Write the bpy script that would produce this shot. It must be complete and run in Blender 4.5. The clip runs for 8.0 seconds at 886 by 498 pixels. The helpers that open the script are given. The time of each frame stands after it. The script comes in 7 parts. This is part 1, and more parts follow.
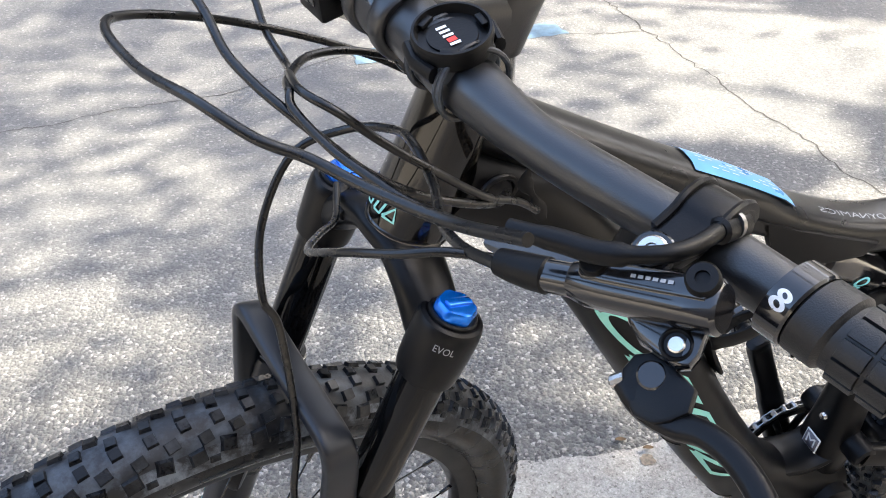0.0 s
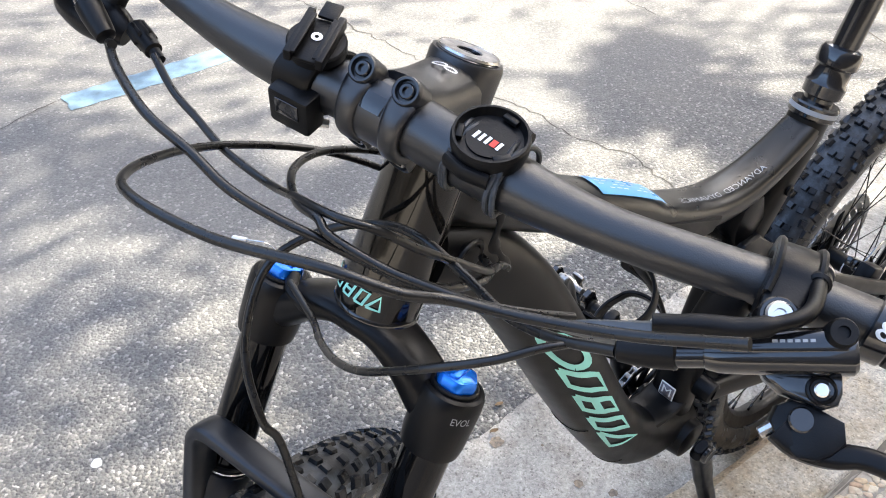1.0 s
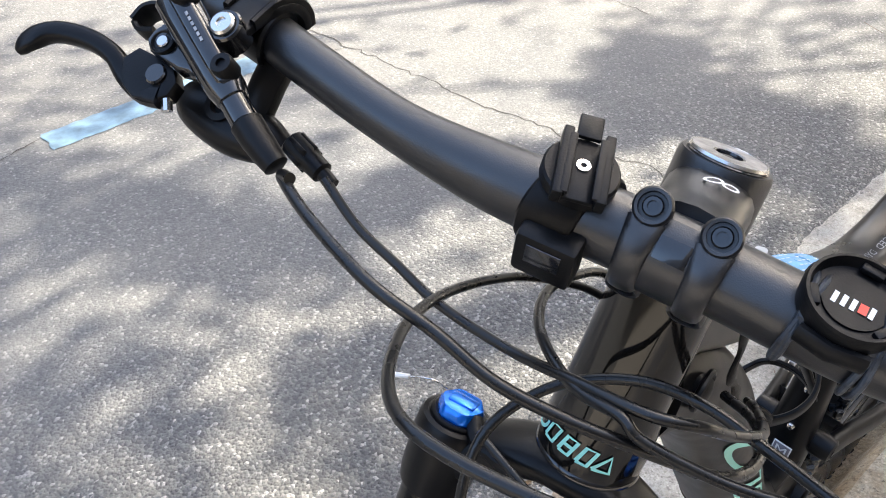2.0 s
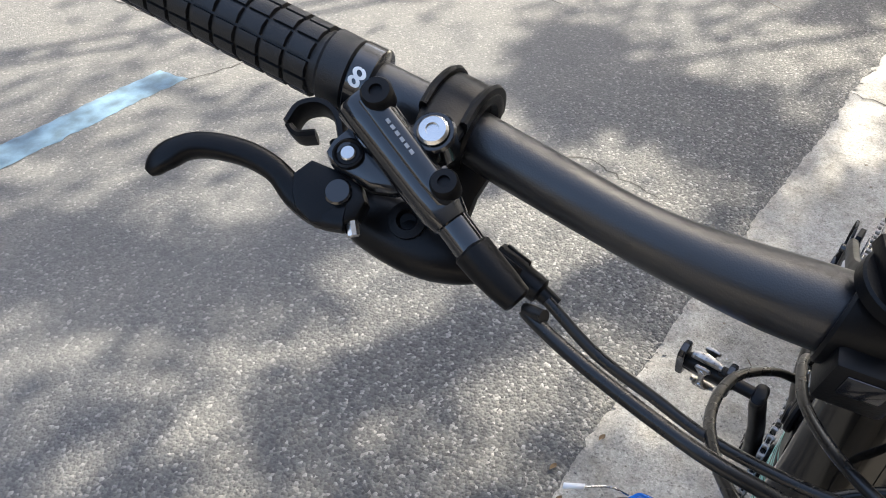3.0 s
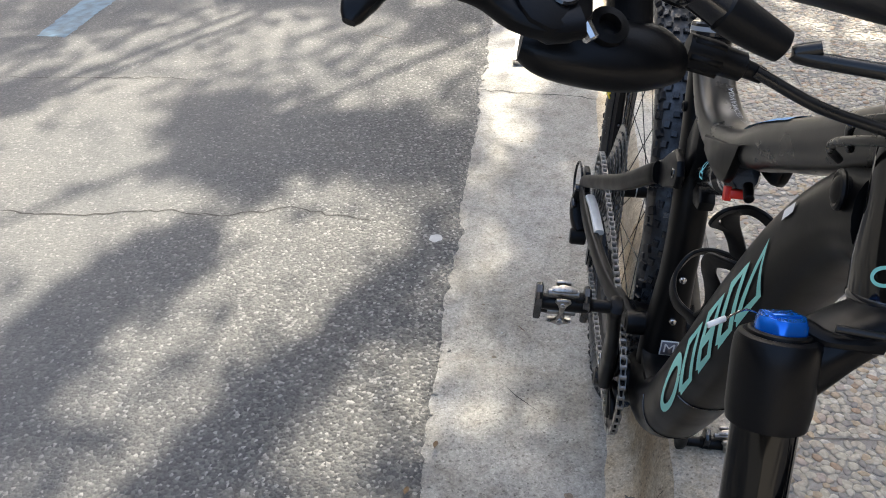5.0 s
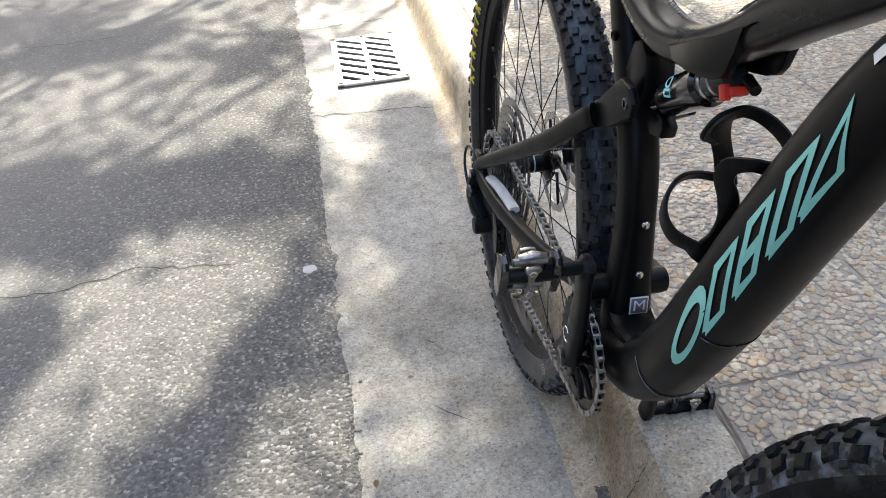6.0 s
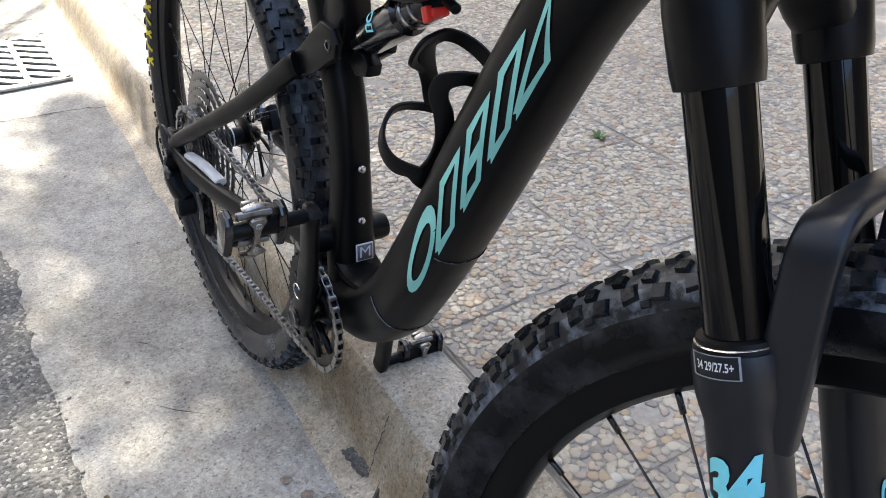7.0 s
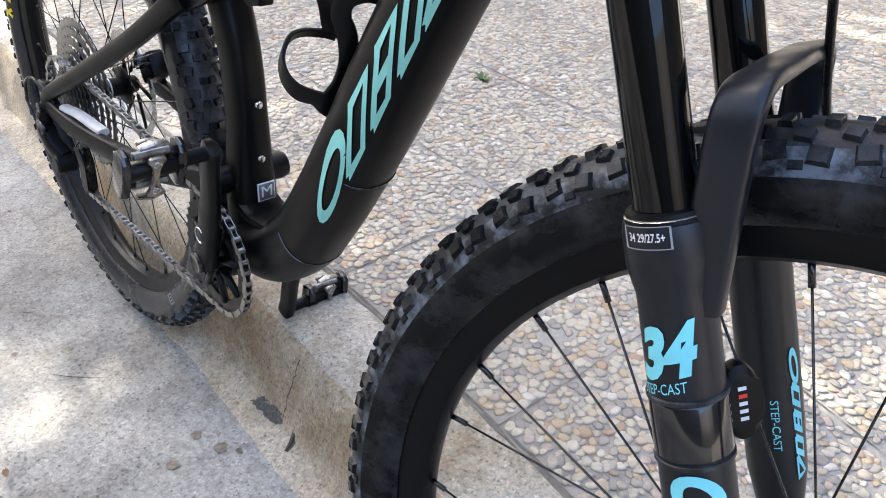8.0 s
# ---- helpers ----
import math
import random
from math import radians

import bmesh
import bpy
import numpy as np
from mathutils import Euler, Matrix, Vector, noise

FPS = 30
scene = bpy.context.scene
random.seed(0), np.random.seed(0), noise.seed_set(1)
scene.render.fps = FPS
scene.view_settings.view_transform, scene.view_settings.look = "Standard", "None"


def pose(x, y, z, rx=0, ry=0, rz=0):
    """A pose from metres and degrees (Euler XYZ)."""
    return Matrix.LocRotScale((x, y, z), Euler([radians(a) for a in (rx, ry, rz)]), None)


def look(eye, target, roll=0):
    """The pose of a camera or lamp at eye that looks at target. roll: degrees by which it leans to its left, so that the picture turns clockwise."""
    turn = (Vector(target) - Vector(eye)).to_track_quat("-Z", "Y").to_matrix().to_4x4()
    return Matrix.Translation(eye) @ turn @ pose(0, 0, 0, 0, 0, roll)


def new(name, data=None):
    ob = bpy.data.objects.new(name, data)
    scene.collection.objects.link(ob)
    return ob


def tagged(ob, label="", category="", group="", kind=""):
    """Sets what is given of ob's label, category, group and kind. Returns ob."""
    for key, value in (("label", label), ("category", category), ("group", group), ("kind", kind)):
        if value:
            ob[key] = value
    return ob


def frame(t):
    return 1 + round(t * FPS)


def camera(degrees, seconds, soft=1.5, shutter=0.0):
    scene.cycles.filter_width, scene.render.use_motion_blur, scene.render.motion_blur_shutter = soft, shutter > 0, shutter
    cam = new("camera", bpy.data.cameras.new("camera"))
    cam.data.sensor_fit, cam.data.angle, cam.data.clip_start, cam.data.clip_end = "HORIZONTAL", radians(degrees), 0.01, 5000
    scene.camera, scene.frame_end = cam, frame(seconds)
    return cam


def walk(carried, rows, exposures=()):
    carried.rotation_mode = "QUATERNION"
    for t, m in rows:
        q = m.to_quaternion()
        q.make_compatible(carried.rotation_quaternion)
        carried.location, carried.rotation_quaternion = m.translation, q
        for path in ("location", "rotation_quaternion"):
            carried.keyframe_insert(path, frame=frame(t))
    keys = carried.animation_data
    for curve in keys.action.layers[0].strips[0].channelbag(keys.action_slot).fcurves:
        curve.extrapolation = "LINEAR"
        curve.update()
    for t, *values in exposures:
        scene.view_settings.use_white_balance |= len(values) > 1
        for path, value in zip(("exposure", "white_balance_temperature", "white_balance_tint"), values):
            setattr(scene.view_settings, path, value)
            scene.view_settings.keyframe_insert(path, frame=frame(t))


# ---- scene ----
cam = camera(54.7, 8.0, soft=1.0)
PATH = [
    (0, (0.56, 0.517, 1.121), (0.192, -1.041, -0.078), 0.3),
    (0.5, (0.632, 0.477, 1.146), (-0.141, -0.923, -0.055), 2.2),
    (1, (0.699, 0.429, 1.166), (-0.261, -0.848, -0.038), 1.9),
    (1.5, (0.72, 0.358, 1.16), (-0.296, -0.871, -0.047), 1.2),
    (2, (0.729, 0.243, 1.162), (-0.297, -0.977, -0.047), 0.4),
    (2.2, (0.733, 0.198, 1.166), (-0.296, -1.017, -0.044), -0.4),
    (3.3, (0.81, 0.072, 1.171), (-0.521, -0.798, -0.042), 1.4),
    (3.5, (0.845, 0.064, 1.177), (-0.59, -0.658, -0.013), 0.9),
    (4, (0.916, 0.02, 1.165), (-0.645, -0.436, 0.002), -0.7),
    (4.5, (0.926, -0.027, 1.136), (-0.691, -0.382, 0.013), -0.2),
    (4.7, (0.91, -0.054, 1.109), (-0.722, -0.408, 0.01), -0.9),
    (5.8, (0.812, -0.213, 0.974), (-0.918, -0.328, -0.022), -5.3),
    (6, (0.799, -0.241, 0.947), (-0.929, -0.171, -0.058), -5.4),
    (6.5, (0.792, -0.273, 0.911), (-0.862, 0.196, -0.11), -2.8),
    (7, (0.807, -0.279, 0.891), (-0.738, 0.469, -0.135), -1.2),
    (7.5, (0.819, -0.294, 0.873), (-0.628, 0.607, -0.173), -0.9),
    (8, (0.81, -0.314, 0.863), (-0.553, 0.648, -0.239), 0.0),
]
EXPOSURE = [(0.0, 2.60, 6680, 7), (2.0, 2.38, 6680, 7), (3.3, 1.77, 6630, 6), (4.7, 1.70, 6630, 6), (6.0, 1.85, 6620, 6), (7.0, 2.02, 6560, 7), (8.0, 2.48, 6530, 8)]
walk(cam, [(t, look(eye, target, roll)) for t, eye, target, roll in PATH], EXPOSURE)
# ---- world and light ----
SUN_AZ, SUN_EL = 182.0, 44.0
world = bpy.data.worlds.new("sky")
scene.world = world
world.use_nodes = True
wn = world.node_tree
sky = wn.nodes.new("ShaderNodeTexSky")
sky.sky_type, sky.sun_disc = "NISHITA", False
sky.sun_elevation, sky.sun_rotation = radians(SUN_EL), radians(90.0 - SUN_AZ)
sky.air_density, sky.dust_density, sky.ozone_density = 0.8, 3.0, 0.5
bg = wn.nodes["Background"]
bg.inputs["Strength"].default_value = 0.225
wn.links.new(sky.outputs["Color"], bg.inputs["Color"])
SUN_DIR = Vector((math.cos(radians(SUN_AZ)) * math.cos(radians(SUN_EL)), math.sin(radians(SUN_AZ)) * math.cos(radians(SUN_EL)), math.sin(radians(SUN_EL))))
sun_data = bpy.data.lights.new("sun", "SUN")
sun_data.energy, sun_data.angle, sun_data.color = 3.9, radians(0.53), (1.0, 0.93, 0.82)
sun = new("sun", sun_data)
sun.matrix_world = look(SUN_DIR * 30, (0, 0, 0))


# ---- materials ----
def nodes(name):
    m = bpy.data.materials.new(name)
    m.use_nodes = True
    return m, m.node_tree, m.node_tree.nodes["Principled BSDF"]


def plain(name, base, rough=0.5, metal=0.0, vary=0.25, scale=40.0, bump=0.0, bump_scale=300.0, coat=0.0, spec=0.5, dust=0.0, film=(0.31, 0.305, 0.30)):
    """A surface whose colour and roughness vary at two scales, with fine relief and a film of dust."""
    m, nt, bs = nodes(name)
    co = nt.nodes.new("ShaderNodeTexCoord")
    big, fine = nt.nodes.new("ShaderNodeTexNoise"), nt.nodes.new("ShaderNodeTexNoise")
    big.inputs["Scale"].default_value, big.inputs["Detail"].default_value = scale, 5
    fine.inputs["Scale"].default_value, fine.inputs["Detail"].default_value = bump_scale, 3
    for n in (big, fine):
        nt.links.new(co.outputs["Object"], n.inputs["Vector"])
    ramp = nt.nodes.new("ShaderNodeMapRange")
    ramp.inputs["From Min"].default_value, ramp.inputs["From Max"].default_value = 0.3, 0.7
    ramp.inputs["To Min"].default_value, ramp.inputs["To Max"].default_value = 1 - vary, 1 + vary
    nt.links.new(big.outputs["Fac"], ramp.inputs["Value"])
    mul = nt.nodes.new("ShaderNodeVectorMath")
    mul.operation = "SCALE"
    mul.inputs[0].default_value = base
    nt.links.new(ramp.outputs["Result"], mul.inputs["Scale"])
    colour = mul.outputs["Vector"]
    if dust:
        mix = nt.nodes.new("ShaderNodeMix")
        mix.data_type = "RGBA"
        mix.inputs["B"].default_value = (*film, 1)
        dr = nt.nodes.new("ShaderNodeMapRange")
        dr.inputs["From Min"].default_value, dr.inputs["From Max"].default_value, dr.inputs["To Max"].default_value = 0.46, 0.64, dust
        dn = nt.nodes.new("ShaderNodeTexNoise")
        dn.inputs["Scale"].default_value, dn.inputs["Detail"].default_value, dn.inputs["Roughness"].default_value = scale * 0.7, 8, 0.7
        nt.links.new(co.outputs["Object"], dn.inputs["Vector"])
        nt.links.new(dn.outputs["Fac"], dr.inputs["Value"])
        nt.links.new(dr.outputs["Result"], mix.inputs["Factor"])
        nt.links.new(colour, mix.inputs["A"])
        colour = mix.outputs["Result"]
    nt.links.new(colour, bs.inputs["Base Color"])
    rr = nt.nodes.new("ShaderNodeMapRange")
    rr.inputs["From Min"].default_value, rr.inputs["From Max"].default_value = 0.3, 0.7
    rr.inputs["To Min"].default_value, rr.inputs["To Max"].default_value = max(0.02, rough * 0.85), min(1, rough * 1.15)
    nt.links.new(big.outputs["Fac"], rr.inputs["Value"])
    nt.links.new(rr.outputs["Result"], bs.inputs["Roughness"])
    bs.inputs["Metallic"].default_value = metal
    bs.inputs["Coat Weight"].default_value = coat
    bs.inputs["Coat Roughness"].default_value = 0.04
    bs.inputs["Specular IOR Level"].default_value = spec
    if bump:
        b = nt.nodes.new("ShaderNodeBump")
        b.inputs["Strength"].default_value, b.inputs["Distance"].default_value = bump, 0.001
        nt.links.new(fine.outputs["Fac"], b.inputs["Height"])
        nt.links.new(b.outputs["Normal"], bs.inputs["Normal"])
    return m


CARBON = plain("matt_carbon_paint", (0.0036, 0.0036, 0.0038), 0.36, 0.0, 0.2, 30, 0.05, 900, spec=0.16)
CARBON_GLOSS = plain("gloss_carbon_paint", (0.006, 0.0054, 0.0047), 0.07, 0.0, 0.25, 25, 0.0, coat=0.3, spec=0.25)
BAR_ALLOY = plain("blasted_black_alloy", (0.0075, 0.0078, 0.0092), 0.36, 0.0, 0.12, 60, 0.12, 1500, spec=0.75)
CARBON_SATIN = plain("satin_carbon_paint", (0.006, 0.006, 0.006), 0.30, 0.0, 0.2, 30, 0.05, 900, spec=0.36)
BLACK_ALLOY = plain("black_anodised_alloy", (0.0035, 0.0036, 0.0042), 0.34, 0.0, 0.15, 60, 0.08, 1200, spec=0.19)
BLACK_GLOSS = plain("black_gloss_alloy", (0.009, 0.009, 0.010), 0.16, 0.1, 0.2, 60, 0.0, coat=0.5)
LEG_PAINT = plain("satin_blue_black_paint", (0.0065, 0.0085, 0.0125), 0.36, 0.0, 0.12, 60, 0.06, 1500, spec=0.45)
STANCHION = plain("black_stanchion_coating", (0.003, 0.003, 0.003), 0.05, 0.0, 0.1, 20, 0.0, spec=0.28)
RUBBER = plain("tyre_rubber", (0.010, 0.0107, 0.0125), 0.42, 0.0, 0.3, 45, 0.2, 500, dust=0.24, spec=0.36, film=(0.20, 0.24, 0.29))
TYRE_DUST = plain("scuffed_tyre_shoulder", (0.009, 0.0105, 0.0135), 0.40, 0.0, 0.3, 70, 0.25, 500, dust=0.5, spec=0.36, film=(0.28, 0.32, 0.37))
TYRE_WALL = plain("smooth_front_tyre_wall", (0.0042, 0.0046, 0.0056), 0.26, 0.0, 0.3, 34, 0.1, 300, dust=0.14, spec=0.2, film=(0.20, 0.21, 0.22))
RUBBER_CLEAN = plain("smooth_tyre_wall", (0.010, 0.0115, 0.0145), 0.26, 0.0, 0.2, 30, 0.1, 500, spec=0.45)
GRIP = plain("grip_rubber", (0.0055, 0.0055, 0.006), 0.5, 0.0, 0.2, 60, 0.25, 1500)
PLASTIC = plain("black_plastic", (0.0032, 0.0032, 0.0036), 0.42, 0.0, 0.2, 60, 0.1, 900, spec=0.20)
HOSE = plain("black_hose", (0.007, 0.0068, 0.0066), 0.28, 0.0, 0.2, 90, 0.05, 900, spec=0.4)
STEEL = plain("polished_steel", (0.62, 0.61, 0.59), 0.25, 1.0, 0.15, 80, 0.05, 900)
CHAIN_STEEL = plain("bright_chain_steel", (0.30, 0.295, 0.285), 0.34, 1.0, 0.3, 200, 0.1, 900)
DARK_STEEL = plain("worn_dark_steel", (0.27, 0.265, 0.26), 0.34, 1.0, 0.35, 120, 0.1, 900)
COG_STEEL = plain("oiled_cog_steel", (0.15, 0.147, 0.142), 0.32, 1.0, 0.4, 160, 0.1, 900)
BLUE = plain("blue_anodised_alloy", (0.0, 0.16, 0.72), 0.20, 0.6, 0.1, 60, 0.0, coat=0.3)
MINT = plain("mint_decal", (0.30, 0.72, 0.62), 0.4, 0.0, 0.06, 60)
CYAN = plain("cyan_decal", (0.22, 0.72, 0.78), 0.4, 0.0, 0.06, 60)
WHITE = plain("white_print", (0.75, 0.75, 0.73), 0.5, 0.0, 0.05, 60)
GREY_PRINT = plain("grey_print", (0.30, 0.31, 0.32), 0.5, 0.0, 0.05, 60)
RED = plain("red_plastic", (0.72, 0.03, 0.015), 0.4, 0.0, 0.1, 60)
YELLOW = plain("yellow_print", (0.80, 0.62, 0.03), 0.5, 0.0, 0.1, 60)
STICKER_BLUE = plain("blue_sticker", (0.10, 0.36, 0.66), 0.3, 0.0, 0.1, 60)


def ground_material(name, kind):
    """Asphalt, concrete or mortar with grain, stones and stains at real size."""
    m, nt, bs = nodes(name)
    N, L = nt.nodes, nt.links
    co = N.new("ShaderNodeTexCoord")

    def noise_tex(scale, detail=6, rough=0.6):
        n = N.new("ShaderNodeTexNoise")
        n.inputs["Scale"].default_value, n.inputs["Detail"].default_value, n.inputs["Roughness"].default_value = scale, detail, rough
        L.new(co.outputs["Object"], n.inputs["Vector"])
        return n.outputs["Fac"]

    def cells(scale, feature="F1"):
        v = N.new("ShaderNodeTexVoronoi")
        v.feature = feature
        v.inputs["Scale"].default_value = scale
        L.new(co.outputs["Object"], v.inputs["Vector"])
        return v

    def ramp(src, stops):
        r = N.new("ShaderNodeValToRGB")
        e = r.color_ramp.elements
        while len(e) < len(stops):
            e.new(0.5)
        for el, (pos, col) in zip(e, stops):
            el.position, el.color = pos, (*col, 1)
        L.new(src, r.inputs["Fac"])
        return r.outputs["Color"]

    def mixed(a, b, fac, mode="MIX"):
        x = N.new("ShaderNodeMix")
        x.data_type, x.blend_type = "RGBA", mode
        L.new(a, x.inputs["A"])
        L.new(b, x.inputs["B"])
        if isinstance(fac, float):
            x.inputs["Factor"].default_value = fac
        else:
            L.new(fac, x.inputs["Factor"])
        return x.outputs["Result"]

    if kind == "asphalt":
        v = cells(170)
        sep = N.new("ShaderNodeSeparateColor")
        L.new(v.outputs["Color"], sep.inputs["Color"])
        stones = ramp(sep.outputs["Red"], [(0.0, (0.122, 0.121, 0.119)), (0.35, (0.137, 0.136, 0.133)), (0.75, (0.155, 0.153, 0.149)), (0.94, (0.18, 0.176, 0.17)), (0.99, (0.25, 0.245, 0.235))])
        patches = ramp(noise_tex(1.7, 5), [(0.3, (0.78, 0.785, 0.80)), (0.7, (1.03, 1.01, 0.97))])
        grit = ramp(noise_tex(420, 2), [(0.3, (0.86, 0.86, 0.86)), (0.7, (1.1, 1.1, 1.1))])
        col = mixed(mixed(stones, patches, 1.0, "MULTIPLY"), grit, 1.0, "MULTIPLY")
        # rawer and coarser towards the gutter, smoother on the lane
        sepc = N.new("ShaderNodeSeparateXYZ")
        L.new(co.outputs["Object"], sepc.inputs["Vector"])
        raw = N.new("ShaderNodeMapRange")
        raw.inputs["From Min"].default_value, raw.inputs["From Max"].default_value = -1.25, -0.52
        L.new(sepc.outputs["Y"], raw.inputs["Value"])
        coarse = ramp(sep.outputs["Red"], [(0.0, (0.095, 0.093, 0.089)), (0.3, (0.13, 0.128, 0.123)), (0.7, (0.168, 0.164, 0.156)), (0.9, (0.22, 0.213, 0.20)), (0.975, (0.36, 0.35, 0.33))])
        coarse = mixed(mixed(coarse, patches, 1.0, "MULTIPLY"), grit, 1.0, "MULTIPLY")
        col = mixed(col, coarse, raw.outputs["Result"])
        up = N.new("ShaderNodeMath")
        up.operation = "MULTIPLY_ADD"
        up.inputs[1].default_value = -1.0
        L.new(v.outputs["Distance"], up.inputs[0])
        L.new(noise_tex(300, 4, 0.7), up.inputs[2])
        height, depth, strength = up.outputs[0], 0.0042, 0.9
        bs.inputs["Roughness"].default_value = 0.78
        bs.inputs["Specular IOR Level"].default_value = 0.25
    elif kind in ("concrete", "kerb", "foot", "face"):
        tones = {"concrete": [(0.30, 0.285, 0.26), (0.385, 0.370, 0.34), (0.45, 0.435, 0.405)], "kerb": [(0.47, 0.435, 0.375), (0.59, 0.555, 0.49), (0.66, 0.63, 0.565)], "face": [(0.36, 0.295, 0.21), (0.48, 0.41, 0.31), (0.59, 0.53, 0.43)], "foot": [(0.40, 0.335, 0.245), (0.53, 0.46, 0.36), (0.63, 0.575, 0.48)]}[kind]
        base = ramp(noise_tex(5, 8, 0.65), list(zip((0.25, 0.5, 0.75), tones)))
        v = cells(330)
        sep = N.new("ShaderNodeSeparateColor")
        L.new(v.outputs["Color"], sep.inputs["Color"])
        sand = ramp(sep.outputs["Green"], [(0.0, (0.50, 0.48, 0.46)), (0.06, (0.80, 0.79, 0.78)), (0.5, (0.98, 0.98, 0.97)), (0.9, (1.08, 1.07, 1.05)), (1.0, (1.3, 1.3, 1.28))])
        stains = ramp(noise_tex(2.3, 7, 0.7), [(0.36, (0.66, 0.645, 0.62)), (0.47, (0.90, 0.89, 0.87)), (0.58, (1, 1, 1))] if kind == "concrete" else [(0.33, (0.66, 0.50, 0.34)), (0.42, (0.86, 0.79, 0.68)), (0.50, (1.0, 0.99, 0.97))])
        grit = ramp(noise_tex(130, 7, 0.8), [(0.34, (0.58, 0.575, 0.57)), (0.5, (1.0, 1.0, 1.0)), (0.66, (1.16, 1.15, 1.13))])
        col = mixed(mixed(mixed(base, sand, 1.0, "MULTIPLY"), stains, 1.0, "MULTIPLY"), grit, 1.0, "MULTIPLY")
        mottle = ramp(noise_tex(26, 6, 0.7), [(0.36, (0.78, 0.765, 0.745)), (0.52, (1.0, 1.0, 1.0)), (0.68, (1.06, 1.06, 1.06))])
        pits = ramp(cells(36).outputs["Distance"], [(0.045, (0.40, 0.37, 0.33)), (0.095, (1.0, 1.0, 1.0))])
        white = ramp(noise_tex(1.0), [(0.0, (1.0, 1.0, 1.0)), (1.0, (1.0, 1.0, 1.0))])
        pits = mixed(white, pits, ramp(noise_tex(14, 4), [(0.40, (0.0, 0.0, 0.0)), (0.48, (1.0, 1.0, 1.0))]))
        col = mixed(mixed(col, mottle, 1.0, "MULTIPLY"), pits, 1.0, "MULTIPLY")
        height, depth, strength = noise_tex(210, 8, 0.85), 0.0035, 0.85
        bs.inputs["Roughness"].default_value = 0.78
    else:
        base = ramp(noise_tex(90, 7, 0.75), [(0.3, (0.26, 0.235, 0.20)), (0.7, (0.42, 0.385, 0.335))])
        stains = ramp(noise_tex(2.0, 6), [(0.3, (0.75, 0.73, 0.70)), (0.6, (1, 1, 1))])
        col = mixed(base, stains, 1.0, "MULTIPLY")
        height, depth, strength = noise_tex(300, 5), 0.001, 0.5
        bs.inputs["Roughness"].default_value = 0.85
    L.new(col, bs.inputs["Base Color"])
    b = N.new("ShaderNodeBump")
    b.inputs["Strength"].default_value, b.inputs["Distance"].default_value = strength, depth
    if kind == "asphalt":
        rough = N.new("ShaderNodeMapRange")
        rough.inputs["To Min"].default_value, rough.inputs["To Max"].default_value = 0.34, 1.0
        L.new(raw.outputs["Result"], rough.inputs["Value"])
        L.new(rough.outputs["Result"], b.inputs["Strength"])
    L.new(height, b.inputs["Height"])
    L.new(b.outputs["Normal"], bs.inputs["Normal"])
    return m


ASPHALT = ground_material("worn_asphalt", "asphalt")
CONCRETE = ground_material("weathered_concrete", "concrete")
KERB_CONCRETE = ground_material("brown_stained_kerb_concrete", "kerb")
FACE_CONCRETE = ground_material("stained_shaded_kerb_face", "face")
FOOT_CONCRETE = ground_material("sandy_mortar_fillet", "foot")
MORTAR = ground_material("pebble_mortar", "mortar")
ROAD_PAINT = plain("worn_blue_road_paint", (0.105, 0.17, 0.225), 0.7, 0.0, 0.45, 22, 0.4, 300)
CRACK = plain("crack_shadow_dirt", (0.035, 0.032, 0.028), 0.9, 0.0, 0.3, 40)


# ---- mesh helpers ----
def shade(me, smooth=True):
    for p in me.polygons:
        p.use_smooth = smooth


def finish(name, bm, material, smooth=True, angle=35):
    bmesh.ops.recalc_face_normals(bm, faces=bm.faces)
    for e in bm.edges:
        if len(e.link_faces) == 2 and e.calc_face_angle(0) > radians(angle):
            e.smooth = False
    me = bpy.data.meshes.new(name)
    bm.to_mesh(me)
    bm.free()
    shade(me, smooth)
    me.materials.append(material)
    return me


def part(name, bm, material, parent=None, label="", smooth=True, steer=False):
    ob = new(name, finish(name, bm, material, smooth))
    if parent is not None:
        ob.parent = parent
    if steer:
        ob.matrix_basis = STEER
    if label:
        tagged(ob, label)
    return ob


def catmull(points, per=6):
    """Points on a smooth curve through the given ones."""
    ps = [Vector(p) for p in points]
    ps = [2 * ps[0] - ps[1], *ps, 2 * ps[-1] - ps[-2]]
    out = []
    for i in range(1, len(ps) - 2):
        a, b, c, d = ps[i - 1 : i + 3]
        for k in range(per):
            t = k / per
            out.append(0.5 * ((2 * b) + (c - a) * t + (2 * a - 5 * b + 4 * c - d) * t * t + (3 * b - a - 3 * c + d) * t**3))
    return [*out, ps[-2]]


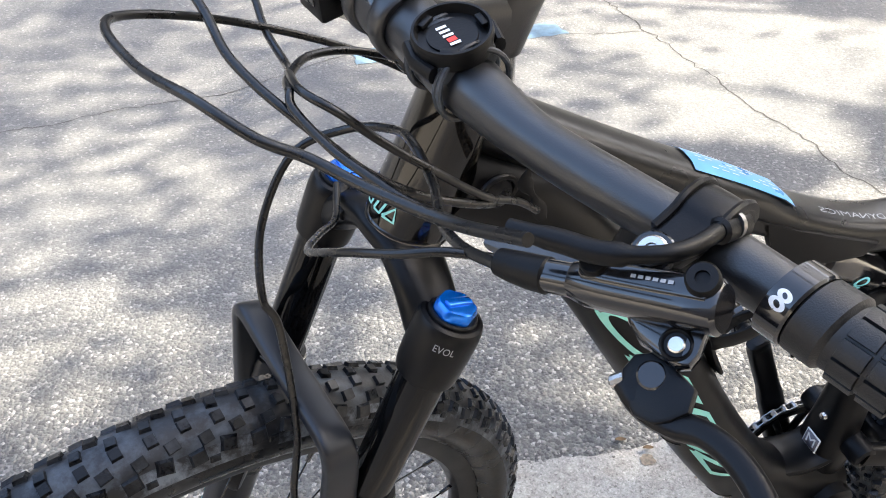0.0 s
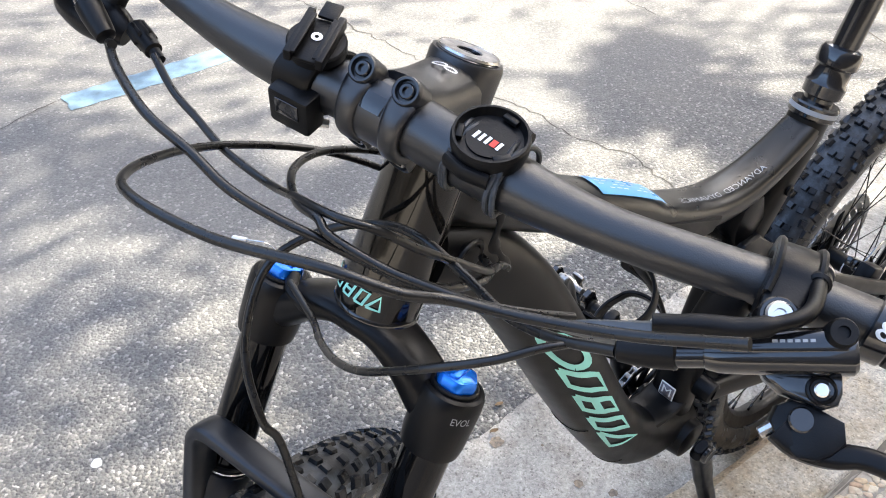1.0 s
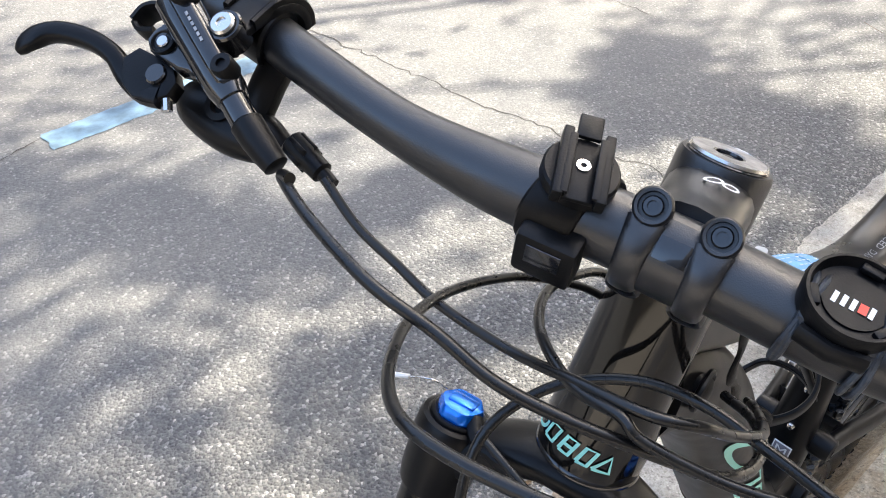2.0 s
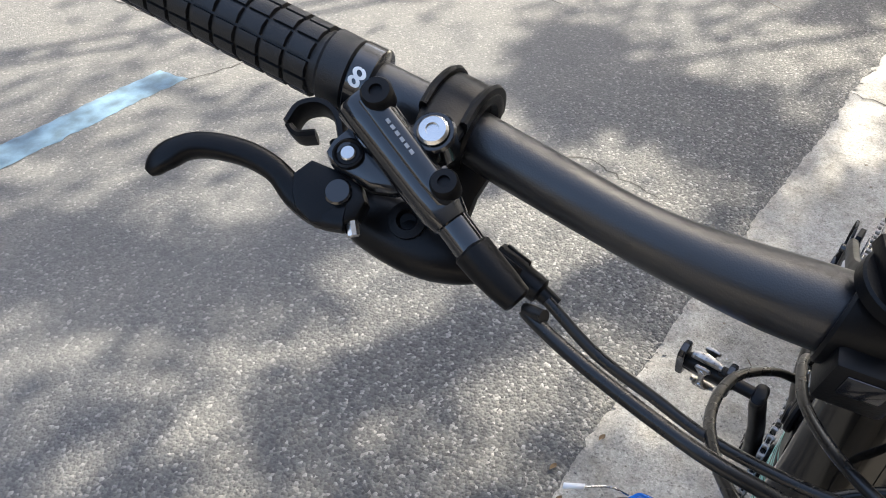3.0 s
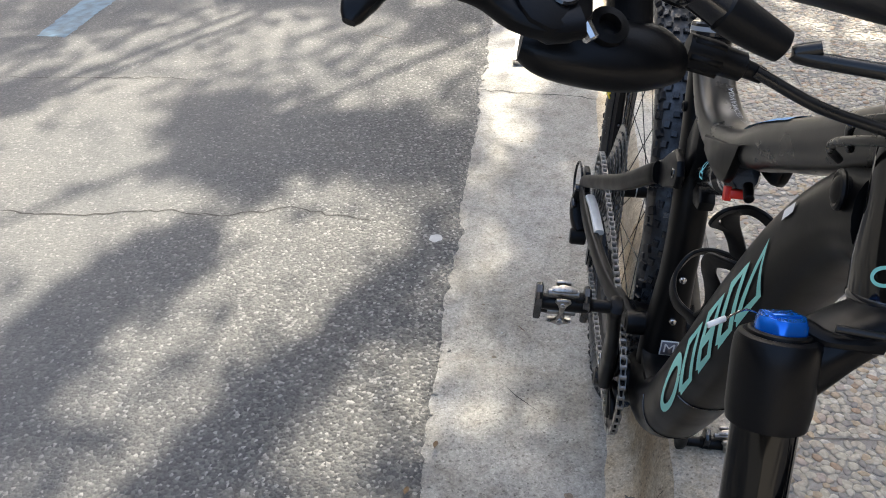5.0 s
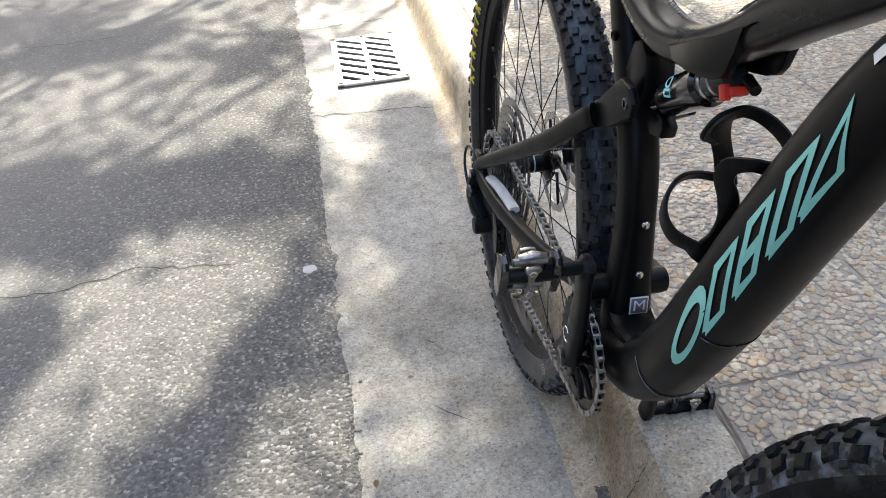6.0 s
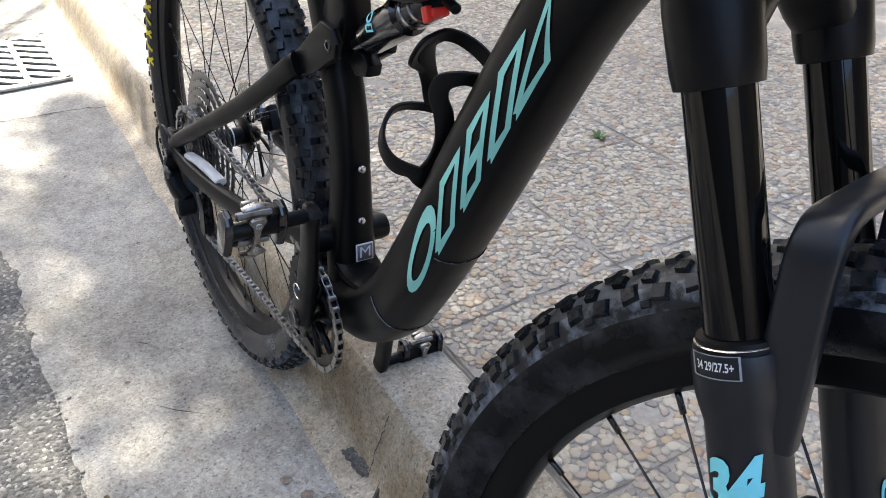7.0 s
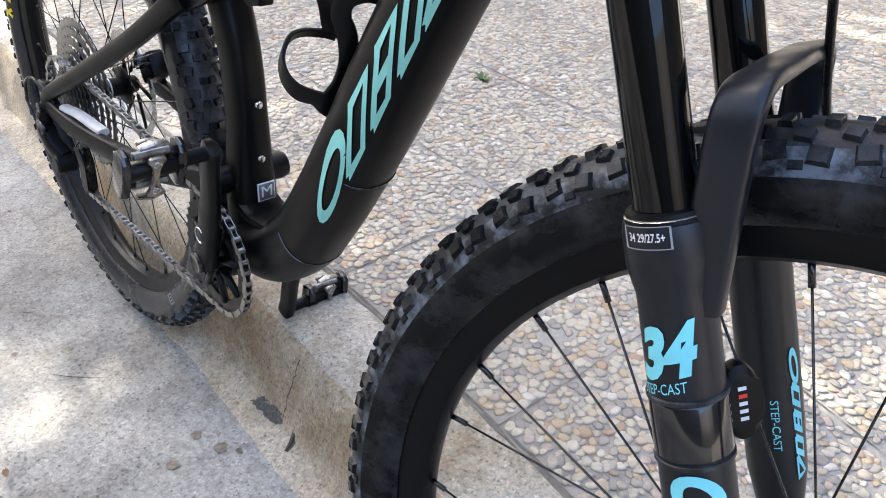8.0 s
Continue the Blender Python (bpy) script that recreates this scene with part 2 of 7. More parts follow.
def sweep(path, size, n=14, side=(0, 1, 0), power=2.0, bm=None, cap=True, closed=False):
    """A tube along path. size: one (half across, half along side) for all, or one for each point; power over 2 squares its section."""
    bm = bm or bmesh.new()
    ps = [Vector(p) for p in path]
    k = len(ps)
    sizes = size if isinstance(size, list) else [size] * k
    sizes = [s if isinstance(s, (tuple, list)) else (s, s) for s in sizes]
    rings = []
    ref = Vector(side)
    for i, p in enumerate(ps):
        t = (ps[(i + 1) % k] - ps[i - 1]) if closed else ps[min(i + 1, k - 1)] - ps[max(i - 1, 0)]
        t.normalize()
        v = ref - t * ref.dot(t)
        if v.length < 1e-4:
            v = t.orthogonal()
        v.normalize()
        ref = v if side == (0, 0, 0) else ref
        u = t.cross(v)
        ring = []
        for j in range(n):
            a = 2 * math.pi * j / n
            c, s = math.cos(a), math.sin(a)
            c, s = math.copysign(abs(c) ** (2 / power), c), math.copysign(abs(s) ** (2 / power), s)
            ring.append(bm.verts.new(p + u * (sizes[i][0] * c) + v * (sizes[i][1] * s)))
        rings.append(ring)
    for i in range(k if closed else k - 1):
        a, b = rings[i], rings[(i + 1) % k]
        for j in range(n):
            bm.faces.new((a[j], a[(j + 1) % n], b[(j + 1) % n], b[j]))
    if cap and not closed:
        bm.faces.new(rings[0][::-1])
        bm.faces.new(rings[-1])
    return bm


def revolve(profile, origin, axis, n=24, bm=None, closed=False):
    """A body of revolution: profile of (along axis, radius)."""
    bm = bm or bmesh.new()
    o, a = Vector(origin), Vector(axis).normalized()
    u = a.orthogonal().normalized()
    if abs(a.y) > 0.9:
        u = Vector((1, 0, 0))
    v = a.cross(u)
    rings = []
    for h, r in profile:
        r = max(r, 1e-5)
        rings.append([bm.verts.new(o + a * h + (u * math.cos(2 * math.pi * j / n) + v * math.sin(2 * math.pi * j / n)) * r) for j in range(n)])
    m = len(rings)
    for i in range(m if closed else m - 1):
        p, q = rings[i], rings[(i + 1) % m]
        for j in range(n):
            bm.faces.new((p[j], p[(j + 1) % n], q[(j + 1) % n], q[j]))
    if not closed:
        bm.faces.new(rings[0][::-1])
        bm.faces.new(rings[-1])
    return bm


def rod(p, q, r, n=12, bm=None, r2=None, bevel=0.0):
    p, q = Vector(p), Vector(q)
    h, r2 = (q - p).length, r if r2 is None else r2
    prof = [(0, r), (h, r2)] if not bevel else [(0, r - bevel), (bevel, r), (h - bevel, r2), (h, r2 - bevel)]
    return revolve(prof, p, q - p, n, bm)


def block(centre, size, turn=None, bevel=0.0, bm=None):
    """A box, bevelled, at centre; turn: a 3x3 matrix."""
    bm = bm or bmesh.new()
    got = bmesh.ops.create_cube(bm, size=1.0)["verts"]
    t = (turn or Matrix.Identity(3)).to_4x4()
    m = Matrix.Translation(centre) @ t @ Matrix.Diagonal((*size, 1))
    bmesh.ops.transform(bm, matrix=m, verts=got)
    if bevel:
        es = list({e for v in got for e in v.link_edges})
        bmesh.ops.bevel(bm, geom=es, offset=bevel, segments=2, affect="EDGES", profile=0.5)
    return bm


def plate(outline, thick, place, bevel=0.0, bm=None):
    """A flat plate with the given 2D outline, thick along its z, laid by the matrix place."""
    bm = bm or bmesh.new()
    low = [bm.verts.new(place @ Vector((x, y, -thick / 2))) for x, y in outline]
    top = [bm.verts.new(place @ Vector((x, y, thick / 2))) for x, y in outline]
    k = len(outline)
    f1, f2 = bm.faces.new(low[::-1]), bm.faces.new(top)
    for i in range(k):
        bm.faces.new((low[i], low[(i + 1) % k], top[(i + 1) % k], top[i]))
    if bevel:
        bmesh.ops.bevel(bm, geom=[e for e in (*f1.edges, *f2.edges)], offset=bevel, segments=2, affect="EDGES", profile=0.5)
    return bm


def axes(x, y, origin=(0, 0, 0)):
    """A matrix whose x and y run along the given ways."""
    x = Vector(x).normalized()
    z = x.cross(Vector(y)).normalized()
    y = z.cross(x)
    m = Matrix((x, y, z)).transposed().to_4x4()
    m.translation = Vector(origin)
    return m


# ---- ground ----
KERB_H = 0.14


def dip(x):
    """The street falls a little ahead of the bicycle."""
    t = min(1, max(0, (x - 0.30) / 0.40))
    u = min(1, max(0, (0.1 - x) / 0.4))
    return 0.0055 * u * u * (3 - 2 * u) - 0.035 * t * t * (3 - 2 * t)


def kerb_y(x):
    return 0.050 * min(x, 0) + 0.01 * max(x, 0)


def border_y(x):
    return -0.345 + 0.094 * min(x, 0) + 0.05 * max(x, 0)


def sheet(rows, bm=None):
    """Faces between rows of points."""
    bm = bm or bmesh.new()
    vs = [[bm.verts.new(p) for p in row] for row in rows]
    for a, b in zip(vs, vs[1:]):
        for j in range(len(a) - 1):
            bm.faces.new((a[j], b[j], b[j + 1], a[j + 1]))
    return bm


def n3(x, y, z=0.0):
    return noise.noise(Vector((x, y, z)))


xs = [-900, -200, -60, -20, -10, -7, *[x / 80 for x in range(-400, 121)], 2.5, 4, 10, 20, 60, 200, 900]
rows = []
for x in xs:
    row = []
    for d in (-0.04, -0.004, 0.0, 0.010, 0.035, 0.08, 0.2, 0.4, 0.7, 1.0, 1.4, 2.0, 3.0, 5.0, 9.0, 20.0, 80.0, 900.0):
        rag = 0.020 * n3(x * 6, 1.3) + 0.013 * n3(x * 21, 4.1) + 0.006 * n3(x * 60, 7.7) if d < 0.09 else 0.0
        y = border_y(x) - d + rag
        z = -0.006 if d < -0.01 else (0.0 if d < 0 else min(0.006, 0.003 + d * 0.1))
        row.append((x, y, z + 0.004 * n3(x * 1.5, y * 1.5) + dip(x)))
    rows.append(row)
road = tagged(new("road", finish("road", sheet(rows), ASPHALT)), "worn grey asphalt road surface with cracks", "road", kind="structure")

rows = []
for x in xs:
    y0, y1 = border_y(x), kerb_y(x)
    rows.append([(x, y0 + (y1 - y0) * f, 0.0025 * n3(x * 2, f * 3) + dip(x) + 0.006 * max(0, f - 0.8)) for f in (-0.25, 0.0, 0.15, 0.3, 0.5, 0.7, 0.85, 0.95, 1.0, 1.15)])
gutter = tagged(new("gutter", finish("gutter", sheet(rows), CONCRETE)), "weathered grey concrete gutter along the kerb", "gutter", kind="structure")

KERB_PROF = [(-0.040, -0.012), (-0.024, 0.002), (-0.010, 0.008), (0.000, 0.020), (0.007, 0.045), (0.013, 0.080), (0.019, 0.108), (0.027, 0.126), (0.038, 0.136), (0.052, KERB_H), (0.10, KERB_H + 0.001), (0.143, KERB_H), (0.147, KERB_H - 0.004), (0.148, 0.08)]
rows = []
for x in xs:
    rows.append([(x, kerb_y(x) + py + 0.006 * n3(x * 4, pz * 15, 9) + 0.003 * n3(x * 23, pz * 40, 5), pz + dip(x) + 0.003 * n3(x * 5, py * 15, 2) - 0.004 * max(0, n3(x * 11, py * 30, 6)) * (0.5 + 0.5 * (py > 0.015))) for py, pz in KERB_PROF])
kerb = tagged(new("kerb", finish("kerb", sheet(rows), KERB_CONCRETE)), "worn concrete kerb with a rounded chipped edge and a brown stained face toned for shade", "kerb", kind="structure")
# the road-side face's shade is mixed into its brown stained colour
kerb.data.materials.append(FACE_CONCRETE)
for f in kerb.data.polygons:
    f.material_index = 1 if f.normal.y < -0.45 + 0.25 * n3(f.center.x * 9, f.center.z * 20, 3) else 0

FOOT = [(-0.052, -0.004), (-0.042, 0.0030), (-0.020, 0.0075), (-0.008, 0.0115), (0.001, 0.017), (0.006, 0.026), (0.010, 0.034)]


def foot_y(x, py):
    return kerb_y(x) + py + (0.007 * n3(x * 7, 3.3) + 0.004 * n3(x * 26, 8.1) if py < -0.01 else 0.0)


def foot_z(x, y):
    d = y - kerb_y(x)
    for (p, zp), (q, zq) in zip(FOOT, FOOT[1:]):
        if d <= q:
            return zp + (zq - zp) * (d - p) / (q - p) + dip(x)
    return 0.034 + dip(x)


near_x = [x / 80 for x in range(-400, 121)]
rows = [[(x, foot_y(x, py), pz + dip(x) + 0.0012 * n3(x * 30, py * 60, 4)) for py, pz in FOOT] for x in near_x]
kerb_foot = tagged(new("kerb_foot", finish("kerb_foot", sheet(rows), FOOT_CONCRETE)), "sandy beige mortar fillet at the foot of the kerb", "kerb", kind="structure")

rows = []
for x in xs:
    rows.append([(x, kerb_y(x) + 0.150 + d, KERB_H - 0.0091 + dip(x)) for d in (-0.004, 0.5, 1, 2, 5, 20, 100, 900)])
pavement = tagged(new("pavement", finish("pavement", sheet(rows), MORTAR)), "pavement of washed pebble slabs with thin joints", "pavement", kind="structure")

# ---- bicycle ----
BB_AT = (0.0011, -0.0087, 0.3264)
BIKE = Matrix.Translation(BB_AT) @ Matrix.Rotation(radians(4.8), 4, "Z") @ Matrix.Rotation(radians(1.3), 4, "Y") @ Matrix.Rotation(radians(-3.9), 4, "X")
AXIS, HEAD = Vector((-0.3746, 0, 0.9272)), Vector((0.425, 0, 0.597))


def turned(degrees):
    return Matrix.Translation(HEAD) @ Matrix.Rotation(radians(degrees), 4, AXIS) @ Matrix.Translation(-HEAD)


STEER, BARM = turned(16.0), turned(16.0)
bicycle = tagged(new("bicycle"), "black full-suspension mountain bike leaning with a pedal on the kerb", "bicycle")
bicycle.matrix_basis = BIKE @ Matrix.Translation((0, 0, -0.33))
LIFT = Matrix.Translation((0, 0, 0.33))


def bpart(name, bm, material, label="", parent=None, smooth=True):
    """A part of the bicycle, or of one of its parts, built in the bicycle's own axes."""
    ob = new(name, finish(name, bm, material, smooth))
    ob.parent = parent or bicycle
    if parent is None:
        ob.matrix_basis = LIFT
    if label:
        tagged(ob, label)
    return ob


def moved(bm, m):
    bmesh.ops.transform(bm, matrix=m, verts=bm.verts)
    return bm


def on_axis(z):
    return HEAD + AXIS * ((z - HEAD.z) / AXIS.z)


def bolt(at, way, r, h, material, parent, socket=True, name="bolt", make=None):
    """A round-headed bolt with a hex socket."""
    at, way = Vector(at), Vector(way).normalized()
    prof = [(-h, r), (0.0, r), (h * 0.5, r * 0.92), (h * 0.62, r * 0.75)]
    prof += [(h * 0.62, r * 0.56), (-h * 0.8, r * 0.52), (-h * 0.8, 0.0)] if socket else [(h * 0.68, r * 0.3), (h * 0.7, 0)]
    return (make or bpart)(name, revolve(prof, at, way, 14), material, parent=parent)


# decals
def ribbons(strokes, width):
    """Flat bars along polylines, as a list of quads in 2D."""
    quads = []
    for line in strokes:
        pts = [Vector(p) for p in line]
        offs = []
        for i, p in enumerate(pts):
            t = (pts[min(i + 1, len(pts) - 1)] - pts[max(i - 1, 0)]).normalized()
            offs.append(Vector((-t.y, t.x)) * width / 2)
        for i in range(len(pts) - 1):
            k = max(1, round((pts[i + 1] - pts[i]).length / 0.12))
            for j in range(k):
                f, g = j / k, (j + 1) / k
                a, b = pts[i].lerp(pts[i + 1], f), pts[i].lerp(pts[i + 1], g)
                oa, ob_ = offs[i].lerp(offs[i + 1], f), offs[i].lerp(offs[i + 1], g)
                quads.append((a - oa, b - ob_, b + ob_, a + oa))
    return quads


def decal(quads, place):
    """Quads in 2D, laid on a surface by place(u, v)."""
    bm = bmesh.new()
    for q in quads:
        try:
            bm.faces.new([bm.verts.new(place(p[0], p[1])) for p in q])
        except ValueError:
            pass
    bmesh.ops.remove_doubles(bm, verts=bm.verts, dist=1e-6)
    return bm


def lettering(text, place, size=1.0, cut=0.15, shear=0.0, bold=0.0):
    """Lettering in Blender's own font, laid on a surface by place(u, v)."""
    cu = bpy.data.curves.new("lettering", "FONT")
    cu.body, cu.size, cu.align_x, cu.align_y, cu.resolution_u, cu.shear = text, size, "CENTER", "CENTER", 3, shear
    cu.offset = bold
    ob = bpy.data.objects.new("lettering", cu)
    scene.collection.objects.link(ob)
    bpy.context.view_layer.update()
    me = bpy.data.meshes.new_from_object(ob.evaluated_get(bpy.context.evaluated_depsgraph_get()))
    bpy.data.objects.remove(ob)
    bpy.data.curves.remove(cu)
    bm = bmesh.new()
    bm.from_mesh(me)
    bpy.data.meshes.remove(me)
    for _ in range(4):
        long = [e for e in bm.edges if e.calc_length() > cut * size]
        if not long:
            break
        bmesh.ops.subdivide_edges(bm, edges=long, cuts=1)
        bmesh.ops.triangulate(bm, faces=bm.faces)
    for v in bm.verts:
        v.co = place(v.co.x, v.co.y)
    return bm


def ring2(cx, cy, rx, ry, n=20, shear=0.3, a0=0.0, a1=360.0):
    return [(cx + rx * math.cos(radians(a0 + (a1 - a0) * k / n)) + shear * ry * math.sin(radians(a0 + (a1 - a0) * k / n)), cy + ry * math.sin(radians(a0 + (a1 - a0) * k / n))) for k in range(n + 1)]


# plain slanted shapes that stand in for the maker's mark, each about one wide and one high
MARK = [
    [ring2(-0.06, 0.0, 0.50, 0.42)],
    [[(0.56, -0.42), (0.80, 0.42), (1.34, 0.42), (1.10, -0.42), (0.56, -0.42)]],
    [[(1.48, -0.42), (1.72, 0.42), (2.22, 0.42), (1.98, -0.42), (1.48, -0.42)], [(1.60, 0.0), (2.10, 0.0)]],
    [[(2.36, -0.42), (2.60, 0.42), (3.08, 0.42), (2.84, -0.42), (2.36, -0.42)]],
    [[(3.06, -0.42), (3.66, 0.42), (3.80, -0.42), (3.06, -0.42)]],
]


def mark_parts(name, width, place, material, label, parent, some=MARK):
    """The shapes of the mark, each a piece of its own."""
    for g in some:
        bpart(name, decal(ribbons(g, width), place), material, label, parent)


# main frame
def dt_size(i, n):
    f = i / n
    return (0.0285 + 0.0085 * min(1, f * 2.6), 0.028 + 0.007 * min(1, f * 2.6))


dt = catmull([(0.440, 0, 0.516), (0.395, 0, 0.490), (0.338, 0, 0.425), (0.282, 0, 0.335), (0.208, 0, 0.206), (0.150, 0, 0.112), (0.105, 0, 0.052), (0.055, 0, 0.014), (0.0, 0, 0.0), (-0.022, 0, 0.0)], 6)
DT_SIZE = [dt_size(i, len(dt)) for i in range(len(dt))]
down_tube = bpart("down_tube", sweep(dt, DT_SIZE, 28, power=2.35), CARBON, "matt black carbon down tube with mint decals")


DT_LEN = [0.0]
for a, b in zip(dt, dt[1:]):
    DT_LEN.append(DT_LEN[-1] + (b - a).length)


def dt_at(s, a, lift=0.0012):
    """On the down tube: s from the head (0) to the bracket (1), a degrees round from the right side upwards."""
    want = min(max(s, 0), 0.999) * DT_LEN[-1]
    i = max(j for j in range(len(dt)) if DT_LEN[j] <= want)
    p, t = dt[i].lerp(dt[i + 1], (want - DT_LEN[i]) / (DT_LEN[i + 1] - DT_LEN[i])), (dt[i + 1] - dt[i]).normalized()
    w, h = DT_SIZE[i][0] + lift, DT_SIZE[i][1] + lift
    v = Vector((0, 1, 0))
    u = v.cross(t)
    if u.z < 0:
        u = -u
    c, s_ = math.cos(radians(a)), math.sin(radians(a))
    q = 2 / 2.35
    return p - v * (h * math.copysign(abs(c) ** q, c)) + u * (w * math.copysign(abs(s_) ** q, s_))



def dt_where(z):
    """How far along the down tube its middle is at the height z."""
    return min((abs(p.z - z), DT_LEN[i]) for i, p in enumerate(dt))[1] / DT_LEN[-1]


mark_parts("mark_shape", 0.2, lambda x, y: dt_at((0.4173 - (x + 0.8 * y) * 0.0723) / DT_LEN[-1], -20 + y * 46), MINT, "mint slanted shape", down_tube)
mark_parts("mark_shape", 0.2, lambda x, y: dt_at((0.226 + (x + 0.8 * y) * 0.0745) / DT_LEN[-1], 186 - y * 46), MINT, "mint slanted shape", down_tube)
# seam of the guard plate under the down tube, and the small oval tag near the head
bpart("seam", sweep([dt_at(dt_where(0.19), a, 0.0004) for a in range(-140, -35, 10)], (0.0008, 0.0008), 6), BLACK_GLOSS, "", down_tube)
bpart("guard_seam", sweep([dt_at(dt_where(0.07), a, 0.0004) for a in range(-150, 20, 10)], (0.0008, 0.0008), 6), BLACK_GLOSS, "", down_tube)
bpart("tag", decal(ribbons([[(-0.5, 0), (0.5, 0)]], 0.42), lambda x, y: dt_at(dt_where(0.462) + x * 0.028, 18 + y * 30)), WHITE, "small pale oval tag", down_tube)
for s in (1, -1):
    c = Vector((0.418, s * 0.0295, 0.520))
    port = bpart("cable_port", sweep([c + Vector((0.012 * math.cos(a), s * 0.002 * math.cos(a), 0.009 * math.sin(a))) for a in [k * math.pi / 8 for k in range(16)]], (0.0022, 0.0022), 8, closed=True), PLASTIC, "oval rubber cable port", down_tube)
    bpart("plug", revolve([(-0.004, 0.0085), (0.002, 0.008), (0.004, 0.004)], c, (0.2, s, 0.1), 16), PLASTIC, "", port)

tt = catmull([(0.428, 0, 0.560), (0.37, 0, 0.527), (0.30, 0, 0.489), (0.23, 0, 0.453), (0.16, 0, 0.414), (0.10, 0, 0.389), (0.05, 0, 0.378), (0.0, 0, 0.380), (-0.045, 0, 0.393), (-0.092, 0, 0.414)], 5)
TT_SIZE = [(0.020 if i < 18 else 0.017, 0.020 + 0.004 * math.sin(math.pi * min(1, i / (len(tt) - 1)))) for i in range(len(tt))]
top_tube = bpart("top_tube", sweep(tt, TT_SIZE, 24, power=2.9), CARBON_SATIN, "matt black carbon top tube, kinked before the seat tube")


def tt_at(s, y, lift=0.0012):
    """On the top of the top tube: s from the head (0) to the seat (1), y metres to the left."""
    f = min(max(s, 0), 0.999) * (len(tt) - 1)
    i = int(f)
    p, t = tt[i].lerp(tt[i + 1], f - i), (tt[i + 1] - tt[i]).normalized()
    u = t.cross(Vector((0, 1, 0)))
    u = -u if u.z < 0 else u
    a, b = TT_SIZE[i]
    h = a * (max(0, 1 - min(1, abs(y) / b) ** 2.9)) ** (1 / 2.9)
    return p + Vector((0, y, 0)) + u * (h + lift)


def patch(fn, s0, s1, y0, y1, n=8, m=5):
    return sheet([[fn(s0 + (s1 - s0) * i / n, y0 + (y1 - y0) * j / m) for j in range(m + 1)] for i in range(n + 1)])


sticker = bpart("sticker", patch(tt_at, 0.262, 0.418, -0.017, 0.0155), STICKER_BLUE, "blue and white warning sticker", top_tube)
bars = []
for k in range(9):
    for j in range(5):
        if (k * 7 + j * 3) % 4:
            bars += ribbons([[(0.02 + k * 0.105, 0.12 + j * 0.17), (0.02 + k * 0.105 + 0.07, 0.12 + j * 0.17)]], 0.035)
bpart("sticker_print", decal(bars, lambda x, y: tt_at(0.272 + x * 0.145, -0.016 + y * 0.030, 0.0017)), WHITE, "", sticker)
bpart("lettering", lettering("ADVANCED  DYNAMICS", lambda x, y: tt_at(0.64 - x * 0.031, 0.010 - y * 0.0085, 0.0014)), GREY_PRINT, "pale grey lettering", top_tube)

stube = catmull([(-0.098, 0, 0.436), (-0.085, 0, 0.395), (-0.060, 0, 0.34), (-0.036, 0, 0.285), (-0.014, 0, 0.225), (-0.006, 0, 0.165), (-0.005, 0, 0.10), (-0.003, 0, 0.04), (0, 0, 0.0)], 4)
ST_SIZE = [(0.021 + 0.004 * max(0, min(1, (0.12 - p.z) / 0.08)), 0.0205 + 0.006 * max(0, min(1, (0.16 - p.z) / 0.1))) for p in stube]
seat_tube = bpart("seat_tube", sweep(stube, ST_SIZE, 24, power=2.7), CARBON, "matt black seat tube")
for z in (0.170, 0.108):
    bpart("bolt", revolve([(0, 0.0046), (0.0025, 0.0046), (0.0045, 0.0034), (0.0052, 0.0016), (0.0052, 0)], (0.0165, 0.002, z), (1, 0, 0.05), 16), STEEL, "bright domed bolt", seat_tube)
lab = bpart("size_label", block((0.0222, 0.004, 0.070), (0.0012, 0.0215, 0.0215), Matrix.Rotation(radians(-3), 3, "Y"), 0.0005), WHITE, "white-framed grey size label", seat_tube)
bpart("label_field", block((0.0229, 0.004, 0.070), (0.0012, 0.0185, 0.0185), Matrix.Rotation(radians(-3), 3, "Y")), plain("grey_label", (0.13, 0.125, 0.145), 0.4), "", lab)
bpart("lettering", lettering("M", lambda x, y: Vector((0.0238, 0.004 + x * 0.020, 0.070 + y * 0.020))), WHITE, "", lab)

BBC = Vector((-0.003, 0, -0.010))
# bracket shell, web between the tubes and main pivot
shell = sweep(catmull([(0.075, 0, 0.052), (0.035, 0, 0.046), (0.012, 0, 0.050), (-0.008, 0, 0.062)], 4), (0.009, 0.026), 16, power=2.6)
bpart("web", shell, CARBON, "smooth carbon web above the bracket")
revolve([(-0.046, 0.020), (-0.044, 0.026), (-0.02, 0.030), (0.02, 0.030), (0.044, 0.026), (0.046, 0.020)], BBC, (0, 1, 0), 28, bm := bmesh.new())
bpart("bottom_bracket", bm, CARBON)
for s in (1, -1):
    piv = bpart("main_pivot", revolve([(0.018, 0.015), (0.040, 0.0155), (0.047, 0.014), (0.049, 0.010), (0.046, 0.007), (0.046, 0)], (-0.012, 0, 0.078), (0, s, 0), 24), BLACK_ALLOY, "round black pivot cap")

# head tube with its mark
head = revolve([(-0.002, 0.0255), (0.0, 0.0285), (0.018, 0.0290), (0.045, 0.0270), (0.090, 0.0262), (0.108, 0.0262), (0.110, 0.024)], on_axis(0.488), AXIS, 40)
head_tube = bpart("head_tube", head, CARBON_GLOSS, "gloss black head tube with a row of mint shapes")
H0, HX = on_axis(0.488), AXIS.cross(Vector((0, -1, 0))).normalized()
HX = HX if HX.x > 0 else -HX


def head_at(a, h, lift=0.0008):
    return H0 + AXIS * h + (HX * math.cos(a) + Vector((0, 1, 0)) * math.sin(a)) * (0.0290 + lift - 0.04 * max(0, h - 0.02))


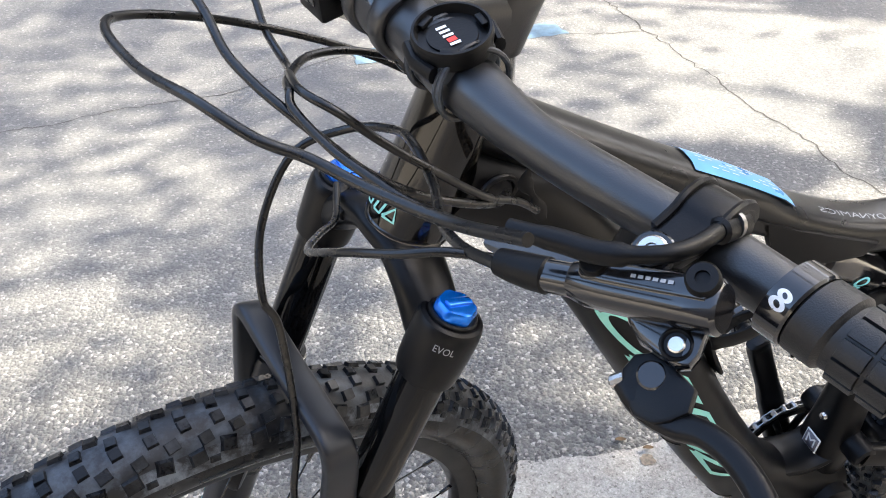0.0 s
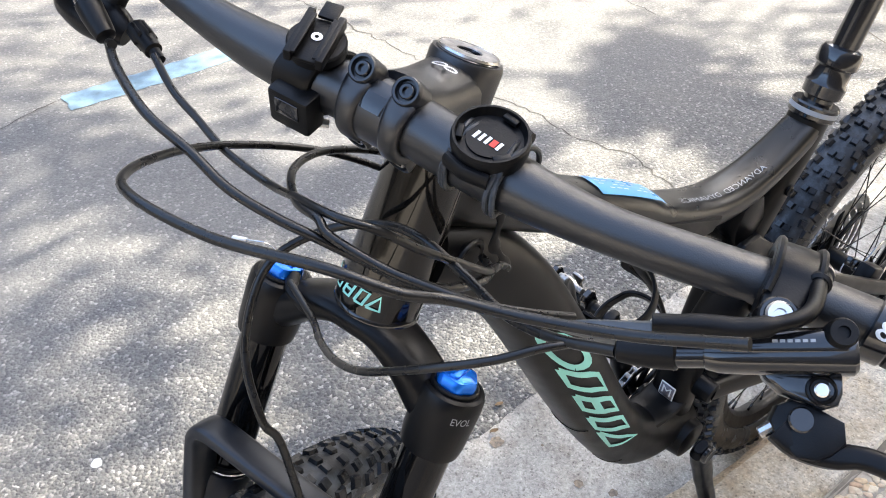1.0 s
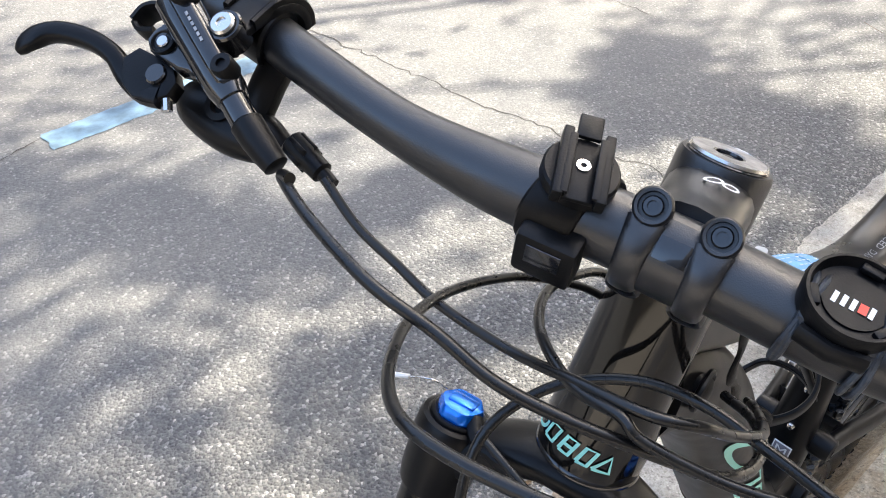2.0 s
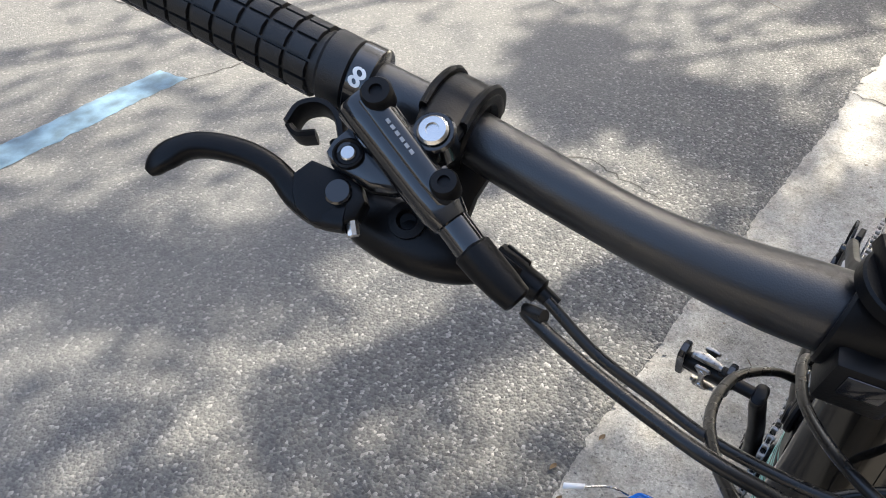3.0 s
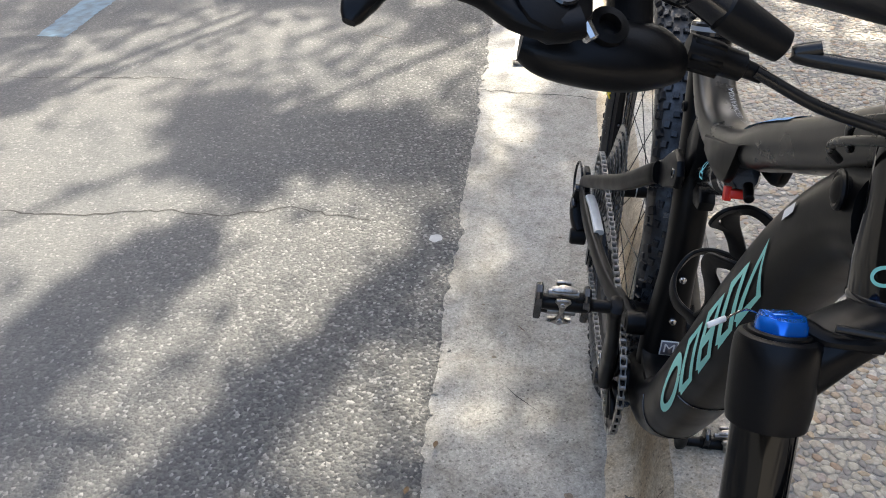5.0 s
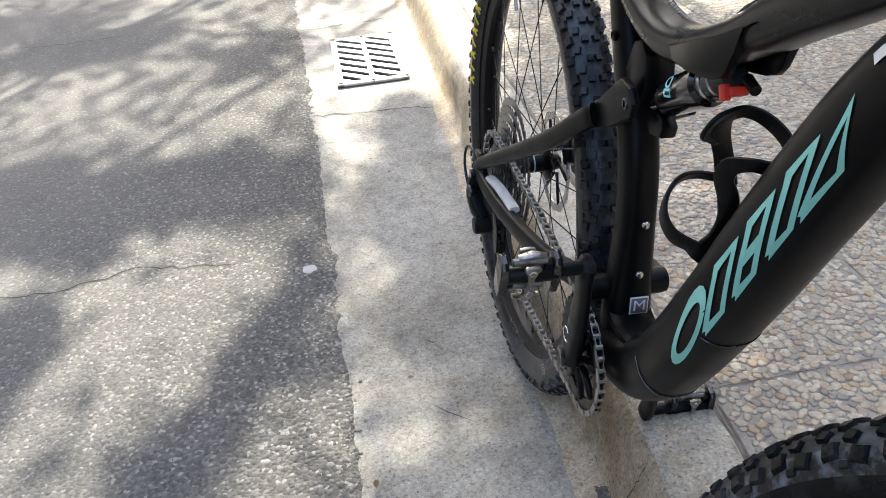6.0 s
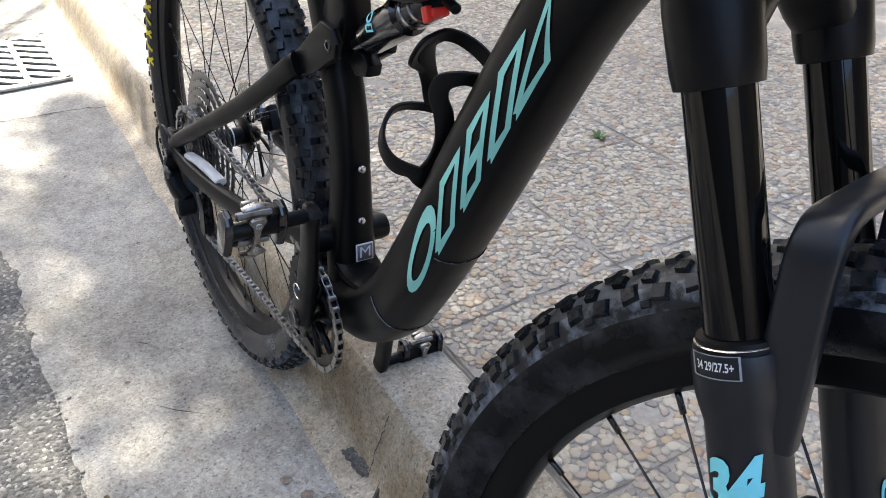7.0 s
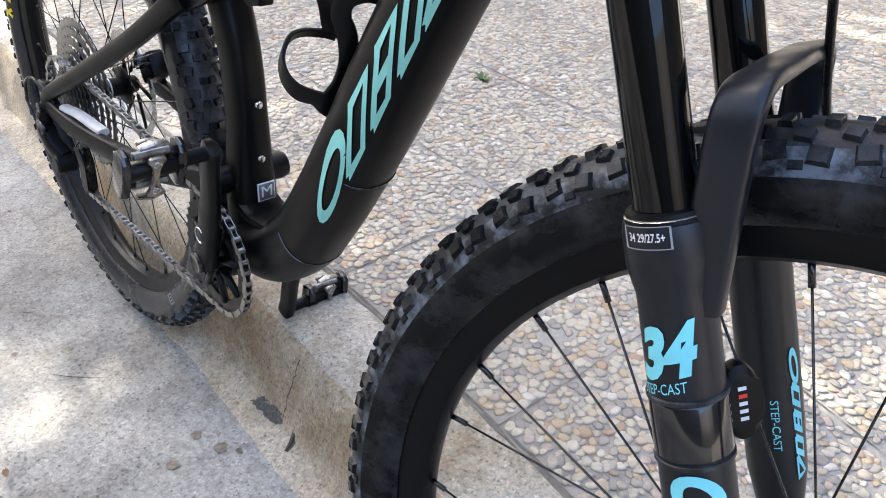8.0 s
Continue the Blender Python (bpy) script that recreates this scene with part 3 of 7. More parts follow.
mark_parts("mark_shape", 0.17, lambda x, y: head_at(-0.78 + x * 0.42, 0.0135 + y * 0.0115), MINT, "mint shape", head_tube)
bpart("lower_headset", revolve([(-0.004, 0.0280), (-0.003, 0.0292), (-0.001, 0.0292), (0.0, 0.0285)], on_axis(0.488), AXIS, 36), BLACK_GLOSS)
bpart("headset_cover", revolve([(0.0, 0.0262), (0.003, 0.0258), (0.014, 0.0215), (0.017, 0.0205)], on_axis(0.5908), AXIS, 36), BLACK_GLOSS, "conical gloss headset cover")

# seat clamp and dropper post
pd = Vector((-0.262, 0, 0.965)).normalized()
P0 = Vector((-0.098, 0, 0.432))
clamp = bpart("seat_clamp", revolve([(-0.010, 0.0235), (-0.008, 0.0250), (0.004, 0.0250), (0.006, 0.0235)], P0, pd, 28), BLACK_GLOSS, "gloss black seat clamp")
bpart("clamp_print", revolve([(-0.004, 0.0252), (0.001, 0.0252)], P0, pd, 28), GREY_PRINT, "", clamp)
post = bpart("seat_post", revolve([(0.0, 0.0157), (0.012, 0.0157), (0.014, 0.020), (0.026, 0.021), (0.030, 0.0185), (0.044, 0.0185), (0.047, 0.0215), (0.060, 0.0215), (0.064, 0.0190), (0.066, 0.0135), (0.30, 0.0130)], P0, pd, 28), BLACK_GLOSS, "gloss black dropper seat post")
for s in (1, -1):
    bpart("frame_bolt", revolve([(0, 0.006), (0.003, 0.006), (0.004, 0.004), (0.002, 0.003), (0.002, 0)], (-0.062, s * 0.020, 0.352), (0, s, 0), 14), BLACK_ALLOY)

# shock, its cradle and the link
for s in (-1, 1):
    out = [(0.078, 0.386), (0.165, 0.420), (0.215, 0.444), (0.197, 0.436), (0.190, 0.412), (0.185, 0.397), (0.178, 0.389), (0.166, 0.3845), (0.146, 0.380), (0.115, 0.376), (0.090, 0.374)]
    bpart("shock_cradle", plate(out, 0.008, axes((1, 0, 0), (0, 0, 1), (0, s * 0.0225, 0)), 0.002), CARBON, "carbon cheek that holds the shock")
sa, sb = Vector((0.016, 0, 0.3065)), Vector((0.170, 0, 0.3925))
sd = (sb - sa).normalized()
shock = bpart("rear_shock", revolve([(0.0, 0.010), (0.004, 0.0105), (0.028, 0.0105), (0.030, 0.0165), (0.034, 0.0180), (0.092, 0.0195), (0.095, 0.0200), (0.110, 0.0200), (0.114, 0.016), (0.150, 0.015), (0.155, 0.012)], sa, sd, 28), BLACK_GLOSS, "gloss black air shock")
su = sd.cross(Vector((0, 1, 0)))
bpart("shock_decal", decal([q for g in MARK[:2] for q in ribbons(g, 0.22)], lambda x, y: sa + sd * (0.066 + y * 0.014) + (Vector((0, -1, 0)) * math.cos(x * 0.55 - 0.55) - su * math.sin(x * 0.55 - 0.55)) * 0.0196), CYAN, "cyan shapes", shock)
bpart("shock_decal", decal([q for g in MARK[:2] for q in ribbons(g, 0.22)], lambda x, y: sa + sd * (0.060 + y * 0.014) + (Vector((0, 1, 0)) * math.cos(0.2 + x * 0.55) - su * math.sin(0.2 + x * 0.55)) * 0.0196), CYAN, "cyan shapes", shock)
for k in (0.122, 0.138):
    bpart("o_ring", revolve([(0, 0.0165), (0.0012, 0.0178), (0.0024, 0.0165)], sa + sd * k, sd, 24), STEEL, "thin bright ring", shock)
knob = bpart("lockout_lever", block((0.174, -0.010, 0.3765), (0.018, 0.016, 0.008), Matrix.Rotation(radians(-25), 3, "Y"), 0.002), RED, "red lockout lever", shock)
block((0.174, -0.0185, 0.3765), (0.009, 0.006, 0.013), Matrix.Rotation(radians(-25), 3, "Y"), 0.001, bm := bmesh.new())
bpart("lever_tab", bm, RED, "", knob)
bpart("shock_valve", rod((0.178, -0.004, 0.3885), (0.198, -0.006, 0.3850), 0.0046, 14, bevel=0.001), PLASTIC, "", shock)
for s in (-1, 1):
    link_out = [(-0.080, 0.257), (-0.067, 0.249), (-0.020, 0.270), (0.030, 0.297), (0.034, 0.314), (0.022, 0.326), (-0.003, 0.328), (-0.030, 0.306), (-0.053, 0.284), (-0.076, 0.276)]
    link = bpart("rocker_link", plate(link_out, 0.010, axes((1, 0, 0), (0, 0, 1), (0, s * 0.030, 0)), 0.003), BLACK_ALLOY, "forged black rocker link")
    bolt((-0.066, s * 0.036, 0.2635), (0, s, 0), 0.0075, 0.004, BLACK_GLOSS, link)
    bolt((0.018, s * 0.034, 0.309), (0, s, 0), 0.0065, 0.004, BLACK_GLOSS, link)
bpart("link_arm", plate([(-0.044, 0.318), (-0.024, 0.358), (-0.006, 0.364), (0.010, 0.352), (0.014, 0.326), (0.004, 0.298), (-0.028, 0.296)], 0.032, axes((1, 0, 0), (0, 0, 1), (0, 0, 0)), 0.004), BLACK_ALLOY, "upright black arm of the rocker link")
bpart("lower_lug", plate([(0.008, 0.286), (0.022, 0.276), (0.046, 0.282), (0.050, 0.294), (0.038, 0.302), (0.020, 0.302)], 0.018, axes((1, 0, 0), (0, 0, 1), (0, 0, 0)), 0.003), BLACK_ALLOY, "forged lug under the shock")
for s in (-1, 1):
    stay = catmull([(-0.058, s * 0.036, 0.268), (-0.075, s * 0.042, 0.256), (-0.16, s * 0.056, 0.196), (-0.30, s * 0.070, 0.115), (-0.405, s * 0.080, 0.056), (-0.437, s * 0.081, 0.036)], 5)
    m = len(stay)
    bpart("seat_stay", sweep(stay, [(0.0135 - 0.004 * i / m, 0.0075) for i in range(m)], 14, power=2.8), CARBON, "slim matt black seat stay")
    cs = catmull([(-0.012, s * 0.040, 0.078), (-0.06, s * 0.046, 0.066), (-0.14, s * 0.058, 0.046), (-0.26, s * 0.070, 0.030), (-0.37, s * 0.078, 0.024), (-0.440, s * 0.080, 0.030)], 5)
    m = len(cs)
    bpart("chain_stay", sweep(cs, [(0.015 - 0.002 * i / m, 0.009) for i in range(m)], 16, power=2.8), CARBON, "matt black chain stay")
    bpart("dropout", plate([(-0.46, 0.055), (-0.425, 0.062), (-0.40, 0.040), (-0.405, 0.012), (-0.44, 0.010), (-0.462, 0.025)], 0.009, axes((1, 0, 0), (0, 0, 1), (0, s * 0.078, 0)), 0.002), BLACK_ALLOY)
bpart("stay_bridge", sweep(catmull([(-0.045, -0.043, 0.074), (-0.062, -0.02, 0.056), (-0.066, 0, 0.048), (-0.062, 0.02, 0.056), (-0.045, 0.043, 0.074)], 5), (0.014, 0.010), 12, side=(1, 0, 0), power=2.6), CARBON)
bpart("stay_guard", sweep(catmull([(-0.385, -0.0735, 0.038), (-0.345, -0.070, 0.043), (-0.30, -0.067, 0.044), (-0.270, -0.0645, 0.043)], 5), (0.0050, 0.0080), 12, power=2.4), plain("pale_rubber_guard", (0.66, 0.64, 0.60), 0.5, 0, 0.1, 60), "pale rubber guard on the chain stay")


# wheels
DUST_LINE = plain("dusty_bead", (0.30, 0.285, 0.26), 0.8, 0, 0.5, 60)


def tyre_mesh(c, r_out, hw, seed):
    """A knobbly tyre: a round casing with centre, middle and shoulder knobs."""
    rc = r_out - 0.030
    prof = []
    for k in range(19):
        a = radians(-142 + 284 * k / 18)
        prof.append((hw * math.sin(a) * (1.0 if abs(a) < 1.6 else 1.0), rc + 0.030 * math.cos(a)))
    bm = revolve(prof, c, (0, 1, 0), 112, closed=True)
    rnd = random.Random(seed)
    C = Vector(c)
    pitches = 100 if seed == 5 else 88
    lug = 0.62 if seed == 5 else 1.0
    for f in bm.faces:
        d = f.calc_center_median() - C
        lean = math.atan2(abs(d.y), math.hypot(d.x, d.z) - rc)
        f.material_index = 2 if lean > 1.45 else (1 if lean > 0.72 else 0)

    def knob_at(th, ph, along, across, high, skew=0.0, taper=0.82):
        rad, tan = Vector((math.cos(th), 0, math.sin(th))), Vector((-math.sin(th), 0, math.cos(th)))
        nrm = (rad * math.cos(ph) + Vector((0, 1, 0)) * math.sin(ph)).normalized()
        mid = C + rad * (rc + 0.030 * math.cos(ph)) + Vector((0, hw * math.sin(ph), 0))
        side = nrm.cross(tan)
        t2 = (tan * math.cos(skew) + side * math.sin(skew)).normalized()
        s2 = nrm.cross(t2)
        low, top = [], []
        for u, v in ((-1, -1), (1, -1), (1, 1), (-1, 1)):
            low.append(bm.verts.new(mid + t2 * u * along / 2 + s2 * v * across / 2 - nrm * 0.0015))
            top.append(bm.verts.new(mid + t2 * u * along * taper / 2 + s2 * v * across * taper / 2 + nrm * high * lug))
        made = [bm.faces.new(top)] + [bm.faces.new((low[i], low[(i + 1) % 4], top[(i + 1) % 4], top[i])) for i in range(4)]
        for f in made:
            f.material_index = 2

    for i in range(pitches):
        th = 2 * math.pi * i / pitches
        st = 2 * math.pi / pitches
        wide = i % 2
        for s in (-1, 1):
            knob_at(th, s * (0.16 if wide else 0.22), 0.0085, 0.0090, 0.0044, s * 0.1)
            knob_at(th + st * 0.5, s * (0.60 if wide else 0.52), 0.0100, 0.0085, 0.0044, s * 0.2)
            knob_at(th + st * 0.12, s * (0.98 if wide else 0.90), 0.0128, 0.0115, 0.0042, s * (0.12 if wide else -0.16), 0.72)
            if wide:
                knob_at(th + st * 0.62, s * 1.16, 0.0090, 0.0060, 0.0016, 0.0, 0.7)
    return bm


def wheel(name, c, r_out, seed, m, label):
    C = Vector(c)
    rim_p = [(-0.0145, 0.300), (-0.0155, 0.314), (-0.0130, 0.3145), (-0.0120, 0.303), (0.0120, 0.303), (0.0130, 0.3145), (0.0155, 0.314), (0.0145, 0.300), (0.0105, 0.288), (0.004, 0.2835), (-0.004, 0.2835), (-0.0105, 0.288)]
    w = bpart(name, moved(revolve(rim_p, c, (0, 1, 0), 96, closed=True), m), BLACK_ALLOY, label)
    tyre = bpart("tyre", moved(tyre_mesh(c, r_out - 0.0045, 0.0285, seed), m), RUBBER, "knobbly black tyre scuffed with dust", w)
    tyre.data.materials.append(TYRE_DUST if name == "front_wheel" else RUBBER_CLEAN)
    tyre.data.materials.append(TYRE_WALL if name == "front_wheel" else RUBBER_CLEAN)
    for y in (-0.0158, 0.0158):
        bpart("bead_line", moved(revolve([(y - 0.0007, 0.3140), (y, 0.3150), (y + 0.0007, 0.3140)], c, (0, 1, 0), 96, closed=True), m), DUST_LINE, "thin dusty line at the rim", tyre)
    front = name == "front_wheel"
    hub = [(-0.050, 0.007), (-0.046, 0.010), (-0.040, 0.012), (-0.034, 0.027), (-0.030, 0.027), (-0.026, 0.015), (0.022, 0.014), (0.026, 0.028), (0.030, 0.028), (0.034, 0.015), (0.046, 0.012), (0.050, 0.007)]
    bpart("hub", moved(revolve(hub, c, (0, 1, 0), 28), m), BLACK_ALLOY, "black hub", w)
    if not front:
        bpart("hub_ring", moved(revolve([(0.004, 0.0148), (0.006, 0.0148)], c, (0, 1, 0), 28), m), WHITE, "", w)
    rnd = random.Random(seed)
    for k in range(28):
        s = 1 if k % 2 else -1
        a = 2 * math.pi * k / 28 + 0.05
        cross = 1 if (k // 2) % 2 else -1
        h = a + cross * radians(62)
        p = C + Vector((0.026 * math.cos(h), s * (0.028 if s > 0 else 0.032), 0.026 * math.sin(h)))
        q = C + Vector((0.286 * math.cos(a), s * 0.003, 0.286 * math.sin(a)))
        bm = rod(p, q, 0.0009, 6)
        rod(q + (p - q).normalized() * 0.016, q, 0.0022, 8, bm)
        bpart("spoke", moved(bm, m), BLACK_GLOSS, "", w)
    a = radians(200 if front else 118)
    bpart("valve", moved(rod(C + Vector((0.284 * math.cos(a), 0, 0.284 * math.sin(a))), C + Vector((0.24 * math.cos(a), 0, 0.24 * math.sin(a))), 0.003, 10, bevel=0.0008), m), STEEL if not front else BLACK_ALLOY, "", w)
    # brake disc on the left
    bm = bmesh.new()
    n = 60
    ring = []
    for k in range(n):
        a = 2 * math.pi * k / n
        ro = 0.080 + 0.0016 * math.sin(12 * a)
        ring.append([bm.verts.new(C + Vector((r * math.cos(a), y, r * math.sin(a)))) for r, y in ((ro, 0.0395), (ro, 0.0413), (0.067, 0.0413), (0.067, 0.0395))])
    for k in range(n):
        p, q = ring[k], ring[(k + 1) % n]
        for j in range(4):
            bm.faces.new((p[j], p[(j + 1) % 4], q[(j + 1) % 4], q[j]))
    arms = []
    for k in range(6):
        a = 2 * math.pi * k / 6
        b = a + 0.5
        arms.append(rod(C + Vector((0.020 * math.cos(b), 0.0404, 0.020 * math.sin(b))), C + Vector((0.068 * math.cos(a), 0.0404, 0.068 * math.sin(a))), 0.0028, 6))
    disc = bpart("brake_disc", moved(bm, m), STEEL, "drilled steel brake disc")
    for arm in arms:
        bpart("disc_arm", moved(arm, m), BLACK_ALLOY, "", disc)
    return w


RW, FW = (-0.430, 0, 0.035), (0.686, -0.006, 0.017)
rear = wheel("rear_wheel", RW, 0.3645, 3, Matrix.Identity(4), "black rim with thin black spokes")
front = wheel("front_wheel", FW, 0.3660, 5, STEER, "black rim with thin black spokes")


def wall_at(c, r, th, side, m, y=0.0282):
    return m @ (Vector(c) + Vector((r * math.cos(th), side * y, r * math.sin(th))))


# yellow bars in place of the tyre maker's name, and small grey marks
for a0 in (147,):
    bars = []
    for k in range(7):
        bars += ribbons([[(k - 0.22, -0.5), (k + 0.22, 0.5)]] if k % 2 else [[(k + 0.25, -0.5), (k - 0.25, 0.5)], [(k - 0.25, -0.5), (k + 0.25, 0.5)]], 0.24)
    bpart("tyre_print", decal(bars, lambda x, y: wall_at(RW, 0.3225 - y * 0.017, radians(a0 + x * 4.6), -1, Matrix.Identity(4), 0.0285 * math.sqrt(1 - ((0.3225 - y * 0.017 - 0.33) / 0.03) ** 2) + 0.0010)), YELLOW, "yellow bars printed on the tyre wall", rear)
bars = ribbons([[(-0.5, -0.5), (0.5, -0.5), (0.5, 0.5), (-0.5, 0.5), (-0.5, -0.5)]], 0.14) + ribbons([[(-0.3, -0.15), (0.3, -0.15)], [(-0.3, 0.15), (0.3, 0.15)]], 0.12)
bpart("tyre_mark", decal(bars, lambda x, y: wall_at(RW, 0.322 - y * 0.014, radians(-46 + x * 2.4), -1, Matrix.Identity(4), 0.0287)), GREY_PRINT, "", rear)

# cassette, derailleur, chain, cranks
def gear(c, r, y, thick, teeth, inner=0.0, depth=0.0035):
    bm = bmesh.new()
    C = Vector(c)
    n = teeth * 4
    a0, a1, b0, b1 = [], [], [], []
    for k in range(n):
        a = 2 * math.pi * k / n
        ro = r + (depth if k % 4 in (1, 2) else 0)
        d = Vector((math.cos(a), 0, math.sin(a)))
        a0.append(bm.verts.new(C + d * ro + Vector((0, y - thick / 2, 0))))
        a1.append(bm.verts.new(C + d * ro + Vector((0, y + thick / 2, 0))))
        b0.append(bm.verts.new(C + d * inner + Vector((0, y - thick / 2, 0))))
        b1.append(bm.verts.new(C + d * inner + Vector((0, y + thick / 2, 0))))
    for k in range(n):
        j = (k + 1) % n
        bm.faces.new((a0[k], a0[j], a1[j], a1[k]))
        bm.faces.new((a0[k], b0[k], b0[j], a0[j]))
        bm.faces.new((a1[k], a1[j], b1[j], b1[k]))
        bm.faces.new((b0[k], b1[k], b1[j], b0[j]))
    return bm


cassette = None
for k, t in enumerate((51, 45, 39, 33, 28, 24, 21, 18, 16, 14, 12, 10)):
    g = bpart("cassette" if cassette is None else "sprocket", gear(RW, t * 0.00202, -0.0275 - k * 0.0034, 0.0016, t, max(0.012, t * 0.00202 - 0.0095)), COG_STEEL, "twelve steel sprockets" if cassette is None else "", cassette)
    cassette = cassette or g
for k in range(6):
    a = k * math.pi / 3
    bm = rod(Vector(RW) + Vector((0.015 * math.cos(a), -0.028, 0.015 * math.sin(a))), Vector(RW) + Vector((0.09 * math.cos(a + 0.4), -0.029, 0.09 * math.sin(a + 0.4))), 0.003, 6)
    bpart("spider_arm", bm, BLACK_ALLOY, "", cassette)

CR = BBC
ring = bpart("chainring", gear(CR, 0.068, -0.049, 0.003, 34, 0.052, 0.004), BLACK_ALLOY, "black toothed chainring")
for k in range(8):
    a = k * math.pi / 4 + 0.3
    bm = rod(BBC + Vector((0.016 * math.cos(a), -0.051, 0.016 * math.sin(a))), BBC + Vector((0.056 * math.cos(a), -0.050, 0.056 * math.sin(a))), 0.0045, 8)
    bpart("spider_arm", bm, BLACK_ALLOY, "", ring)

JAW_STEEL = plain("worn_jaw_steel", (0.36, 0.335, 0.305), 0.30, 1.0, 0.4, 150, 0.2, 600)
CA = radians(68.8)
cd = Vector((math.cos(CA), 0, math.sin(CA)))
for s in (-1, 1):
    e = BBC + cd * 0.1750 * (-s)
    y0, y1 = s * 0.062, s * 0.075
    p = [BBC.lerp(e, f) + Vector((0, y, 0)) for f, y in ((-0.06, y0), (0.0, y0), (0.25, y0 * 1.03), (0.6, y0 * 1.1), (0.92, y1), (1.0, y1), (1.05, y1))]
    sz = [(0.010, 0.006), (0.017, 0.010), (0.0155, 0.009), (0.0135, 0.008), (0.0135, 0.008), (0.013, 0.008), (0.007, 0.006)]
    crank = bpart("crank_arm", sweep(catmull(p, 3), [sz[min(6, i // 3)] for i in range(19)], 16, power=2.8), BLACK_ALLOY, "black alloy crank arm with rubbed edges")
    bpart("crank_cap", revolve([(0, 0.013), (0.004, 0.013), (0.006, 0.011), (0.004, 0.007), (0.004, 0)], BBC + Vector((0, s * 0.070, 0)), (0, s, 0), 20), BLACK_GLOSS, "", crank)
    if s < 0:
        arc = [BBC.lerp(e, 0.28) + Vector((0.009 * math.cos(radians(a)), -0.0755, 0.009 * math.sin(radians(a)))) for a in range(40, 320, 20)]
        bpart("crank_mark", sweep(arc, (0.001, 0.0008), 6), STEEL, "", crank)
    # clipless pedal
    pc = e + Vector((0, s * 0.137, 0))
    pedal = bpart("pedal", revolve([(0.0, 0.0075), (0.022, 0.0075), (0.024, 0.009), (0.034, 0.0105), (0.080, 0.0095), (0.086, 0.006)], e + Vector((0, s * 0.080, 0)), (0, s, 0), 18), BLACK_ALLOY, "black clipless pedal with steel jaws")
    turn = Matrix.Rotation(radians(20 if s < 0 else 8), 3, "Y")
    half = [(0.0045, 0.030), (0.0120, 0.0285), (0.0145, 0.0245), (0.0115, 0.0215), (0.0070, 0.0195), (0.0072, 0.0145), (0.0058, 0.0095), (0.0034, 0.006), (0.0032, 0.0)]
    waist = [(y, z) for y, z in half] + [(y, -z) for y, z in half[-2::-1]]
    waist += [(-y, z) for y, z in waist[::-1]]
    for side in (1, -1):
        face = Matrix.Translation(pc + turn @ Vector((0.0125 * side, 0, 0))) @ turn.to_4x4() @ axes((0, 1, 0), (0, 0, 1))
        bpart("jaw_plate", plate([(y * 0.62, z * 0.82) for y, z in waist], 0.004, face, 0.001), JAW_STEEL, "worn steel jaw plate", pedal)
        bpart("jaw", sweep([pc + turn @ Vector((0.004, y, side * (0.034 - 0.004 * abs(y) / 0.02))) for y in (-0.014, -0.008, 0.0, 0.008, 0.014)], [(0.0016, 0.003), (0.002, 0.004), (0.0024, 0.005), (0.002, 0.004), (0.0016, 0.003)], 12, side=tuple(turn @ Vector((1, 0, 0))), power=3), JAW_STEEL, "bent steel jaw", pedal)
        wing = Matrix.Translation(pc + turn @ Vector((0, 0.027 * side, 0))) @ turn.to_4x4() @ axes((1, 0, 0), (0, 0, 1))
        bpart("pedal_wing", plate([(-0.004, -0.027), (0.006, -0.0265), (0.0115, -0.021), (0.0105, -0.010), (0.0085, 0.0), (0.0105, 0.010), (0.0115, 0.021), (0.006, 0.0265), (-0.004, 0.027), (-0.0115, 0.021), (-0.0095, 0.010), (-0.0085, 0.0), (-0.0095, -0.010), (-0.0115, -0.021)], 0.0085, wing, 0.0024), BLACK_GLOSS, "", pedal)
        bpart("pedal_step", block(pc + turn @ Vector((0.0, side * 0.0195, side * 0.013)), (0.011, 0.010, 0.009), turn, 0.002), PLASTIC, "", pedal)
        bpart("spring", rod(pc + turn @ Vector((0.0, -0.018, side * 0.019)), pc + turn @ Vector((0.0, 0.018, side * 0.019)), 0.0042, 12, bevel=0.001), DARK_STEEL, "", pedal)
        bolt(pc + turn @ Vector((0.0145 * side, 0, -side * 0.0165)), turn @ Vector((side, 0, 0)), 0.0042, 0.002, STEEL, pedal)
        bolt(pc + turn @ Vector((0.0145 * side, 0, side * 0.0165)), turn @ Vector((side, 0, 0)), 0.0042, 0.002, STEEL, pedal)

# chain: upper and lower run and the wrap
def chain_path():
    pts = []
    top_r = Vector((-0.43, -0.052, 0.035 + 0.052))
    for k in range(13):
        a = radians(95 - 190 * k / 12)
        pts.append(BBC + Vector((0.070 * math.cos(a), -0.049, 0.070 * math.sin(a))))
    pts += [Vector((-0.10, -0.050, -0.086)), Vector((-0.30, -0.054, -0.096)), Vector((-0.385, -0.056, -0.100))]
    for k in range(7):
        a = radians(-90 - 150 * k / 6)
        pts.append(Vector((-0.392 + 0.020 * math.cos(a), -0.056, -0.082 + 0.020 * math.sin(a))))
    pts += [Vector((-0.395, -0.057, -0.040)), Vector((-0.384, -0.057, -0.010))]
    for k in range(9):
        a = radians(-40 - 230 * k / 8)
        pts.append(Vector((-0.43 + 0.056 * math.cos(a), -0.058, 0.035 + 0.056 * math.sin(a))))
    pts.append(Vector((-0.2, -0.053, 0.082)))
    return pts


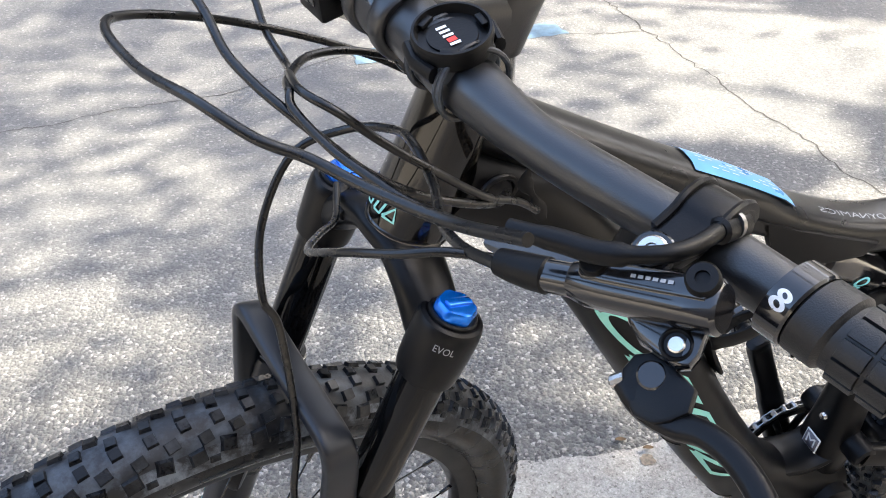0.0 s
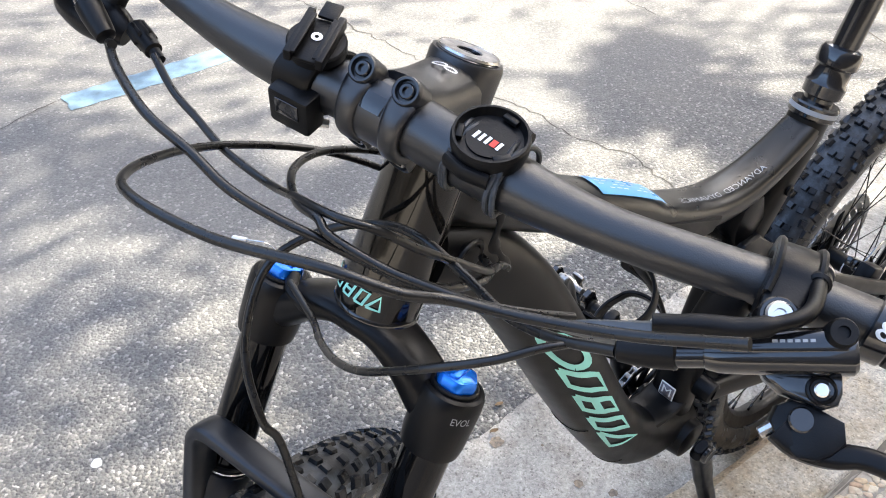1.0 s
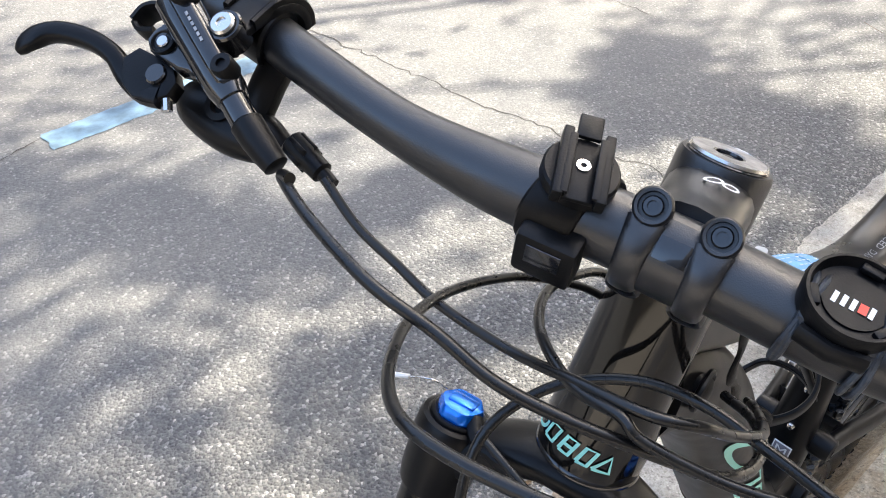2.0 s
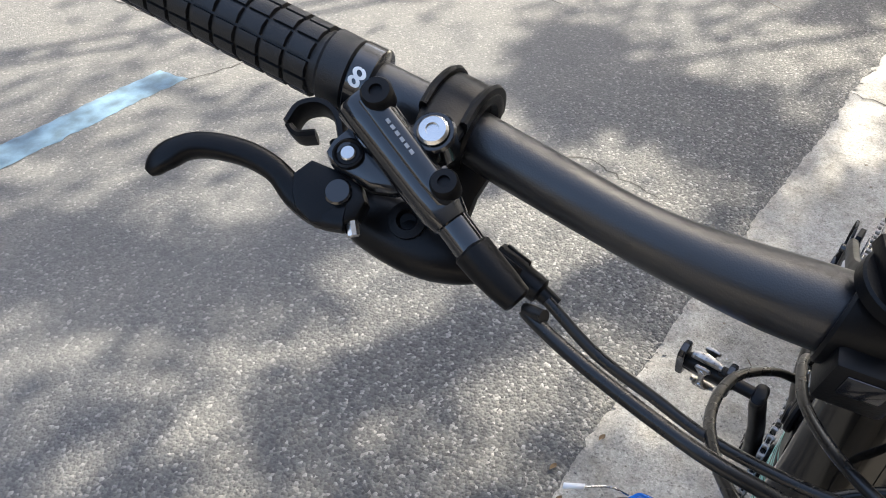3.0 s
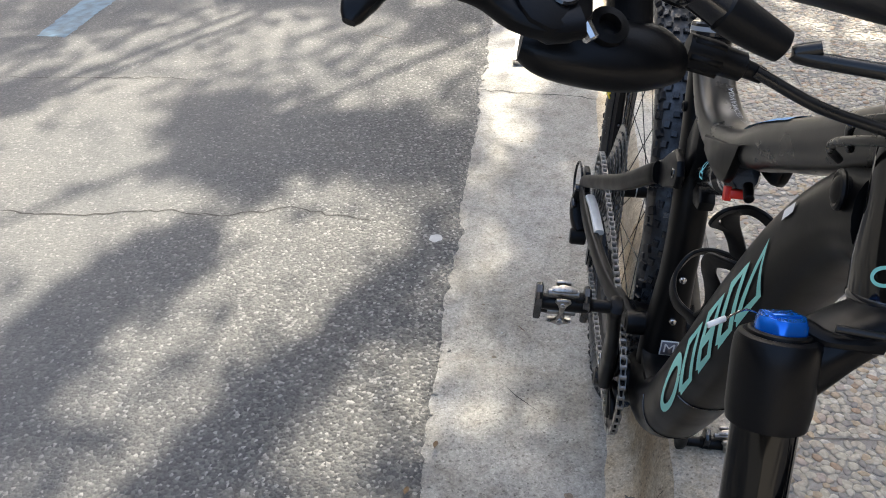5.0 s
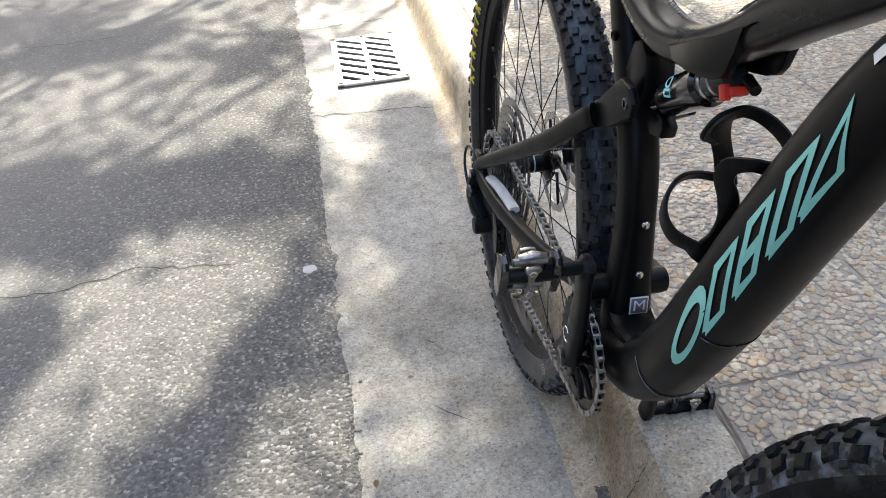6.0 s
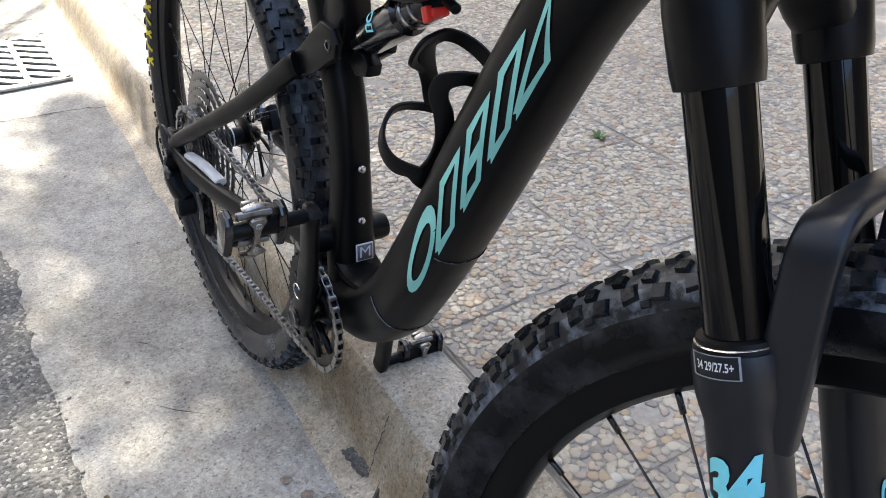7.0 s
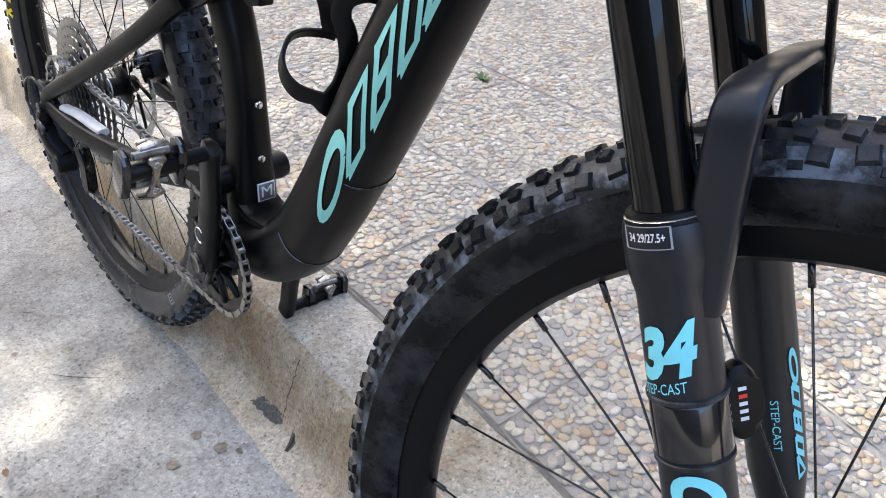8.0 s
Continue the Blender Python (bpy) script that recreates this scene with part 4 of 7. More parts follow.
raw = chain_path()
raw.append(raw[0])
acc, line = [0.0], raw
for a, b in zip(raw, raw[1:]):
    acc.append(acc[-1] + (b - a).length)
count = round(acc[-1] / 0.0127)
stations = []
for k in range(count):
    d = acc[-1] * k / count
    i = max(j for j in range(len(acc)) if acc[j] <= d)
    stations.append(raw[i].lerp(raw[min(i + 1, len(raw) - 1)], (d - acc[i]) / max(1e-6, acc[min(i + 1, len(raw) - 1)] - acc[i])))
bm = bmesh.new()
for k in range(count):
    p, q = stations[k], stations[(k + 1) % count]
    t = (q - p).normalized()
    mid = (p + q) / 2
    up = Vector((0, 1, 0)).cross(t)
    w = 0.0034 if k % 2 else 0.0022
    rod(p - Vector((0, 0.0032, 0)), p + Vector((0, 0.0032, 0)), 0.0036, 8, bm)
    for s in (-1, 1):
        vs = [bm.verts.new(mid + t * u * 0.0095 + up * v * 0.0038 * (0.75 if abs(u) < 0.2 else 1) + Vector((0, s * (w + o * 0.0009), 0))) for o in (0, 1) for u, v in ((-1, -0.6), (-0.7, -1), (0, -1), (0.7, -1), (1, -0.6), (1, 0.6), (0.7, 1), (0, 1), (-0.7, 1), (-1, 0.6))]
        n = 10
        bm.faces.new(vs[:n])
        bm.faces.new(vs[n:])
        for j in range(n):
            bm.faces.new((vs[j], vs[(j + 1) % n], vs[n + (j + 1) % n], vs[n + j]))
bpart("chain", bm, CHAIN_STEEL, "oily steel chain")

der = bpart("derailleur", sweep(catmull([(-0.436, -0.083, 0.024), (-0.440, -0.088, -0.002), (-0.425, -0.086, -0.028), (-0.405, -0.078, -0.044)], 4), [(0.009, 0.011)] * 5 + [(0.014, 0.012)] * 8, 12, power=3), BLACK_ALLOY, "black rear derailleur")
bpart("derailleur_arm", block((-0.435, -0.094, -0.012), (0.020, 0.010, 0.034), Matrix.Rotation(radians(25), 3, "Y"), 0.003), BLACK_GLOSS, "", der)
bpart("clutch", revolve([(-0.014, 0.013), (-0.012, 0.0145), (0.010, 0.0145), (0.013, 0.012)], (-0.400, -0.083, -0.050), (0, -1, 0), 20), PLASTIC, "", der)
for y in (-0.049, -0.062):
    bpart("derailleur_cage", plate([(-0.412, -0.035), (-0.392, -0.030), (-0.378, -0.050), (-0.380, -0.092), (-0.392, -0.102), (-0.404, -0.094), (-0.400, -0.060)], 0.002, axes((1, 0, 0), (0, 0, 1), (0, y, 0)), 0.0), BLACK_ALLOY, "", der)
for cz, cx in ((-0.042, -0.398), (-0.084, -0.392)):
    bpart("jockey_wheel", gear((cx, 0, cz), 0.015, -0.0555, 0.004, 12, 0.004, 0.003), PLASTIC, "", der)
bpart("derailleur_cable", sweep(catmull([(-0.40, -0.084, 0.030), (-0.45, -0.088, 0.058), (-0.478, -0.092, 0.050), (-0.482, -0.094, 0.020), (-0.462, -0.093, -0.006), (-0.445, -0.092, -0.014)], 6), (0.0022, 0.0022), 8), HOSE, "short loop of black cable", der)
bpart("hanger_bolt", rod((-0.432, -0.080, 0.026), (-0.432, -0.096, 0.026), 0.0075, 16, bevel=0.001), BLACK_GLOSS, "", der)
# rear brake caliper
cal = bpart("rear_caliper", block((-0.372, 0.052, 0.078), (0.050, 0.026, 0.040), Matrix.Rotation(radians(-30), 3, "Y"), 0.006), BLACK_ALLOY, "black rear brake caliper")
for k, x in enumerate((-0.388, -0.358)):
    bolt((x, 0.036, 0.076 + 0.014 * k), (0, -1, 0.2), 0.004, 0.004, BLACK_GLOSS, cal)
bpart("caliper_fins", block((-0.366, 0.030, 0.092), (0.026, 0.016, 0.014), Matrix.Rotation(radians(-30), 3, "Y"), 0.002), BLACK_GLOSS, "", cal)

# fork
CAPX, CAPZ, STANCE = 0.4860, 0.4799, 0.0718
for s in (-1, 1):
    C = Vector((CAPX, s * STANCE, CAPZ)) - HX * 0.009
    K = C - AXIS * 0.007
    right = s < 0
    side = "right" if right else "left"

    def leg(prof, n=32):
        return moved(revolve(prof, C, -AXIS, n), STEER)

    crown_leg = bpart("crown_leg", leg([(0.0065, 0.0150), (0.0058, 0.0180), (0.0070, 0.0205), (0.0100, 0.0218), (0.018, 0.0224), (0.046, 0.0216), (0.0535, 0.0205), (0.054, 0.0172)]), BLACK_ALLOY, "satin black fork crown leg")
    bpart("stanchion", leg([(0.046, 0.0170), (0.19, 0.0170)]), STANCHION, "gloss black stanchion tube")
    low = bpart("lower_leg", leg([(0.176, 0.0178), (0.1765, 0.0225), (0.182, 0.0236), (0.199, 0.0236), (0.207, 0.0222), (0.215, 0.0205), (0.30, 0.0205), (0.36, 0.0208), (0.40, 0.020), (0.425, 0.0165), (0.472, 0.0160), (0.480, 0.012)]), LEG_PAINT, "satin black lower fork leg with cyan decals")
    bpart("wiper_seal", leg([(0.1705, 0.0172), (0.1710, 0.0205), (0.1775, 0.0215), (0.178, 0.018)]), PLASTIC, "", low)
    bpart("seal_ring", leg([(0.1732, 0.0206), (0.1740, 0.0218), (0.1748, 0.0206)]), STEEL, "thin bright spring ring", low)
    bpart("cap_base", leg([(0.0040, 0.0130), (0.0035, 0.0150), (0.0045, 0.0162), (0.010, 0.0168)], 28), PLASTIC, "", crown_leg)
    # blue top cap with six shallow facets
    bm = bmesh.new()
    prof = [(-0.0108, 0.0088), (-0.0102, 0.0118), (-0.0075, 0.0132), (-0.001, 0.0132)]
    u, v = Vector((0, 1, 0)), AXIS.cross(Vector((0, 1, 0)))
    rings = []
    for h, r in prof:
        rings.append([bm.verts.new(K - AXIS * h + (u * math.cos(2 * math.pi * j / 36) + v * math.sin(2 * math.pi * j / 36)) * r * (1 + 0.045 * math.cos(6 * 2 * math.pi * j / 36))) for j in range(36)])
    for p, q in zip(rings, rings[1:]):
        for j in range(36):
            bm.faces.new((p[j], p[(j + 1) % 36], q[(j + 1) % 36], q[j]))
    bm.faces.new(rings[0])
    cap = bpart("top_cap", moved(bm, STEER), BLUE, "blue anodised top cap", crown_leg)
    if not right:
        block(K + AXIS * 0.0108, (0.019, 0.0065, 0.004), axes((1, 0, 0), (0, 1, 0)).to_3x3() @ Matrix.Rotation(radians(-22), 3, "Y"), 0.0015, bm := bmesh.new())
        bpart("cap_grip", moved(bm, STEER), BLUE, "", cap)
    else:
        block(K + AXIS * 0.0106, (0.010, 0.016, 0.003), Matrix.Rotation(radians(-22), 3, "Y"), 0.001, bm := bmesh.new())
        bpart("cap_disc", moved(bm, STEER), BLUE, "", cap)
        arm = catmull([C + AXIS * 0.001 + Vector((0.004, 0.010, 0)), C + AXIS * 0.0005 + Vector((0.014, 0.018, 0.0)), C + Vector((0.020, 0.032, 0.002)), C + Vector((0.022, 0.042, 0.003))], 4)
        bpart("remote_arm", moved(sweep(arm, [(0.004, 0.005)] * 7 + [(0.0042, 0.0042)] * 6, 10), STEER), PLASTIC, "black cable stop of the damper remote", crown_leg)
        wire = catmull([C + AXIS * 0.002 + Vector((-0.004, -0.012, 0)), C + AXIS * 0.006 + Vector((0.0, -0.022, 0)), C + AXIS * 0.004 + Vector((0.004, -0.034, 0))], 5)
        bpart("cable_tail", moved(sweep(wire, (0.0006, 0.0006), 6), STEER), STEEL, "", crown_leg)
        bpart("cable_end", moved(rod(wire[-1], wire[-1] + Vector((0.003, -0.010, -0.002)), 0.0016, 8), STEER), WHITE, "crimped cable end", crown_leg)
    # decals of the leg: angle 0 faces ahead, growing to the outer side
    fx = AXIS.cross(Vector((0, -1, 0))).normalized()
    fx = fx if fx.x > 0 else -fx

    def leg_at(a, h, r, s=s, C=C, fx=fx):
        return STEER @ (C - AXIS * h + (fx * math.cos(a) + Vector((0, s, 0)) * math.sin(a)) * r)

    if right:
        frame_ = ribbons([[(-0.5, -0.5), (0.5, -0.5), (0.5, 0.5), (-0.5, 0.5), (-0.5, -0.5)]], 0.06)
        bpart("leg_label", decal(frame_, lambda x, y: leg_at(1.68 - x * 1.05, 0.181 - y * 0.0115, 0.0242)), GREY_PRINT, "grey-framed size label", low)
        bpart("lettering", lettering("34 29/27.5+", lambda x, y: leg_at(1.68 - x * 0.170, 0.181 - y * 0.0062, 0.0243), bold=0.02), WHITE, "", low)
        bpart("lettering", lettering("34", lambda x, y: leg_at(1.70 - x * 1.46, 0.2450 - y * 0.038 - x * 0.006, 0.0213), shear=0.2, bold=0.05), CYAN, "large cyan number", low)
        bpart("lettering", lettering("STEP-CAST", lambda x, y: leg_at(1.88 - x * 0.29, 0.2648 - y * 0.0088 - x * 0.0012, 0.0212)), CYAN, "", low)
        for h in (0.2705, 0.3080):
            bpart("band", leg([(h, 0.0208), (h + 0.0006, 0.0220), (h + 0.0026, 0.0220), (h + 0.0032, 0.0208)]), RUBBER, "black rubber band", low)
        bpart("sleeve", leg([(0.274, 0.0207), (0.275, 0.0212), (0.306, 0.0214), (0.307, 0.0207)]), BLACK_GLOSS, "", low)
        mark_parts("mark_shape", 0.26, lambda x, y: leg_at(1.22 - y * 1.35, 0.330 + x * 0.024, 0.0214), CYAN, "cyan block shape", low)
    else:
        bpart("lettering", lettering("STEP-CAST", lambda x, y: leg_at(-1.22 + y * 0.36, 0.359 + x * 0.0078, 0.0212)), CYAN, "", low)
        mark_parts("mark_shape", 0.26, lambda x, y: leg_at(-0.45 + y * 0.35, 0.320 + x * 0.021, 0.0214), CYAN, "cyan block shape", low)
        bpart("lettering", lettering("EVOL", lambda x, y: STEER @ (C - AXIS * (0.0185 - y * 0.0075) + (fx * math.cos(0.90 + x * 0.26) + Vector((0, 1, 0)) * math.sin(0.90 + x * 0.26)) * 0.0227)), GREY_PRINT, "", crown_leg)
    bpart("axle_lug", moved(sweep([C - AXIS * 0.455, C - AXIS * 0.475 + Vector((0.01, -s * 0.005, 0)), Vector((0.690, s * 0.058, 0.005))], (0.014, 0.010), 12), STEER), BLACK_ALLOY, "", low)
bpart("front_axle", moved(rod((0.686, -0.070, 0.017), (0.686, 0.070, 0.017), 0.0075, 16), STEER), BLACK_ALLOY)

# crown: a broad bridge that drops to both legs
half_crown = [(0.4870, 0.069, 0.450), (0.4845, 0.056, 0.4570), (0.4815, 0.038, 0.4710), (0.479, 0.018, 0.4800)]
cr = catmull([(x, -y, z) for x, y, z in half_crown] + [(0.479, 0, 0.4815)] + half_crown[::-1], 5)
m = len(cr) - 1
bpart("crown", moved(sweep(cr, [(0.0185 - 0.0085 * math.sin(math.pi * i / m), 0.0190 + 0.004 * math.sin(math.pi * i / m) ** 2) for i in range(len(cr))], 18, side=tuple(HX), power=2.6), STEER), BLACK_ALLOY, "satin black fork crown")
bpart("steerer_boss", moved(revolve([(-0.010, 0.018), (-0.008, 0.024), (-0.001, 0.0275), (0.004, 0.0275)], on_axis(0.481), AXIS, 32), STEER), BLACK_ALLOY)
# arch ahead of the stanchions
half_arch = [(-0.0735, 0.224, 0.003), (-0.0745, 0.200, 0.010), (-0.0745, 0.165, 0.020), (-0.0740, 0.140, 0.027), (-0.0715, 0.1250, 0.032), (-0.0610, 0.1165, 0.035), (-0.0300, 0.1150, 0.036)]
ah = catmull([Vector((CAPX, y, CAPZ)) - AXIS * h + HX * f for y, h, f in half_arch + [(0.0, 0.1140, 0.037)] + [(-y, h, f) for y, h, f in half_arch[::-1]]], 4)
m = len(ah) - 1
bpart("fork_arch", moved(sweep(ah, [(0.0052 + 0.0038 * abs(2 * k / m - 1) ** 2, 0.0125) for k in range(m + 1)], 24, side=tuple(HX), power=4.0), STEER), LEG_PAINT, "satin black fork arch over the tyre")

# speed sensor strapped inside the right leg
sc = STEER @ (Vector((CAPX, -STANCE, CAPZ)) - HX * 0.009 - AXIS * 0.292 + Vector((0.004, 0.025, 0)))
down = (STEER.to_3x3() @ -AXIS).normalized()
sm = axes(down, STEER.to_3x3() @ HX, sc) @ Matrix.Translation((-0.004, 0.014, -0.001)) @ Matrix.Rotation(radians(48), 4, "X")
sensor = bpart("speed_sensor", moved(plate([(0.0235 * math.cos(k * math.pi / 12), 0.0125 * math.sin(k * math.pi / 12)) for k in range(24)], 0.012, axes((1, 0, 0), (0, 0, 1)), 0.004), sm), PLASTIC, "black wheel sensor held by rubber bands")
bars = ribbons([[(k, -0.4), (k, 0.4)] for k in (-2, 0, 1, 2)], 0.5)
bpart("sensor_mark", decal(bars, lambda x, y: sm @ Vector((x * 0.0045, 0.0064, y * 0.006))), WHITE, "", sensor)
bpart("sensor_mark", decal(ribbons([[(-0.4, 0), (0.4, 0)]], 0.8), lambda x, y: sm @ Vector((-0.0045 + x * 0.003, 0.0066, y * 0.006))), RED, "", sensor)

# stem
CAP_METAL = plain("scratched_metal", (0.34, 0.33, 0.32), 0.38, 0.7, 0.5, 160, 0.2, 600)
stem_b = on_axis(0.6260)
SB = Vector((0.4817, 0.0013, 0.6456))
stem_body = sweep(catmull([stem_b + Vector((-0.004, 0, 0)), stem_b.lerp(SB, 0.3), stem_b.lerp(SB, 0.62), SB + Vector((-0.006, 0, 0))], 5), [(0.0215 - 0.0035 * min(1, i / 10), 0.0215 - 0.0015 * min(1, i / 10)) for i in range(16)], 20, power=2.3)
stem = bpart("stem", moved(stem_body, BARM), BAR_ALLOY, "satin black alloy stem")
bpart("stem_clamp", moved(revolve([(-0.020, 0.0215), (-0.018, 0.0225), (0.018, 0.0225), (0.021, 0.0215)], on_axis(0.6260), AXIS, 32), BARM), BAR_ALLOY, "", stem)
bpart("stem_cap", moved(revolve([(0.0205, 0.0195), (0.0215, 0.0195), (0.0232, 0.0175), (0.0232, 0.0065), (0.0200, 0.0060), (0.0200, 0)], on_axis(0.6260), AXIS, 32), BARM), BLACK_GLOSS, "gloss black top cap with a pale ring", stem)
bpart("cap_print", moved(revolve([(0.0228, 0.0182), (0.0236, 0.0178), (0.0236, 0.0080), (0.0228, 0.0075)], on_axis(0.6260), AXIS, 32, closed=True), BARM), CAP_METAL, "scratched pale metal face", stem)
bpart("cap_rim", moved(revolve([(0.0224, 0.0190), (0.0238, 0.0186), (0.0238, 0.0176), (0.0224, 0.0174)], on_axis(0.6260), AXIS, 36, closed=True), BARM), STEEL, "bright worn rim", stem)
bpart("cap_bolt", moved(revolve([(0.0190, 0.0052), (0.0212, 0.0050), (0.0212, 0.0028), (0.0195, 0.0025), (0.0195, 0)], on_axis(0.6260), AXIS, 16), BARM), BLACK_ALLOY, "", stem)
# faceplate with two ribs and four bolts
for y in (-0.0124, 0.0150):
    arc, sizes = [], []
    for k in range(21):
        d = -100 + 164 * k / 20
        arc.append(SB + Vector((0.0182 * math.cos(radians(d)), y - SB.y, 0.0182 * math.sin(radians(d)))))
        end = abs(k - 10) / 10
        sizes.append((0.0036 - 0.0008 * end**3, 0.0058 + 0.0020 * end**2))
    bpart("faceplate_rib", moved(sweep(arc, sizes, 14, side=(0, 1, 0), power=2.8), BARM), BAR_ALLOY, "", stem)
    for d, way in ((80, Vector((0.74, 0, 0.67))), (-84, Vector((0.88, 0, -0.47)))):
        at = SB + Vector((0.0205 * math.cos(radians(d)), y - SB.y, 0.0205 * math.sin(radians(d)))) + way * 0.0022
        boss = bpart("bolt_boss", moved(revolve([(-0.014, 0.0074), (0.0, 0.0080), (0.0022, 0.0078), (0.0032, 0.0070), (0.0030, 0.0058), (0.0000, 0.0056), (0.0000, 0)], at, way, 24), BARM), BAR_ALLOY, "", stem)
        bpart("faceplate_bolt", moved(revolve([(0.0, 0.0042), (0.0020, 0.0042), (0.0026, 0.0036), (0.0026, 0.0022), (0.0008, 0.0020), (0.0008, 0)], at, way, 18), BARM), BLACK_GLOSS, "", boss)
MARK8 = [ring2(-0.35, 0.05, 0.32, 0.26), ring2(0.42, -0.05, 0.36, 0.30)]
mid = [SB + Vector((0.0172 * math.cos(radians(d)), 0.0, 0.0172 * math.sin(radians(d)))) for d in range(-100, 81, 12)]
bpart("faceplate", moved(sweep(mid, (0.0020, 0.0105), 16, side=(0, 1, 0), power=4), BARM), BAR_ALLOY, "", stem)
mid = [SB + Vector((0.0186 * math.cos(radians(d)), 0.0, 0.0186 * math.sin(radians(d)))) for d in range(28, 63, 7)]
bpart("faceplate_field", moved(sweep(mid, (0.0010, 0.0068), 14, side=(0, 1, 0), power=4), BARM), BLACK_GLOSS, "", stem)
su_ = (SB - stem_b).normalized()
nz = su_.cross(Vector((0, 1, 0)))
nz = nz if nz.z > 0 else -nz
bpart("stem_mark", moved(decal(ribbons(MARK8, 0.14), lambda x, y: stem_b.lerp(SB, 0.42) + Vector((0, 1, 0)) * (0.004 - x * 0.010) + su_ * (y * 0.010) + nz * (0.0206 - 0.0035 * (x * 0.7) ** 2)), BARM), WHITE, "white looped mark", stem)
for z in (0.616, 0.632):
    b = revolve([(0, 0.004), (0.003, 0.004), (0.004, 0.003)], on_axis(z) + Vector((-0.022, -0.008, 0)), (-0.3, -1, 0), 12)
    bpart("clamp_bolt", moved(b, BARM), BLACK_GLOSS, "", stem)

# handlebar and grips
half_bar = [(0.4817, 0, 0.6456), (0.4843, 0.05, 0.6463), (0.4857, 0.09, 0.6465), (0.4848, 0.13, 0.6490), (0.4776, 0.18, 0.6534), (0.4712, 0.21, 0.6548), (0.4655, 0.25, 0.6562), (0.459, 0.30, 0.658), (0.448, 0.385, 0.661)]
bar = catmull([(x, 0.0013 - y, z) for x, y, z in half_bar[:0:-1]] + [(x, 0.0013 + y, z) for x, y, z in half_bar], 6)


def bar_r(y):
    y = abs(y)
    t = min(1, max(0, (y - 0.055) / 0.085))
    return 0.0159 - (0.0159 - 0.0113) * t * t * (3 - 2 * t)


handlebar = bpart("handlebar", moved(sweep(bar, [bar_r(p.y) for p in bar], 28, side=(1, 0, 0)), BARM), BAR_ALLOY, "satin black riser handlebar")


def bar_at(y):
    """The bar's middle and its way at y to the left."""
    for a, b in zip(bar, bar[1:]):
        if a.y <= y <= b.y:
            return a.lerp(b, (y - a.y) / (b.y - a.y)), (b - a).normalized()
    return bar[-1], (bar[-1] - bar[-2]).normalized()


for s in (-1, 1):
    p0, t0 = bar_at(s * 0.2555)
    p1, t1 = bar_at(s * 0.383)
    ax_ = (p1 - p0).normalized()
    L = (p1 - p0).length
    core = revolve([(0.0, 0.0140), (0.001, 0.0154), (0.012, 0.0156), (0.014, 0.0137), (L - 0.006, 0.0137), (L - 0.004, 0.0155), (L, 0.0155), (L + 0.003, 0.0130)], p0, ax_, 40)
    # quilted pads in rows round the grip
    u = ax_.orthogonal().normalized()
    v = ax_.cross(u)
    nr, nl = 11, 9
    pads = []
    step = (L - 0.022) / nl
    for i in range(nr):
        for j in range(nl):
            a0, a1 = 2 * math.pi * (i + 0.06) / nr, 2 * math.pi * (i + 0.94) / nr
            off = 0.5 * step * (i % 2)
            h0, h1 = 0.015 + j * step + 0.0007, 0.015 + (j + 1) * step - 0.0007
            low, top = [], []
            pad = bmesh.new()
            for r, store, g in ((0.0134, low, 0.0), (0.0150, top, 0.0004)):
                for aa, hh in ((a0 + g * 40, h0 + g), (a1 - g * 40, h0 + g), (a1 - g * 40, h1 - g), (a0 + g * 40, h1 - g)):
                    am = aa
                    store.append(pad.verts.new(p0 + ax_ * hh + (u * math.cos(am) + v * math.sin(am)) * r))
            am = (a0 + a1) / 2
            ridge = [pad.verts.new(p0 + ax_ * hh + (u * math.cos(am) + v * math.sin(am)) * 0.0156) for hh in (h0 + 0.0004, h1 - 0.0004)]
            pad.faces.new((top[0], ridge[0], ridge[1], top[3]))
            pad.faces.new((ridge[0], top[1], top[2], ridge[1]))
            pad.faces.new((low[0], low[3], top[3], top[0]))
            pad.faces.new((low[1], low[2], top[2], top[1]))
            pad.faces.new((low[0], low[1], top[1], ridge[0], top[0]))
            pad.faces.new((low[3], low[2], top[2], ridge[1], top[3]))
            pads.append(moved(pad, BARM))
    grip = bpart("grip", moved(core, BARM), GRIP, "black rubber grip with quilted pads")
    for pad in pads:
        bpart("grip_pad", pad, GRIP, "", grip)
    lock = bpart("lock_ring", moved(revolve([(-0.0105, 0.0148), (-0.010, 0.0160), (-0.001, 0.0160), (0.0, 0.0152)], p0, ax_, 36), BARM), BLACK_GLOSS, "gloss black lock ring", grip)
    fwd = Vector((0.8, 0, 0.62)).normalized()
    side_ = ax_.cross(fwd).normalized()
    bpart("ring_mark", moved(decal(ribbons(MARK8, 0.24), lambda x, y: p0 + ax_ * (-0.0055 + y * 0.0075) + (fwd * math.cos(x * 0.30) + side_ * math.sin(x * 0.30)) * 0.01615), BARM), WHITE, "white looped mark", grip)

# brake levers, shifter and remote: laid out in axes of their own, then seated on the bar; the left side mirrors the right
LEVER = Matrix(((1.0300, -0.0078, -0.2716, 0.1468), (0.0125, 1.0651, 0.0165, -0.0178), (0.2714, -0.0192, 1.0299, -0.1551), (0.0000, 0.0000, 0.0000, 1.0000)))
MIRROR = Matrix.Translation((0.002, 0.0026, -0.0045)) @ Matrix.Diagonal((1, -1, 1, 1))
SEAT = {-1: STEER @ LEVER, 1: STEER @ MIRROR @ LEVER}


def seated(m):
    """A maker of parts that are moved by m."""
    return lambda name, bm, material, label="", parent=None: bpart(name, moved(bm, m), material, label, parent)


